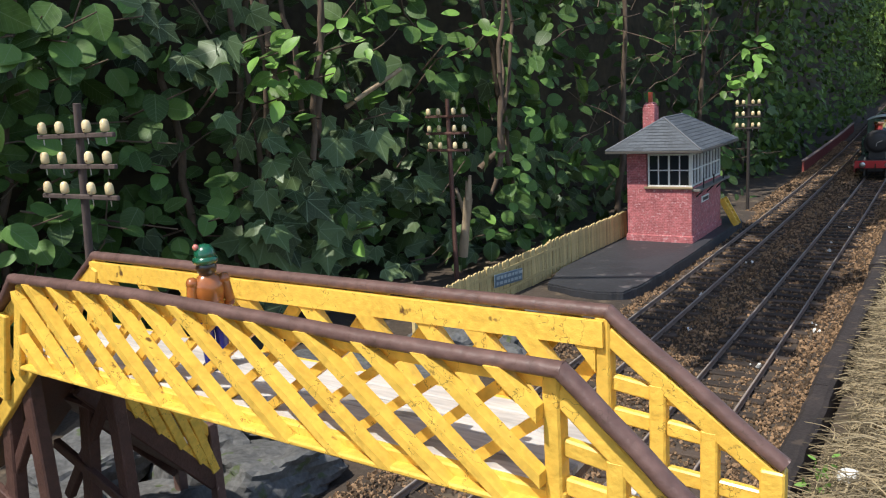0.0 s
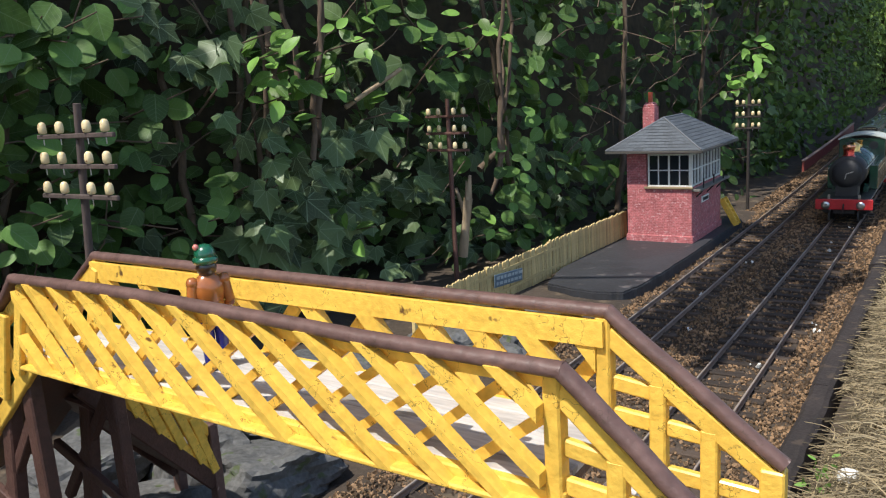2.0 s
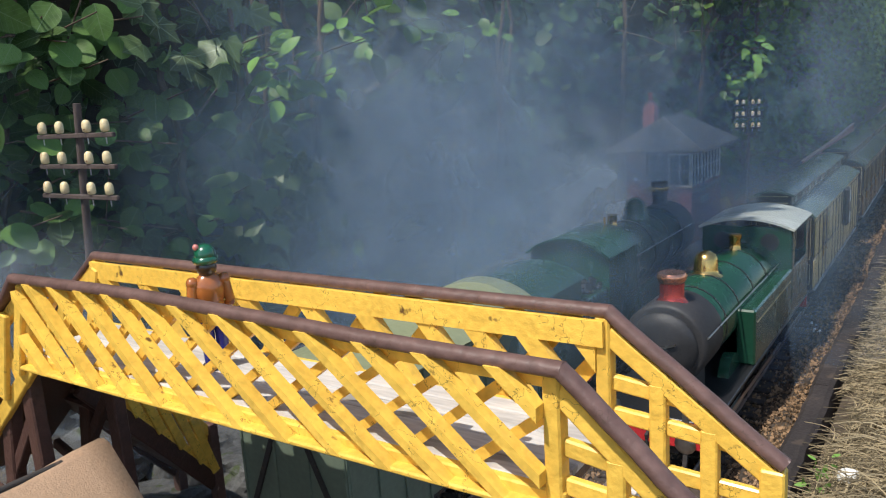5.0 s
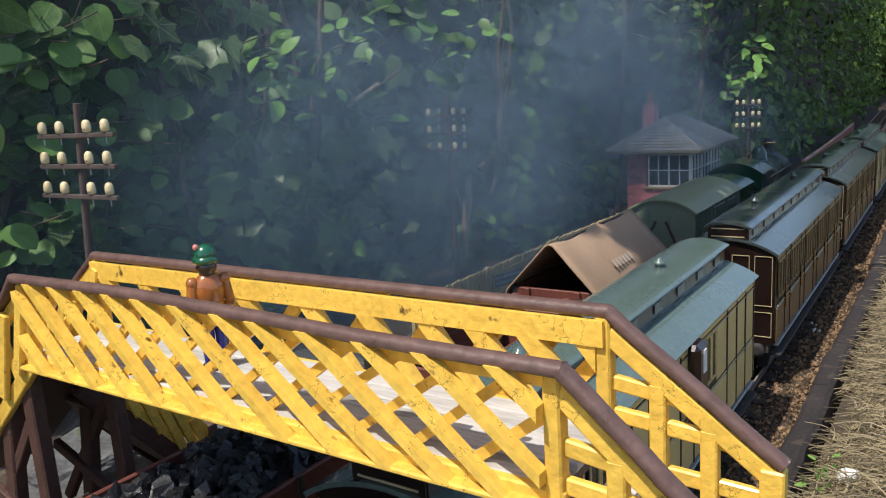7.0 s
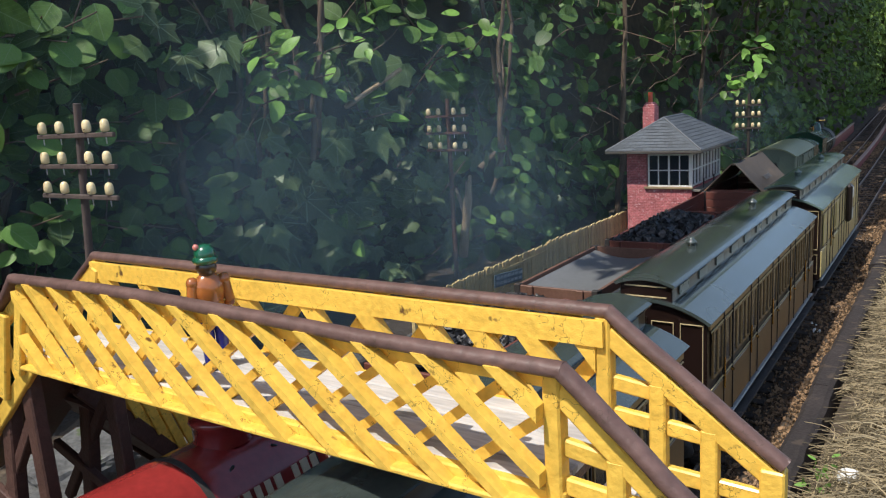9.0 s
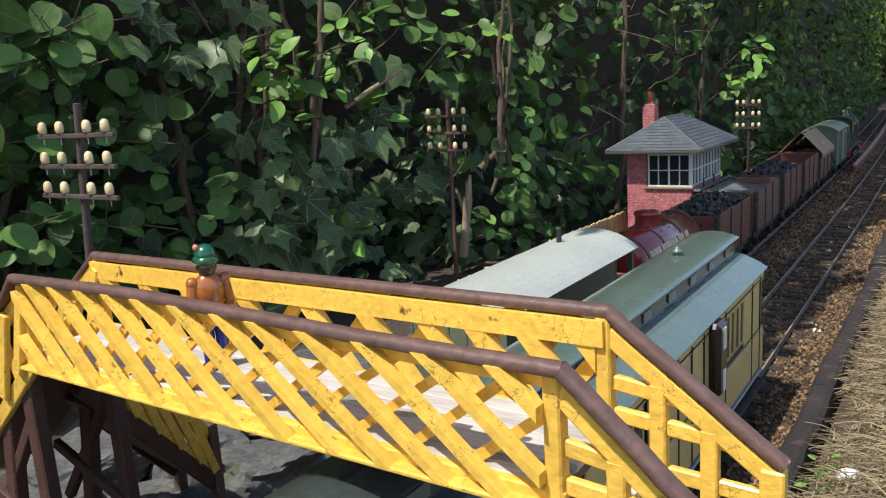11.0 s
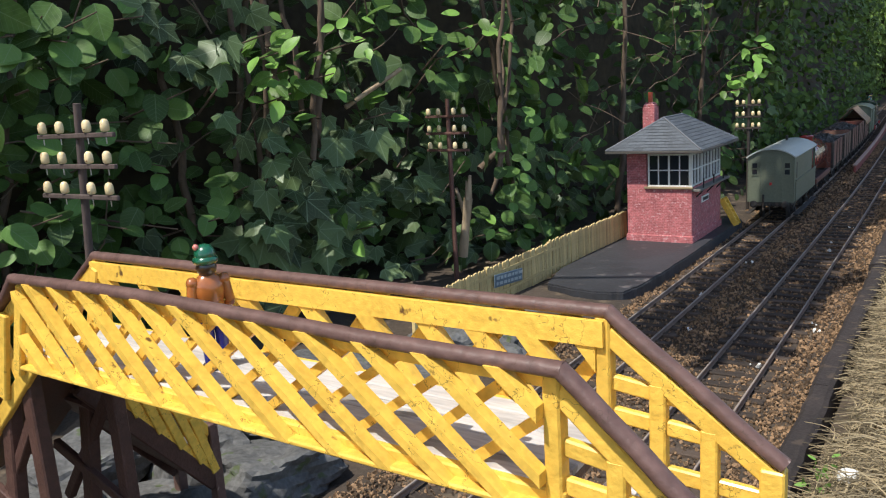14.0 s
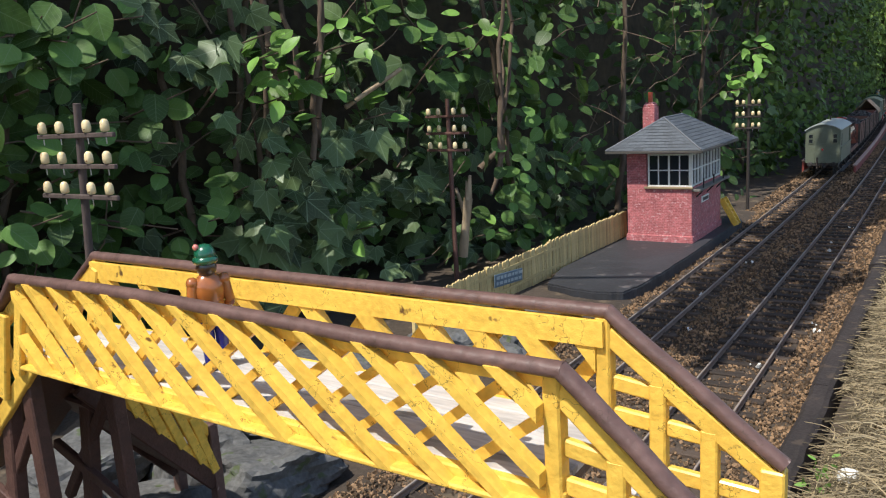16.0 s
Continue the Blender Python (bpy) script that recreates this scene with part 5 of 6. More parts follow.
def van(length, roof, body, label, brake=False, kind="goods wagons", rise=0.016):
    v = thing("brake_van" if brake else "goods_van", label, "brake van" if brake else "goods van", group=kind)
    half, w, z0, ze = length / 2, 0.080, 0.036, 0.119
    back = -half
    front = half - (0.045 if brake else 0)
    part("body", Shape().box((0, (back + front) / 2, (z0 + ze) / 2), (w, front - back, ze - z0), 0.0008), body, v)
    for y in ((back, front) if brake else (back, half)):
        e = -1 if y == back else 1
        part("end_wall", Shape().prism(end_outline(w - 0.001, z0, ze, rise - 0.002), 'y', y - 0.001, y + 0.001), body, v)
        for x in (-0.0395, -0.0185, 0.0185, 0.0395) if brake else (-0.038, -0.0125, 0.0125, 0.038):
            part("end_post", Shape().box((x, y + e * 0.0013, (z0 + ze) / 2), (0.0016, 0.0014, ze - z0), 0.0003), body, v)
        if brake:
            for x in (-0.028, 0.028):
                wf = Shape()
                for z in (0.0915, 0.1035):
                    pn = part("window_pane", Shape().box((x, y + e * 0.0012, z), (0.0085, 0.0012, 0.0085)), GLASS, v)
                for z in (0.0858, 0.0975, 0.1092):
                    wf.box((x, y + e * 0.0018, z), (0.0115, 0.0014, 0.0014))
                for dx in (-0.0050, 0.0050):
                    wf.box((x + dx, y + e * 0.0018, 0.0975), (0.0014, 0.0014, 0.0245))
                part("window_frame", wf, body, v)
            dp = Shape()
            for dx in (-0.0075, 0.0075):
                dp.box((dx, y + e * 0.0014, 0.098), (0.0012, 0.0012, 0.027))
            for z in (0.0848, 0.1112):
                dp.box((0, y + e * 0.0014, z), (0.0162, 0.0012, 0.0012))
            part("door_panel", dp, body, v)
            part("tail_lamp", Shape().tube((0, y + e * 0.001, 0.070), (0, y + e * 0.004, 0.070), 0.0026, n=10), BUFFER_RED, v)
    for s in (-1, 1):
        if brake:
            # side verandah and long lower panel
            part("side_panel", Shape().box((s * (w / 2 + 0.0008), 0.004, 0.055), (0.0018, length - 0.012, 0.036), 0.0004), body, v)
            part("rail", Shape().box((s * (w / 2 + 0.0014), 0.004, 0.0745), (0.003, length - 0.012, 0.0025), 0.0004), body, v)
            part("verandah_post", Shape().box((s * (w / 2 - 0.002), half - 0.002, (z0 + ze) / 2), (0.004, 0.004, ze - z0)), body, v)
            part("hand_rail", Shape().tube((s * (w / 2 + 0.002), back + 0.012, 0.08), (s * (w / 2 + 0.002), back + 0.012, 0.108), 0.0006, n=5), DULL, v)
            part("footboard", Shape().box((s * 0.0415, 0, 0.0125), (0.009, length - 0.02, 0.002), 0.0004), DULL, v)
        else:
            for i in range(9):
                y = -half + (i + 0.5) * length / 9
                part("side_post", Shape().box((s * (w / 2 + 0.0006), y + length / 18, (z0 + ze) / 2), (0.0014, 0.0016, ze - z0), 0.0003), body, v)
            part("sliding_door", Shape().box((s * (w / 2 + 0.001), 0, 0.077), (0.0022, 0.05, 0.074), 0.0005), body, v)
            part("louvre", Shape().box((s * (w / 2 + 0.0008), half * 0.55, 0.108), (0.002, 0.045, 0.010), 0.0004), body, v)
        # diagonal brace on the end
    if not brake:
        for e in (-1, 1):
            for s in (-1, 1):
                part("end_brace", Shape().beam((s * 0.036, e * (half + 0.0016), 0.042), (s * 0.006, e * (half + 0.0016), 0.108), 0.003, 0.0016, (0, 1, 0)), DULL, v)
    if brake:
        part("verandah_floor", Shape().box((0, half - 0.023, z0 + 0.002), (w, 0.046, 0.004)), DULL, v)
        part("stove_pipe", Shape().tube((-0.004, 0.055, ze + rise - 0.004), (-0.004, 0.055, ze + rise + 0.010), 0.0024, n=10), SOOT, v)
    arc_roof(v, "roof", half, w + 0.006, ze, rise, roof, over=0.005)
    underframe(v, half)
    for s in (-1, 1):
        buffers(v, s * half, s)
    if brake:
        part("vacuum_pipe", Shape().tube((-0.012, -half - 0.003, 0.020), (-0.012, -half - 0.003, 0.050), 0.0018, n=8), DULL, v)
    return v


def passenger_loco():
    """Runs chimney first towards -y; its buffer beam is at y = -0.135."""
    v = thing("tank_locomotive", "green tank locomotive with black smokebox, red buffer beam, brass dome", "locomotive")
    fb = -0.135
    part("running_plate", Shape().box((0, 0.05, 0.0435), (0.084, 0.372, 0.003), 0.0006), BLACK, v)
    part("frame", Shape().box((0, 0.05, 0.030), (0.034, 0.36, 0.026)), DULL, v)
    part("buffer_beam", Shape().box((0, fb, 0.0345), (0.091, 0.005, 0.0185), 0.0008), BUFFER_RED, v, "red buffer beam")
    part("buffer_beam", Shape().box((0, 0.235, 0.0345), (0.080, 0.005, 0.016), 0.0008), BUFFER_RED, v)
    zc, r = 0.0860, 0.0290
    part("smokebox", Shape().lathe((0, -0.108, zc), (0, 1, 0), [(0, r * 0.5), (0.001, r * 0.93), (0.002, r + 0.001), (0.045, r + 0.001)], 28), SOOT, v)
    door = part("smokebox_door", Shape().lathe((0, -0.1085, zc), (0, -1, 0), [(0, r * 0.84), (0.0018, r * 0.82), (0.0042, r * 0.55), (0.0052, r * 0.2), (0.0054, 0.001)], 24), SOOT, v)
    part("door_dart", Shape().beam((0, -0.115, zc), (0.011, -0.115, zc + 0.004), 0.0014, 0.0014).beam((0, -0.1155, zc), (-0.002, -0.1155, zc - 0.009), 0.0014, 0.0014), STEEL, door, "bright steel door handles")
    part("saddle", Shape().box((0, -0.087, 0.054), (0.036, 0.040, 0.022), 0.001), SOOT, v)
    part("boiler", Shape().lathe((0, -0.064, zc), (0, 1, 0), [(0, r - 0.0008), (0.0005, r), (0.203, r)], 28), GREEN, v)
    for y in (-0.05, -0.01, 0.04, 0.09):
        part("boiler_band", Shape().lathe((0, y, zc), (0, 1, 0), [(0, r + 0.0005), (0.002, r + 0.0005)], 28), BLACK, v)
    part("chimney", Shape().lathe((0, -0.088, zc + r - 0.003), (0, 0, 1), [(0, 0.0135), (0.003, 0.0098), (0.006, 0.0086), (0.015, 0.0090)], 20), COPPER, v, "glossy red chimney")
    part("chimney_cap", Shape().lathe((0, -0.088, zc + r + 0.0118), (0, 0, 1), [(0, 0.0083), (0.0028, 0.0103), (0.0062, 0.0107), (0.0080, 0.0096)], 20), material("copper_cap", (0.80, 0.36, 0.22), 0.2, 0.95, fine=300, coarse=50, vary=0.2, bump=0.02), v, "polished copper chimney cap")
    part("dome", Shape().lathe((0, 0.000, zc + r - 0.003), (0, 0, 1), [(0, 0.0135), (0.002, 0.0105), (0.006, 0.0095), (0.014, 0.0092), (0.018, 0.0072), (0.0205, 0.003), (0.021, 0.0008)], 20), BRASS, v, "polished brass dome")
    part("safety_valve", Shape().lathe((0, 0.095, zc + r - 0.003), (0, 0, 1), [(0, 0.008), (0.004, 0.0052), (0.012, 0.0046), (0.014, 0.006), (0.0165, 0.0058)], 16), BRASS, v)
    for s in (-1, 1):
        part("side_tank", Shape().box((s * 0.0345, 0.060, 0.0680), (0.0150, 0.150, 0.045), 0.0015), GREEN, v)
        part("tank_lining", Shape().box((s * 0.0422, 0.060, 0.0800), (0.0006, 0.138, 0.0010)), GOLD, v)
        part("cylinder", Shape().tube((s * 0.029, -0.113, 0.024), (s * 0.029, -0.074, 0.024), 0.0095, n=18), BLACK, v)
        part("handrail", Shape().tube((s * (r + 0.001), -0.105, zc + 0.008), (s * (r + 0.001), 0.135, zc + 0.008), 0.0007, n=6), STEEL, v)
        part("splasher", Shape().lathe((s * 0.022, -0.030, 0.040), (s, 0, 0), [(0, 0.019), (0.008, 0.019)], 20), GREEN, v)
        part("lamp_iron", Shape().box((s * 0.024, fb - 0.001, 0.048), (0.004, 0.002, 0.008)), STEEL, v)
        part("guard_iron", Shape().beam((s * 0.023, fb + 0.004, 0.026), (s * 0.023, fb - 0.001, 0.006), 0.003, 0.002), DULL, v)
        part("connecting_rod", Shape().beam((s * 0.0335, -0.07, 0.022), (s * 0.0335, 0.09, 0.019), 0.002, 0.004), STEEL, v)
    cab = part("cab", Shape().box((0, 0.1385, 0.087), (0.082, 0.003, 0.083), 0.0006), GREEN, v)
    for s in (-1, 1):
        part("cab_side", Shape().box((s * 0.0405, 0.182, 0.067), (0.002, 0.086, 0.044), 0.0005), GREEN, cab)
        part("cab_pillar", Shape().box((s * 0.0405, 0.144, 0.108), (0.002, 0.010, 0.040)), GREEN, cab)
        part("cab_pillar", Shape().box((s * 0.0405, 0.216, 0.108), (0.002, 0.012, 0.040)), GREEN, cab)
        part("spectacle", Shape().tube((s * 0.0215, 0.1365, 0.114), (s * 0.0215, 0.1372, 0.114), 0.0075, n=18), GLASS, cab)
        part("spectacle_rim", Shape().lathe((s * 0.0215, 0.1362, 0.114), (0, 1, 0), [(0, 0.0083), (0.0006, 0.0083)], 18), BLACK, cab)
    part("bunker", Shape().box((0, 0.228, 0.068), (0.080, 0.012, 0.046), 0.001), GREEN, cab)
    ro = arc_roof(v, "cab_roof", 0.048, 0.088, 0.1275, 0.0095, PALEROOF, over=0.0, label="pale grey arched cab roof")
    ro.matrix_basis = pose(0, 0.182, 0)
    for y in (-0.085, -0.03, 0.03, 0.09, 0.19):
        wheelset(v, y, 0.0135 if y in (-0.085,) else 0.0175)
    buffers(v, fb - 0.0025, -1, 0.0345, 0.0275, 0.0072, STEEL)
    buffers(v, 0.2375, 1, 0.0345, 0.0285, 0.008)
    return v


def goods_loco():
    """Runs chimney first towards +y; chimney at y = 0.0."""
    v = thing("goods_locomotive", "dark green saddle locomotive with a brass-capped black chimney", "locomotive")
    part("running_plate", Shape().box((0, -0.085, 0.0435), (0.080, 0.335, 0.003), 0.0006), BLACK, v)
    part("frame", Shape().box((0, -0.085, 0.030), (0.034, 0.32, 0.026)), DULL, v)
    zc, r = 0.0965, 0.0320
    part("boiler", Shape().lathe((0, -0.13, zc), (0, 1, 0), [(0, r), (0.16, r), (0.1605, r - 0.001)], 30), GREEN, v)
    part("smokebox", Shape().lathe((0, 0.030, zc), (0, 1, 0), [(0, r + 0.001), (0.048, r + 0.001), (0.050, r), (0.052, r * 0.85), (0.056, r * 0.5), (0.057, 0.002)], 30), SOOT, v)
    for y in (-0.11, -0.06, -0.012):
        part("boiler_band", Shape().lathe((0, y, zc), (0, 1, 0), [(0, r + 0.0005), (0.002, r + 0.0005)], 30), BLACK, v)
    ch = part("chimney", Shape().lathe((0, 0.052, zc + r - 0.003), (0, 0, 1), [(0, 0.0135), (0.003, 0.0092), (0.005, 0.0080), (0.0190, 0.0086)], 20), SOOT, v)
    part("chimney_cap", Shape().lathe((0, 0.052, zc + r + 0.0160), (0, 0, 1), [(0, 0.0092), (0.002, 0.0108), (0.0045, 0.0106), (0.0050, 0.0095)], 20), BRASS, ch, "brass chimney cap")
    part("chimney_rim", Shape().lathe((0, 0.052, zc + r + 0.0205), (0, 0, 1), [(0, 0.0096), (0.004, 0.0098), (0.0062, 0.0088), (0.0068, 0.007)], 20), SOOT, ch)
    part("dome", Shape().lathe((0, -0.028, zc + r - 0.003), (0, 0, 1), [(0, 0.016), (0.003, 0.0125), (0.012, 0.0118), (0.019, 0.009), (0.0225, 0.0045), (0.0235, 0.001)], 20), GREEN, v)
    part("safety_valve", Shape().lathe((0, -0.095, zc + r - 0.003), (0, 0, 1), [(0, 0.008), (0.004, 0.0052), (0.013, 0.0046), (0.015, 0.006)], 16), BRASS, v)
    part("saddle", Shape().box((0, 0.055, 0.054), (0.040, 0.046, 0.024), 0.001), SOOT, v)
    for s in (-1, 1):
        part("side_sheet", Shape().box((s * 0.033, -0.06, 0.0575), (0.010, 0.13, 0.026), 0.0015), GREEN, v)
        part("handrail", Shape().tube((s * (r + 0.0016), -0.12, zc + 0.009), (s * (r + 0.0016), 0.075, zc + 0.009), 0.0007, n=6), STEEL, v)
        part("cylinder", Shape().tube((s * 0.031, 0.035, 0.024), (s * 0.031, 0.074, 0.024), 0.0095, n=18), BLACK, v)
        part("connecting_rod", Shape().beam((s * 0.0335, 0.04, 0.022), (s * 0.0335, -0.09, 0.019), 0.002, 0.004), STEEL, v)
    cab = part("cab", Shape().prism(end_outline(0.076, 0.045, 0.122, 0.014), 'y', -0.134, -0.130), GREEN, v)
    for s in (-1, 1):
        part("cab_side", Shape().box((s * 0.037, -0.165, 0.083), (0.002, 0.068, 0.077), 0.0005), GREEN, cab)
        part("spectacle_rim", Shape().lathe((s * 0.022, -0.1365, 0.108), (0, 1, 0), [(0, 0.0082), (0.001, 0.0082)], 18), BRASS, cab)
    part("cab_back", Shape().prism(end_outline(0.076, 0.045, 0.122, 0.014), 'y', -0.200, -0.197), GREEN, cab)
    ro = arc_roof(v, "cab_roof", 0.040, 0.082, 0.122, 0.0155, GREEN, over=0.0)
    ro.matrix_basis = pose(0, -0.166, 0)
    part("whistle", Shape().tube((0.01, -0.14, 0.135), (0.01, -0.14, 0.146), 0.0014, n=8), BRASS, v)
    bk = part("bunker", Shape().box((0, -0.224, 0.070), (0.074, 0.050, 0.050), 0.0015), GREEN, v)
    sh = Shape()
    rng = random.Random(77)
    for i in range(120):
        stone(sh, rng, (rng.uniform(-0.032, 0.032), rng.uniform(-0.246, -0.204), 0.095 + rng.uniform(0, 0.008)), rng.uniform(0.003, 0.005))
    part("bunker_coal", sh, COAL, bk)
    part("buffer_beam", Shape().box((0, 0.083, 0.0345), (0.082, 0.005, 0.0165), 0.0008), BUFFER_RED, v)
    part("buffer_beam", Shape().box((0, -0.252, 0.0345), (0.082, 0.005, 0.0165), 0.0008), BUFFER_RED, v)
    for y in (0.04, -0.02, -0.085, -0.20):
        wheelset(v, y, 0.0175)
    buffers(v, 0.085, 1, 0.0345, 0.0285, 0.0085)
    buffers(v, -0.2545, -1, 0.0345, 0.0285, 0.0085)
    return v


# ---------------- hedge ----------------
def leaf_shape(length, width, point=0.6, fold=0.18, droop=0.15, n=9):
    sh = Shape()
    vs = []
    for k in range(n + 1):
        t = k / n
        w = width / 2 * (math.sin(math.pi * t ** 0.85) ** point) if 0 < k < n else width * 0.03
        z = -droop * length * t * t
        vs += [(-w, length * t, z + fold * w), (0, length * t, z), (w, length * t, z + fold * w)]
    sh.add(vs, [(k * 3 + i, k * 3 + i + 1, k * 3 + i + 4, k * 3 + i + 3) for k in range(n) for i in range(2)], 0, True)
    sh.leaf = [(v[0] / length, v[1] / length, 0.0) for v in vs]
    return sh


def ivy_shape(size):
    sh = Shape()
    lobes = [(-90, 0.10), (-125, 0.30), (-160, 0.52), (-185, 0.47), (-215, 0.68), (-241, 0.55), (-270, 1.0), (-299, 0.55), (-325, 0.68), (-355, 0.47), (-380, 0.52), (-415, 0.30)]
    vs = [(0, size * 0.22, 0.0)]
    for a, r in lobes:
        t = radians(a)
        x, y = size * r * 0.72 * math.cos(t), size * (0.22 + r * 0.72 * math.sin(t))
        vs.append((x, y, -0.10 * abs(x) - 0.12 * max(0, y - size * 0.3) + (0.04 * size if r < 0.45 else 0)))
    n = len(lobes)
    sh.add(vs, [(0, 1 + i, 1 + (i + 1) % n) for i in range(n)], 0, True)
    sh.leaf = [(v[0] / size, v[1] / size - 0.10, 1.0) for v in vs]
    return sh


def leaf_pose(rng, p, spread=0.55, out=(0.75, -0.45, 0.62)):
    nrm = Vector(out) + Vector((rng.gauss(0, spread), rng.gauss(0, spread), rng.gauss(0, spread)))
    nrm.normalize()
    tip = Vector((rng.gauss(0, 0.7), rng.gauss(0, 0.7), -0.45 + rng.gauss(0, 0.6)))
    tip = (tip - nrm * tip.dot(nrm)).normalized()
    m = Matrix((tip.cross(nrm), tip, nrm)).transposed().to_4x4()
    m.translation = p
    return m


def build_hedge():
    hedge = thing("hedge", "dense shady hedge of ivy, round-leaved shrub and climbing stems", "hedge")
    rng = random.Random(31)
    kinds = {"round": [leaf_shape(0.034, 0.028, 0.55), leaf_shape(0.029, 0.026, 0.5, 0.1), leaf_shape(0.026, 0.020, 0.6)],
             "ivy": [ivy_shape(0.050), ivy_shape(0.040), ivy_shape(0.032)],
             "light": [leaf_shape(0.036, 0.020, 0.75), leaf_shape(0.028, 0.017, 0.7, 0.25), leaf_shape(0.022, 0.015, 0.7)],
             "small": [leaf_shape(0.026, 0.018, 0.65), leaf_shape(0.020, 0.014, 0.65), leaf_shape(0.030, 0.022, 0.6)],
             "far": [leaf_shape(0.036, 0.026, 0.6, n=3), leaf_shape(0.028, 0.02, 0.6, n=3)]}
    single_mat = {"round": ONE_ROUND, "ivy": ONE_IVY, "light": ONE_LIGHT, "small": ONE_ROUND}
    joined_mat = {"round": LEAF_ROUND, "ivy": LEAF_IVY, "light": LEAF_LIGHT, "small": LEAF_DARK, "far": LEAF_FAR}
    single = {k: [s.mesh("leaf", single_mat[k]) for s in v] for k, v in kinds.items() if k != "far"}
    heaps = {k: Shape() for k in kinds}
    singles = 0

    def put(kind, p, scale=1.0, spread=0.55, own=False, m=None):
        if p.x > -0.468 and 0.76 < p.y < 0.98 and p.z < 0.29:
            return  # clear space round the telegraph pole
        i = rng.randrange(len(kinds[kind]))
        m = (m or leaf_pose(rng, p, spread)) @ Matrix.Scale(scale, 4)
        if own:
            part("leaf", single[kind][i], None, hedge, at=m)
            return
        sh = kinds[kind][i]
        heaps[kind].add([m @ Vector(v) for v in sh.v], sh.f, 0, True)
        heaps[kind].leaf += sh.leaf

    def face(y, z):
        lump = 0.055 * noise.noise((y * 4.5, z * 5.5, 3.0)) + 0.025 * noise.noise((y * 13, z * 13, 8.0))
        lean = 0.055 * smoothstep(0.15, 0.6, z)
        return hedge_x(y) + lump + lean * 0.6

    def pick(y, z):
        r = rng.random()
        n = noise.noise((y * 3.2, z * 4.0, 17.0))
        if y > 2.6:
            return "far"
        if y > 1.25:
            return "small" if r < 0.62 else ("round" if r < 0.8 else ("ivy" if r < 0.9 else "far"))
        if y < 0.62:
            if z > 0.30 and n > 0.0:
                return "ivy" if r < 0.55 else "round"
            return "round" if r < 0.80 else "ivy"
        if z < 0.20:
            return "ivy" if r < 0.72 else ("round" if r < 0.85 else "small")
        return "small" if r < 0.5 else ("light" if r < 0.53 else ("ivy" if r < 0.78 else "round"))

    # inner layers, then the outer face
    for layer, (depth, count) in enumerate(((-0.14, 3200), (-0.08, 2600), (0.0, 2300))):
        for i in range(count):
            y = 0.12 + 3.2 * rng.random() ** 1.7
            z = -0.02 + rng.random() * (0.44 + 0.16 * y)
            if layer == 2 and noise.noise((y * 6, z * 7, 40.0)) < 0.0:
                continue
            if y < 0.82 and layer > 0 and rng.random() < (0.86 if layer == 2 else 0.55):
                continue  # the near shrub is open: hollows show between its sprays
            if y > 1.25 and layer > 0 and z > 0.12 and noise.noise((y * 9, z * 10, 51.0)) < 0.05:
                continue
            p = Vector((face(y, z) + depth + rng.uniform(-0.03, 0.03), y, z))
            if 0.80 < y < 1.02 and p.x > -0.462 and z < 0.30:
                continue
            if y > 0.9 and z > 0.2 and layer > 0 and noise.noise((y * 5, z * 6, 70.0)) < (0.08 if layer == 1 else 0.26):
                continue
            if p.x > hedge_x(y) + 0.02 and z < 0.12 and 0.6 < y < 1.5:
                p.x = hedge_x(y) + 0.02
            own = layer == 2 and y < 0.98 and z < 0.44 and singles < 90 and rng.random() < 0.3
            singles += own
            put(pick(y, z), p, rng.uniform(0.8, 1.2), own=own)
    # the far stretch
    for i in range(15000):
        y = 2.2 + 5.8 * rng.random() ** 1.2
        z = -0.02 + rng.random() * 1.25
        if noise.noise((y * 4, z * 9, 33.0)) < -0.02:
            continue
        p = Vector((face(y, z) + rng.uniform(-0.10, 0.03), y, z))
        put("far", p, rng.uniform(0.55, 1.0))
    # sprays of fresh leaves; their light green also has sunlight painted into it
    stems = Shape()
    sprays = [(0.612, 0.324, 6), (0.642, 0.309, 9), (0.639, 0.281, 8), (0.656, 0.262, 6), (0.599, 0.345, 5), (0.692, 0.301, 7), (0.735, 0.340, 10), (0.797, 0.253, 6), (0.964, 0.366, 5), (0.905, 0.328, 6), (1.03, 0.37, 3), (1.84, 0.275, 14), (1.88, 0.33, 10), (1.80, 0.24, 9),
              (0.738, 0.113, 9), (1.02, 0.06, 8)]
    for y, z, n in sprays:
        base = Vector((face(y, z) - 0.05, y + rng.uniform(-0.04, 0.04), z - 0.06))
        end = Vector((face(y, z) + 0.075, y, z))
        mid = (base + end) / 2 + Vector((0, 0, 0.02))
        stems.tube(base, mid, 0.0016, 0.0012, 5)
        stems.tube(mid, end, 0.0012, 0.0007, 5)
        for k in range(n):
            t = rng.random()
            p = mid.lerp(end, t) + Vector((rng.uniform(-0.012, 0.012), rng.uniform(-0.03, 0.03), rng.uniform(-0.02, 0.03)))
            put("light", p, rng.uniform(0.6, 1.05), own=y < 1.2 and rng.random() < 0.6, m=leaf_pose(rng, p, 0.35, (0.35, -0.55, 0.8)))
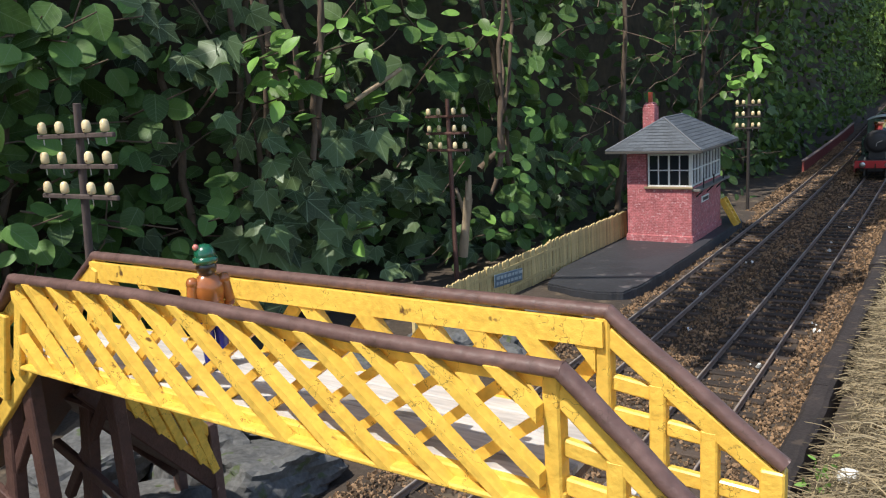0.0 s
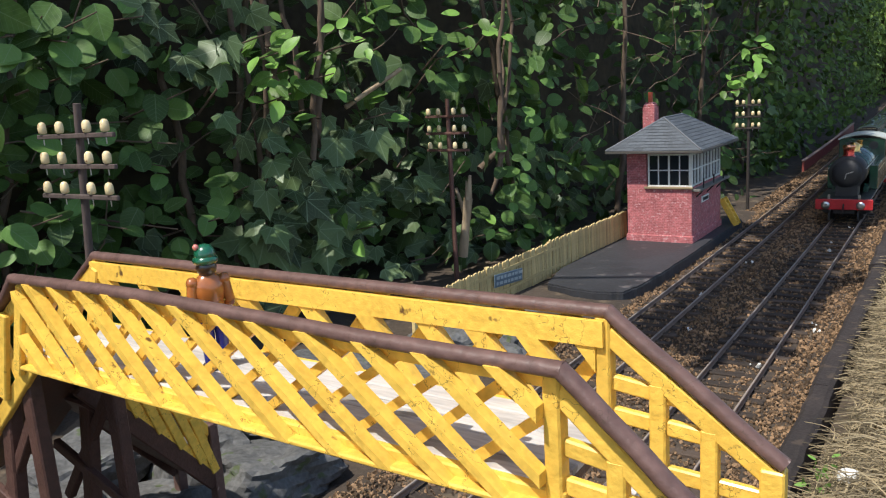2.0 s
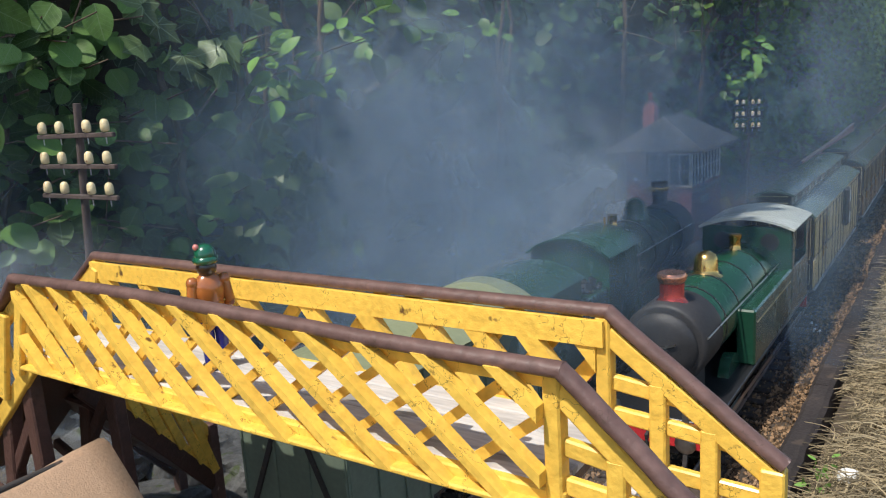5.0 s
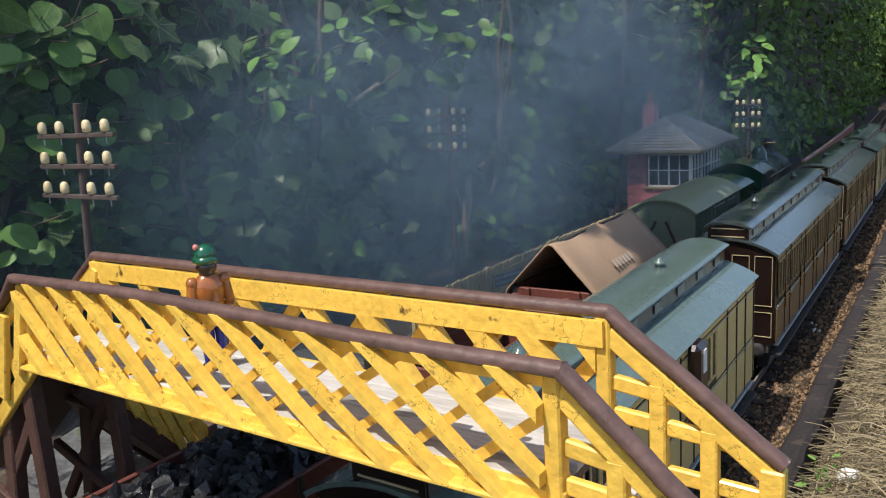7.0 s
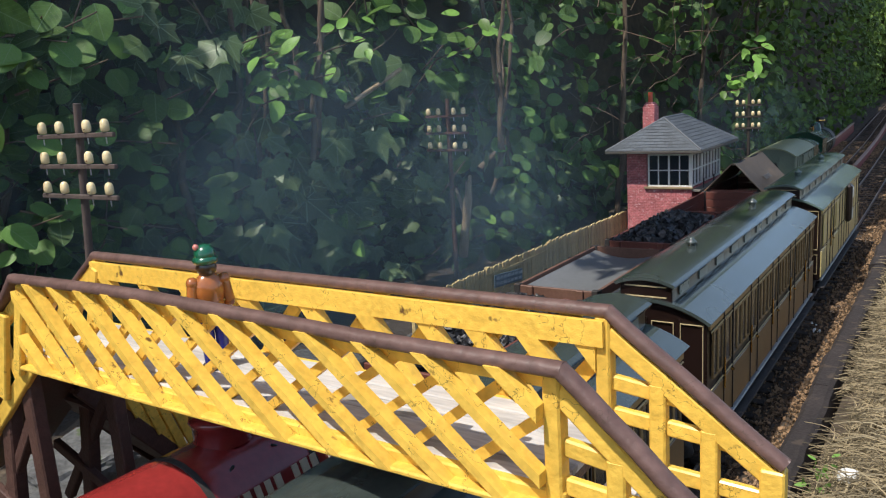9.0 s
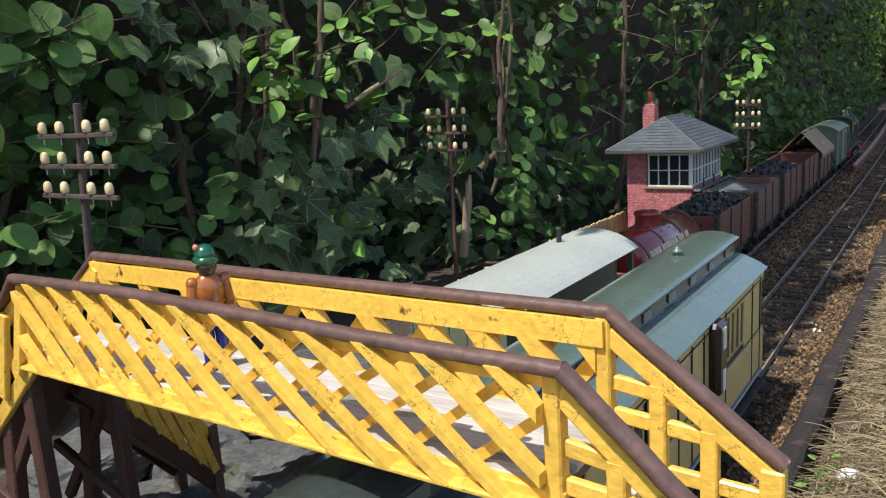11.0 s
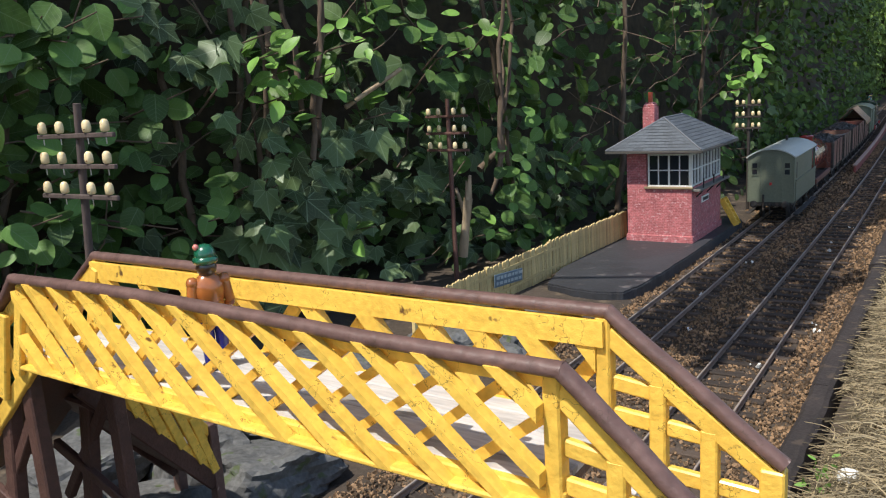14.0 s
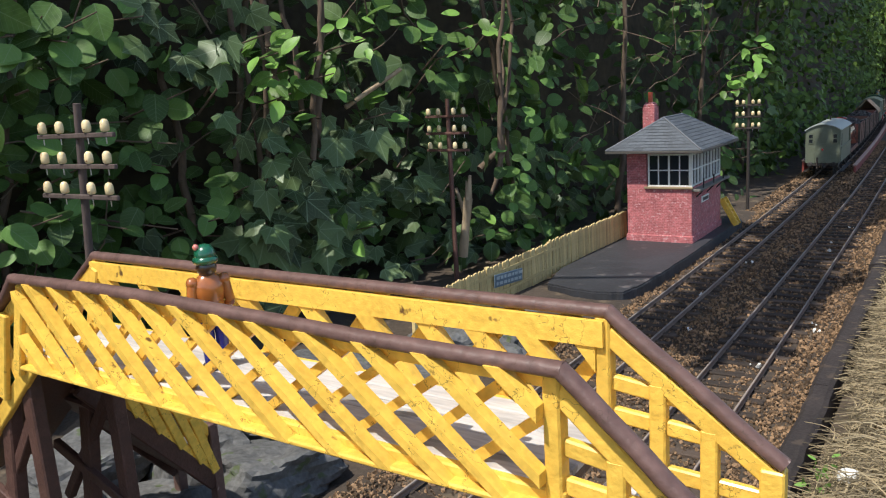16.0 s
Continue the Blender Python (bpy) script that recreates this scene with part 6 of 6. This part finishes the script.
    # long sprays of round leaves on the near shrub
    near_sprays = [(0.362, 0.341, 6), (0.386, 0.357, 7), (0.433, 0.362, 4), (0.401, 0.335, 5), (0.436, 0.320, 6), (0.474, 0.359, 4), (0.382, 0.313, 5), (0.521, 0.292, 3), (0.499, 0.215, 6), (0.576, 0.185, 6), (0.538, 0.156, 6),
                   (0.486, 0.153, 5), (0.439, 0.161, 5), (0.372, 0.186, 6), (0.509, 0.237, 4), (0.455, 0.263, 4), (0.41, 0.23, 3), (0.33, 0.27, 5), (0.34, 0.36, 6)]
    for y, z, n in near_sprays:
        end = Vector((face(y, z) + 0.06, y, z))
        base = end + Vector((-0.10, rng.uniform(-0.06, 0.06), rng.uniform(-0.04, 0.03)))
        stems.tube(base, end, 0.0014, 0.0007, 5)
        for k in range(n):
            p = base.lerp(end, 0.35 + 0.65 * k / n) + Vector((0, rng.uniform(-0.026, 0.026), rng.uniform(-0.020, 0.020)))
            put("round", p, rng.uniform(0.8, 1.05), 0.33, own=rng.random() < 0.5)
    # trailing ivy over the lower face
    for k in range(150):
        y, z = rng.uniform(0.60, 1.0), 0.03 + 0.24 * rng.random() ** 1.2
        if y > 0.79 and face(y, z) > -0.475:
            continue
        put("ivy", Vector((face(y, z) + rng.uniform(0.0, 0.035), y, z)), rng.uniform(0.75, 1.15), 0.32, own=k < 45)
    for y, z, n in ((0.503, 0.357, 4), (0.541, 0.320, 4), (0.590, 0.348, 4), (0.624, 0.217, 4), (0.581, 0.251, 3), (0.611, 0.134, 5), (0.649, 0.175, 5), (0.69, 0.14, 5)):
        for k in range(n):
            yy, zz = y + rng.uniform(-0.025, 0.025), z + rng.uniform(-0.022, 0.022)
            put("ivy", Vector((face(yy, zz) + rng.uniform(0.03, 0.055), yy, zz)), rng.uniform(0.8, 1.25), 0.35, own=k < 2)
    # broad soft leaves over the middle and about the signal box
    for y, z, n in ((0.861, 0.321, 7), (1.11, 0.314, 6), (1.041, 0.308, 6), (1.155, 0.209, 8), (1.187, 0.142, 9), (1.09, 0.118, 12), (1.006, 0.120, 12), (1.04, 0.20, 9), (1.074, 0.045, 12), (0.775, 0.364, 5), (1.0, 0.40, 3), (0.97, 0.07, 8), (0.93, 0.035, 7), (1.02, 0.16, 8)):
        for k in range(n):
            yy, zz = y + rng.gauss(0, 0.035), z + rng.gauss(0, 0.03)
            put("round", Vector((face(yy, zz) + rng.uniform(0.02, 0.06), yy, zz)), rng.uniform(0.7, 1.1), 0.4, own=k < 2)
    # woody stems in the depth of the hedge
    for y, x, z0, z1, r, lean in ((0.66, -0.62, 0.0, 0.55, 0.008, 0.05), (0.70, -0.60, 0.05, 0.6, 0.006, -0.10), (0.62, -0.64, 0.1, 0.6, 0.007, -0.06), (1.085, -0.445, 0.20, 0.6, 0.006, 0.01), (1.105, -0.45, 0.18, 0.6, 0.005, 0.03), (1.00, -0.405, 0.14, 0.6, 0.0052, 0.02), (1.03, -0.40, 0.13, 0.6, 0.0045, 0.05), (0.98, -0.41, 0.12, 0.36, 0.0040, 0.22), (0.69, -0.53, 0.25, 0.6, 0.0065, -0.10), (0.715, -0.52, 0.26, 0.6, 0.005, -0.18), (0.67, -0.54, 0.2, 0.6, 0.004, 0.08), (0.72, -0.50, 0.18, 0.6, 0.007, 0.12), (0.70, -0.495, 0.2, 0.6, 0.005, 0.22),
                                  (1.45, -0.40, 0.0, 0.7, 0.008, 0.05), (1.9, -0.38, 0.0, 0.8, 0.008, 0.1), (0.40, -0.68, 0.0, 0.5, 0.006, 0.1), (2.3, -0.36, 0.0, 0.9, 0.008, 0.15)):
        p = Vector((x, y, z0))
        sh = Shape()
        d = Vector((0.03, lean, 1)).normalized()
        r *= 0.8
        for k in range(12):
            q = p + d * (z1 - z0) / 12
            q.x += rng.uniform(-0.006, 0.006)
            q.y += rng.uniform(-0.010, 0.010)
            sh.tube(p, q, r * (1 - 0.045 * k) * rng.uniform(0.9, 1.12), r * (0.955 - 0.045 * k), 8)
            p = q
        part("stem", sh, BARK, hedge)
    part("broken_stem", Shape().tube((-0.446, 0.95, 0.03), (-0.437, 0.95, 0.085), 0.0075, 0.0062, 9).tube((-0.437, 0.95, 0.084), (-0.4303, 0.948, 0.118), 0.0062, 0.0068, 9).tube((-0.4303, 0.948, 0.118), (-0.4243, 0.947, 0.152), 0.0060, 0.0022, 7).tube((-0.432, 0.951, 0.112), (-0.4345, 0.952, 0.143), 0.0050, 0.0012, 7).tube((-0.437, 0.95, 0.09), (-0.455, 0.955, 0.132), 0.0040, 0.0022, 7), material("pale_broken_wood", (0.34, 0.26, 0.17), 0.85, fine=160, coarse=30, vary=0.45, stretch=(1, 1, 0.25), bump=0.9, bump_scale=120), hedge, "pale weathered broken stem")
    part("bare_branch", Shape().tube((-0.452, 1.02, 0.152), (-0.425, 1.09, 0.20), 0.006, 0.004, 8), BARK, hedge)
    part("bare_branch", Shape().tube((-0.490, 0.763, 0.261), (-0.455, 0.839, 0.305), 0.0035, 0.0028, 8), bpy.data.materials["pale_broken_wood"], hedge)
    # unseen boughs over the line, added above the view to cast shade
    roof_leaves = Shape()
    for i in range(15500):
        y = 0.28 + 4.6 * rng.random()
        x = on_line(y)[0] + rng.uniform(-0.255, -0.10 + 0.05 * noise.noise((y * 4, 0, 6)))
        if i >= 9800:
            # more of them above the hedge itself, added to darken its leaves
            y = rng.uniform(0.0, 0.32) if i < 10175 else (rng.uniform(0.64, 1.02) if i < 10700 else rng.uniform(1.55, 4.9))
            x = hedge_x(y) - rng.uniform(0.02, 0.24)
        z = 0.86 + 0.10 * y + rng.uniform(-0.05, 0.10)
        if noise.noise((x * 9, y * 5, 12)) < -0.30 - 0.15 * smoothstep(0.5, 1.2, y):
            continue
        lf = kinds["far"][i % 2]
        m = leaf_pose(rng, Vector((x, y, z))) @ Matrix.Scale(rng.uniform(0.85, 1.4), 4)
        roof_leaves.add([m @ Vector(q) for q in lf.v], lf.f, 0, True)
        roof_leaves.leaf += lf.leaf
    tagged(part("overhanging_foliage", roof_leaves, LEAF_FAR, hedge), "unseen leafy boughs added over the line to shade it", kind="stuff")
    for y in (0.4, 0.9, 1.5, 2.2, 3.0, 4.0):
        a, b = Vector((hedge_x(y) - 0.15, y, 0.7)), Vector((on_line(y)[0] - 0.16, y + 0.15, 0.90 + 0.1 * y))
        part("bough", Shape().tube(a, a.lerp(b, 0.5) + Vector((0, 0, 0.04)), 0.009, 0.006, 8).tube(a.lerp(b, 0.5) + Vector((0, 0, 0.04)), b, 0.006, 0.003, 8), BARK, hedge)
    for i in range(150):
        y = 0.25 + 2.3 * rng.random()
        z = rng.uniform(0.02, 0.5)
        p = Vector((face(y, z) - rng.uniform(0.01, 0.09), y, z))
        d = Vector((rng.uniform(-0.2, 0.5), rng.uniform(-1, 1), rng.uniform(-0.2, 1))).normalized()
        for k in range(3):
            q = p + d * rng.uniform(0.02, 0.05)
            stems.tube(p, q, 0.0012 - 0.0002 * k, 0.001 - 0.0002 * k, 5)
            p = q
            d = (d + Vector((rng.uniform(-0.4, 0.4), rng.uniform(-0.4, 0.4), rng.uniform(-0.4, 0.4)))).normalized()
    tagged(part("twig_tangle", stems, BARK, hedge), "thin woody twigs among the leaves", kind="stuff")
    for k, sh in heaps.items():
        tagged(part("foliage", sh, joined_mat[k], hedge), {"round": "rounded mid-green leaves", "ivy": "dark lobed ivy leaves", "light": "fresh light-green leaves, coloured brighter as if sunlit", "small": "small dark green leaves", "far": "distant mixed green leaves"}[k], kind="stuff")
    # dark sheet added behind the leaves; its colour stands in for deep shade
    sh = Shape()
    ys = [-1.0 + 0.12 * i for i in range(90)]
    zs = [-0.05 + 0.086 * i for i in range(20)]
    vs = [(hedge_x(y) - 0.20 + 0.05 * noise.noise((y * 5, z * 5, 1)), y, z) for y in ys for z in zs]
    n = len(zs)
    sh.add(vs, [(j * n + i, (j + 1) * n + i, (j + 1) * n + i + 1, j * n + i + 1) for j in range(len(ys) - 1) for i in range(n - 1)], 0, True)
    backing_sheet = part("hedge_heart", sh, material("hedge_shade_brown", (0.052, 0.040, 0.024), 0.95, fine=60, coarse=12, vary=0.6, bump=0.9, bump_scale=40), hedge, "dark backing sheet standing in for the shade deep in the hedge")
    # the end of the view, where the hedge bends across the line
    sh = Shape()
    # plain block added behind the far leaves, coloured dark like the hedge's shade
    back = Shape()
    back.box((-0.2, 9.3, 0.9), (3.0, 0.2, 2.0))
    for i in range(2500):
        p = Vector((rng.uniform(-1.2, 0.6), 9.0 + rng.uniform(-0.2, 0.1), rng.uniform(0, 1.8)))
        s = kinds["far"][0]
        m = leaf_pose(rng, p) @ Matrix.Scale(1.8, 4)
        sh.add([m @ Vector(v) for v in s.v], s.f, 0, True)
        sh.leaf += s.leaf
    far = thing("far_hedge", "distant sunlit hedge closing the end of the line", "hedge")
    tagged(part("foliage", sh, LEAF_FAR, far), kind="stuff")
    part("hedge_heart", back, bpy.data.materials["hedge_shade_brown"], far)


# ---------------- smoke ----------------
def smoke_material(name, density, tone):
    m = bpy.data.materials.new(name)
    m.use_nodes = True
    nt = m.node_tree
    n, ln = nt.nodes, nt.links
    n.remove(n["Principled BSDF"])
    tc = n.new("ShaderNodeTexCoord")
    info = n.new("ShaderNodeObjectInfo")
    gr = n.new("ShaderNodeTexGradient")
    gr.gradient_type = 'SPHERICAL'
    ln.new(tc.outputs["Object"], gr.inputs[0])
    off = n.new("ShaderNodeVectorMath")
    off.operation = 'ADD'
    ln.new(tc.outputs["Object"], off.inputs[0])
    sc = n.new("ShaderNodeVectorMath")
    sc.operation = 'SCALE'
    sc.inputs[0].default_value = (37, 19, 53)
    ln.new(info.outputs["Random"], sc.inputs["Scale"])
    ln.new(sc.outputs[0], off.inputs[1])
    ns = n.new("ShaderNodeTexNoise")
    ns.inputs["Scale"].default_value = 1.7
    ns.inputs["Detail"].default_value = 4.0
    ns.inputs["Distortion"].default_value = 0.6
    ln.new(off.outputs[0], ns.inputs["Vector"])
    mr = n.new("ShaderNodeMapRange")
    mr.inputs[1].default_value, mr.inputs[2].default_value = 0.28, 0.72
    ln.new(ns.outputs[0], mr.inputs[0])
    soft = n.new("ShaderNodeMapRange")
    soft.interpolation_type = 'SMOOTHSTEP'
    soft.inputs[1].default_value, soft.inputs[2].default_value = 0.0, 0.75
    ln.new(gr.outputs["Fac"], soft.inputs[0])
    a = n.new("ShaderNodeMath")
    a.operation = 'MULTIPLY'
    ln.new(mr.outputs[0], a.inputs[0])
    ln.new(soft.outputs[0], a.inputs[1])
    b = n.new("ShaderNodeMath")
    b.operation = 'MULTIPLY'
    b.inputs[1].default_value = density
    ln.new(a.outputs[0], b.inputs[0])
    df = n.new("ShaderNodeBsdfDiffuse")
    df.inputs[0].default_value = (*tone, 1)
    tl = n.new("ShaderNodeBsdfTranslucent")
    tl.inputs[0].default_value = (*tone, 1)
    body = n.new("ShaderNodeMixShader")
    ln.new(df.outputs[0], body.inputs[1])
    ln.new(tl.outputs[0], body.inputs[2])
    tr = n.new("ShaderNodeBsdfTransparent")
    mx = n.new("ShaderNodeMixShader")
    ln.new(b.outputs[0], mx.inputs[0])
    ln.new(tr.outputs[0], mx.inputs[1])
    ln.new(body.outputs[0], mx.inputs[2])
    ln.new(mx.outputs[0], n["Material Output"].inputs[0])
    return m


SMOKE = {"thick": smoke_material("thick_smoke", 0.58, (0.49, 0.59, 0.70)), "mid": smoke_material("drifting_smoke", 0.31, (0.23, 0.33, 0.45)), "thin": smoke_material("thin_smoke", 0.15, (0.19, 0.29, 0.38))}


def puff_mesh(name, mat):
    """A shallow billow of smoke, a curved sheet of unit radius."""
    sh = Shape()
    rings, n = 8, 28
    vs = [(0, 0, 0.22)]
    for r in range(1, rings + 1):
        q = r / rings
        for i in range(n):
            t = 2 * math.pi * i / n
            vs.append((q * math.cos(t), q * math.sin(t), 0.22 * (1 - q * q) + 0.06 * q * noise.noise((2 * math.cos(t) * q, 2 * math.sin(t) * q, 4))))
    fs = [(0, 1 + i, 1 + (i + 1) % n) for i in range(n)]
    for r in range(rings - 1):
        for i in range(n):
            a, b = 1 + r * n + i, 1 + r * n + (i + 1) % n
            fs.append((a, a + n, b + n, b))
    sh.add(vs, fs, 0, True)
    return sh.mesh(name, mat)


# when it comes, where it hangs, how large, how thick, how it drifts per second, when it leaves
PUFFS = [
    (2.02, (-0.135, 0.140, 0.06), 0.16, "thick", (-0.005, 0.0, 0.005), 3.9),
    (2.12, (-0.31, 0.30, 0.09), 0.19, "thick", (-0.01, 0.02, 0.02), 3.1),
    (2.15, (-0.38, 0.56, 0.10), 0.22, "thick", (-0.01, 0.05, 0.02), 4.5),
    (2.22, (-0.36, 0.74, 0.12), 0.20, "thick", (0.00, 0.05, 0.02), 4.6),
    (2.4, (-0.38, 0.46, 0.12), 0.16, "thin", (-0.01, 0.02, 0.02), 5.0),
    (2.35, (-0.44, 0.30, 0.27), 0.12, "mid", (-0.03, 0.0, 0.03), 3.1),
    (2.5, (-0.34, 0.90, 0.16), 0.24, "mid", (0.00, 0.06, 0.02), 7.2),
    (2.45, (-0.18, 0.78, 0.04), 0.20, "thick", (0.01, 0.03, 0.01), 4.7),
    (2.55, (-0.09, 0.86, 0.05), 0.17, "thick", (0.01, 0.02, 0.01), 4.9),
    (2.7, (-0.26, 1.10, 0.18), 0.30, "mid", (0.00, 0.05, 0.02), 7.6),
    (2.95, (-0.02, 0.72, 0.07), 0.22, "mid", (0.00, 0.02, 0.01), 5.0),
    (2.9, (0.02, 0.95, 0.06), 0.17, "thick", (0.00, -0.01, 0.01), 3.55),
    (3.0, (-0.33, 0.66, 0.10), 0.20, "thick", (0.00, 0.03, 0.01), 4.6),
    (3.1, (-0.08, 1.06, 0.16), 0.30, "mid", (0.00, 0.04, 0.02), 5.4),
    (3.5, (0.02, 0.80, 0.12), 0.26, "thin", (0.00, 0.03, 0.01), 5.3),
    (2.05, (-0.06, 0.185, 0.05), 0.13, "thick", (-0.015, 0.0, 0.0), 4.3),
    (3.3, (-0.38, 0.62, 0.16), 0.30, "mid", (0.00, 0.02, 0.01), 6.8),
    (3.9, (-0.44, 0.76, 0.20), 0.36, "mid", (-0.005, 0.02, 0.01), 7.8),
    (4.0, (-0.40, 0.52, 0.10), 0.22, "thin", (-0.005, 0.02, 0.01), 8.2),
    (3.3, (-0.10, 0.44, 0.09), 0.17, "mid", (-0.01, 0.02, 0.0), 5.0),
    (3.5, (-0.22, 0.49, 0.09), 0.18, "mid", (-0.01, 0.02, 0.0), 5.2),
    (4.8, (-0.44, 0.40, 0.20), 0.30, "thin", (0.0, 0.01, 0.0), 8.6),
    (4.4, (-0.36, 1.00, 0.24), 0.34, "mid", (0.0, 0.015, 0.01), 6.6),
    (4.8, (-0.27, 1.16, 0.22), 0.28, "mid", (0.0, 0.02, 0.01), 6.6),
    (5.2, (-0.38, 0.66, 0.12), 0.34, "thin", (0.0, 0.015, 0.0), 9.4),
    (5.5, (-0.42, 0.92, 0.16), 0.32, "thin", (0.0, 0.02, 0.0), 9.4),
    (6.0, (-0.40, 0.56, 0.08), 0.30, "thin", (0.0, 0.02, 0.0), 10.0),
    (6.2, (-0.44, 0.82, 0.10), 0.26, "thin", (0.0, 0.02, 0.0), 10.0),
    (6.4, (-0.26, 1.5, 0.12), 0.20, "thin", (0.0, 0.12, 0.01), 9.8),
]


def build_smoke():
    rng = random.Random(55)
    meshes = {k: puff_mesh("billow", m) for k, m in SMOKE.items()}
    out = []
    for t0, p, r, kind, drift, t1 in PUFFS:
        ob = thing("smoke_cloud", {"thick": "thick billow of grey-blue steam and smoke", "mid": "drifting cloud of blue-grey smoke", "thin": "thin veil of blue-grey smoke"}[kind], "smoke", group="smoke of the locomotives")
        # three curved sheets of smoke, one behind another, drift as one
        for dx, dy, dz, k in ((0, 0, 0, 1.0), (rng.uniform(0.25, 0.5), rng.uniform(-0.4, 0.4), 0.22, 0.68), (-rng.uniform(0.25, 0.5), rng.uniform(-0.4, 0.4), -0.22, 0.72)):
            bl = part("billow", meshes[kind], None, ob, at=pose(dx * r, dy * r, dz * r, rng.uniform(-18, 18), rng.uniform(-18, 18), rng.uniform(0, 360)) @ Matrix.Scale(r * k, 4))
        p, d = Vector(p), Vector(drift)
        turn = look(p, EYE) @ pose(0, 0, 0, 180 + rng.uniform(-14, 14), rng.uniform(-14, 14), rng.uniform(0, 360))
        turn.translation = (0, 0, 0)
        start = Vector((-0.55 - r, -0.75 - r, 0.06))
        end = p + d * (t1 - t0)
        gone = Vector((-1.1 - r, end.y + 0.3, end.z + 0.28))
        rows = [(0.0, start), (max(0.1, t0 - 0.5), start.lerp(p, 0.1)), (t0 + 0.45, p), (t1, end), (t1 + 2.4, gone), (16.0, gone + Vector((-0.4, 0.1, 0.2)))]
        out.append((ob, [(t, Matrix.Translation(q) @ turn @ Matrix.Rotation(radians(3) * k, 4, 'Z')) for k, (t, q) in enumerate(rows)]))
    return out


# ---------------- the place ----------------
build_ground()
build_track(0.0, "single line of rusty rails on closely set sleepers")
build_track(LEFT_TRACK, "second line of rails beside the slate platform")
build_platform()
build_bank()
build_rocks()
build_girders()
build_signal_box()
build_fence()
build_pole(-0.4275, 0.34, -0.03, 0.2825, 7.0, -7.0, POLEWOOD, "dark timber telegraph pole with three arms of cream insulators", 0.101)
build_pole(-0.4345, 0.912, -0.01, 0.2629, 0.3, 0.0, POLEBROWN, "red-brown telegraph pole with three arms of cream insulators", 0.070)
build_pole(-0.208, 1.70, -0.02, 0.231, 0.0, 0.0, POLEDARK, "dark telegraph pole half hidden by leaves", 0.052)
build_bridge()
build_figure()
build_hedge()

# ---------------- trains: (vehicle, its middle along the line when the clip is 8 s old) ----------------
UP_TRAIN = [(passenger_loco(), -0.395), (coach(0.405, True, True), 0.0755), (coach(0.409, False), 0.5665), (coach(0.407, False), 1.0275), (coach(0.372, True, True), 1.470)]
GOODS_TRAIN = [(goods_loco(), 1.758)]


def tender():
    v = thing("tender", "dark green locomotive tender with an arched lid", "tender")
    part("body", Shape().box((0, 0, 0.078), (0.076, 0.084, 0.080), 0.002), GREEN, v)
    arc_roof(v, "lid", 0.040, 0.080, 0.117, 0.012, GREEN)
    underframe(v, 0.042)
    for s in (-1, 1):
        buffers(v, s * 0.042, s)
    return v


GOODS_TRAIN += [(tender(), 1.458),
                (van(0.205, KHAKIROOF, VANGREEN, "grey-green covered goods van with an arched khaki roof"), 1.306),
                (open_wagon(RUST, "tarp", "red-brown open wagon under a ridged brown canvas sheet", 0.185), 1.004),
                (open_wagon(RUST, "", "empty red-brown open wagon", 0.185), 0.796),
                (open_wagon(RUST, "coal", "red-brown open wagon heaped with coal", 0.190), 0.588),
                (open_wagon(TAN, "sheet", "red-brown open wagon lined with a grey sheet", 0.180), 0.371),
                (open_wagon(RUST, "coal", "red-brown open wagon loaded with coal", 0.191), 0.156),
                (tank_wagon(), -0.086),
                (van(0.242, PALEROOF, OLIVE, "olive green brake van with an arched pale roof", True), -0.361)]
CLOUDS = build_smoke()
build_ballast()

UP_WAY = [(0, 2.685), (0.5, 2.528), (1.5, 2.206), (2, 2.040), (2.5, 1.878), (3, 1.722), (3.5, 1.547), (4, 1.366), (4.2, 1.292), (6.3, 0.572), (7, 0.331), (8, 0), (9, -0.343), (9.2, -0.411), (11.3, -1.116), (12, -1.352), (16, -2.70)]
GOODS_WAY = [(0, -2.26), (2.5, -1.61), (3.5, -1.35), (4, -1.22), (4.2, -1.167), (6.3, -0.556), (7, -0.324), (8, 0), (9, 0.312), (9.2, 0.372), (11.3, 1.010), (12, 1.243), (12.5, 1.416), (13, 1.604), (13.5, 1.796), (14, 1.992), (14.5, 2.18), (15, 2.364), (15.5, 2.528), (16, 2.664)]


def way_at(way, t):
    return float(np.interp(t, [w[0] for w in way], [w[1] for w in way]))


def motions():
    times = [0.25 * k for k in range(65)]
    for train, way, off in ((UP_TRAIN, UP_WAY, 0.0), (GOODS_TRAIN, GOODS_WAY, LEFT_TRACK)):
        for v, mid in train:
            rows = []
            for t in times:
                x, y, th = on_line(mid + way_at(way, t), off)
                rows.append((t, pose(x, y, 0, 0, 0, math.degrees(th))))
            walk(v, rows)
    # wheels turn with the way that their train has run
    for train, way in ((UP_TRAIN, UP_WAY), (GOODS_TRAIN, GOODS_WAY)):
        for v, mid in train:
            for w in [c for c in v.children if c.name.startswith("wheelset")]:
                r, place = w["radius"], w.location.copy()
                rows = []
                for k in range(481):
                    t = k / 30
                    rows.append((t, pose(place.x, place.y, place.z, -math.degrees(way_at(way, t) / r))))
                walk(w, rows)
    for puff, rows in CLOUDS:
        walk(puff, rows)


motions()
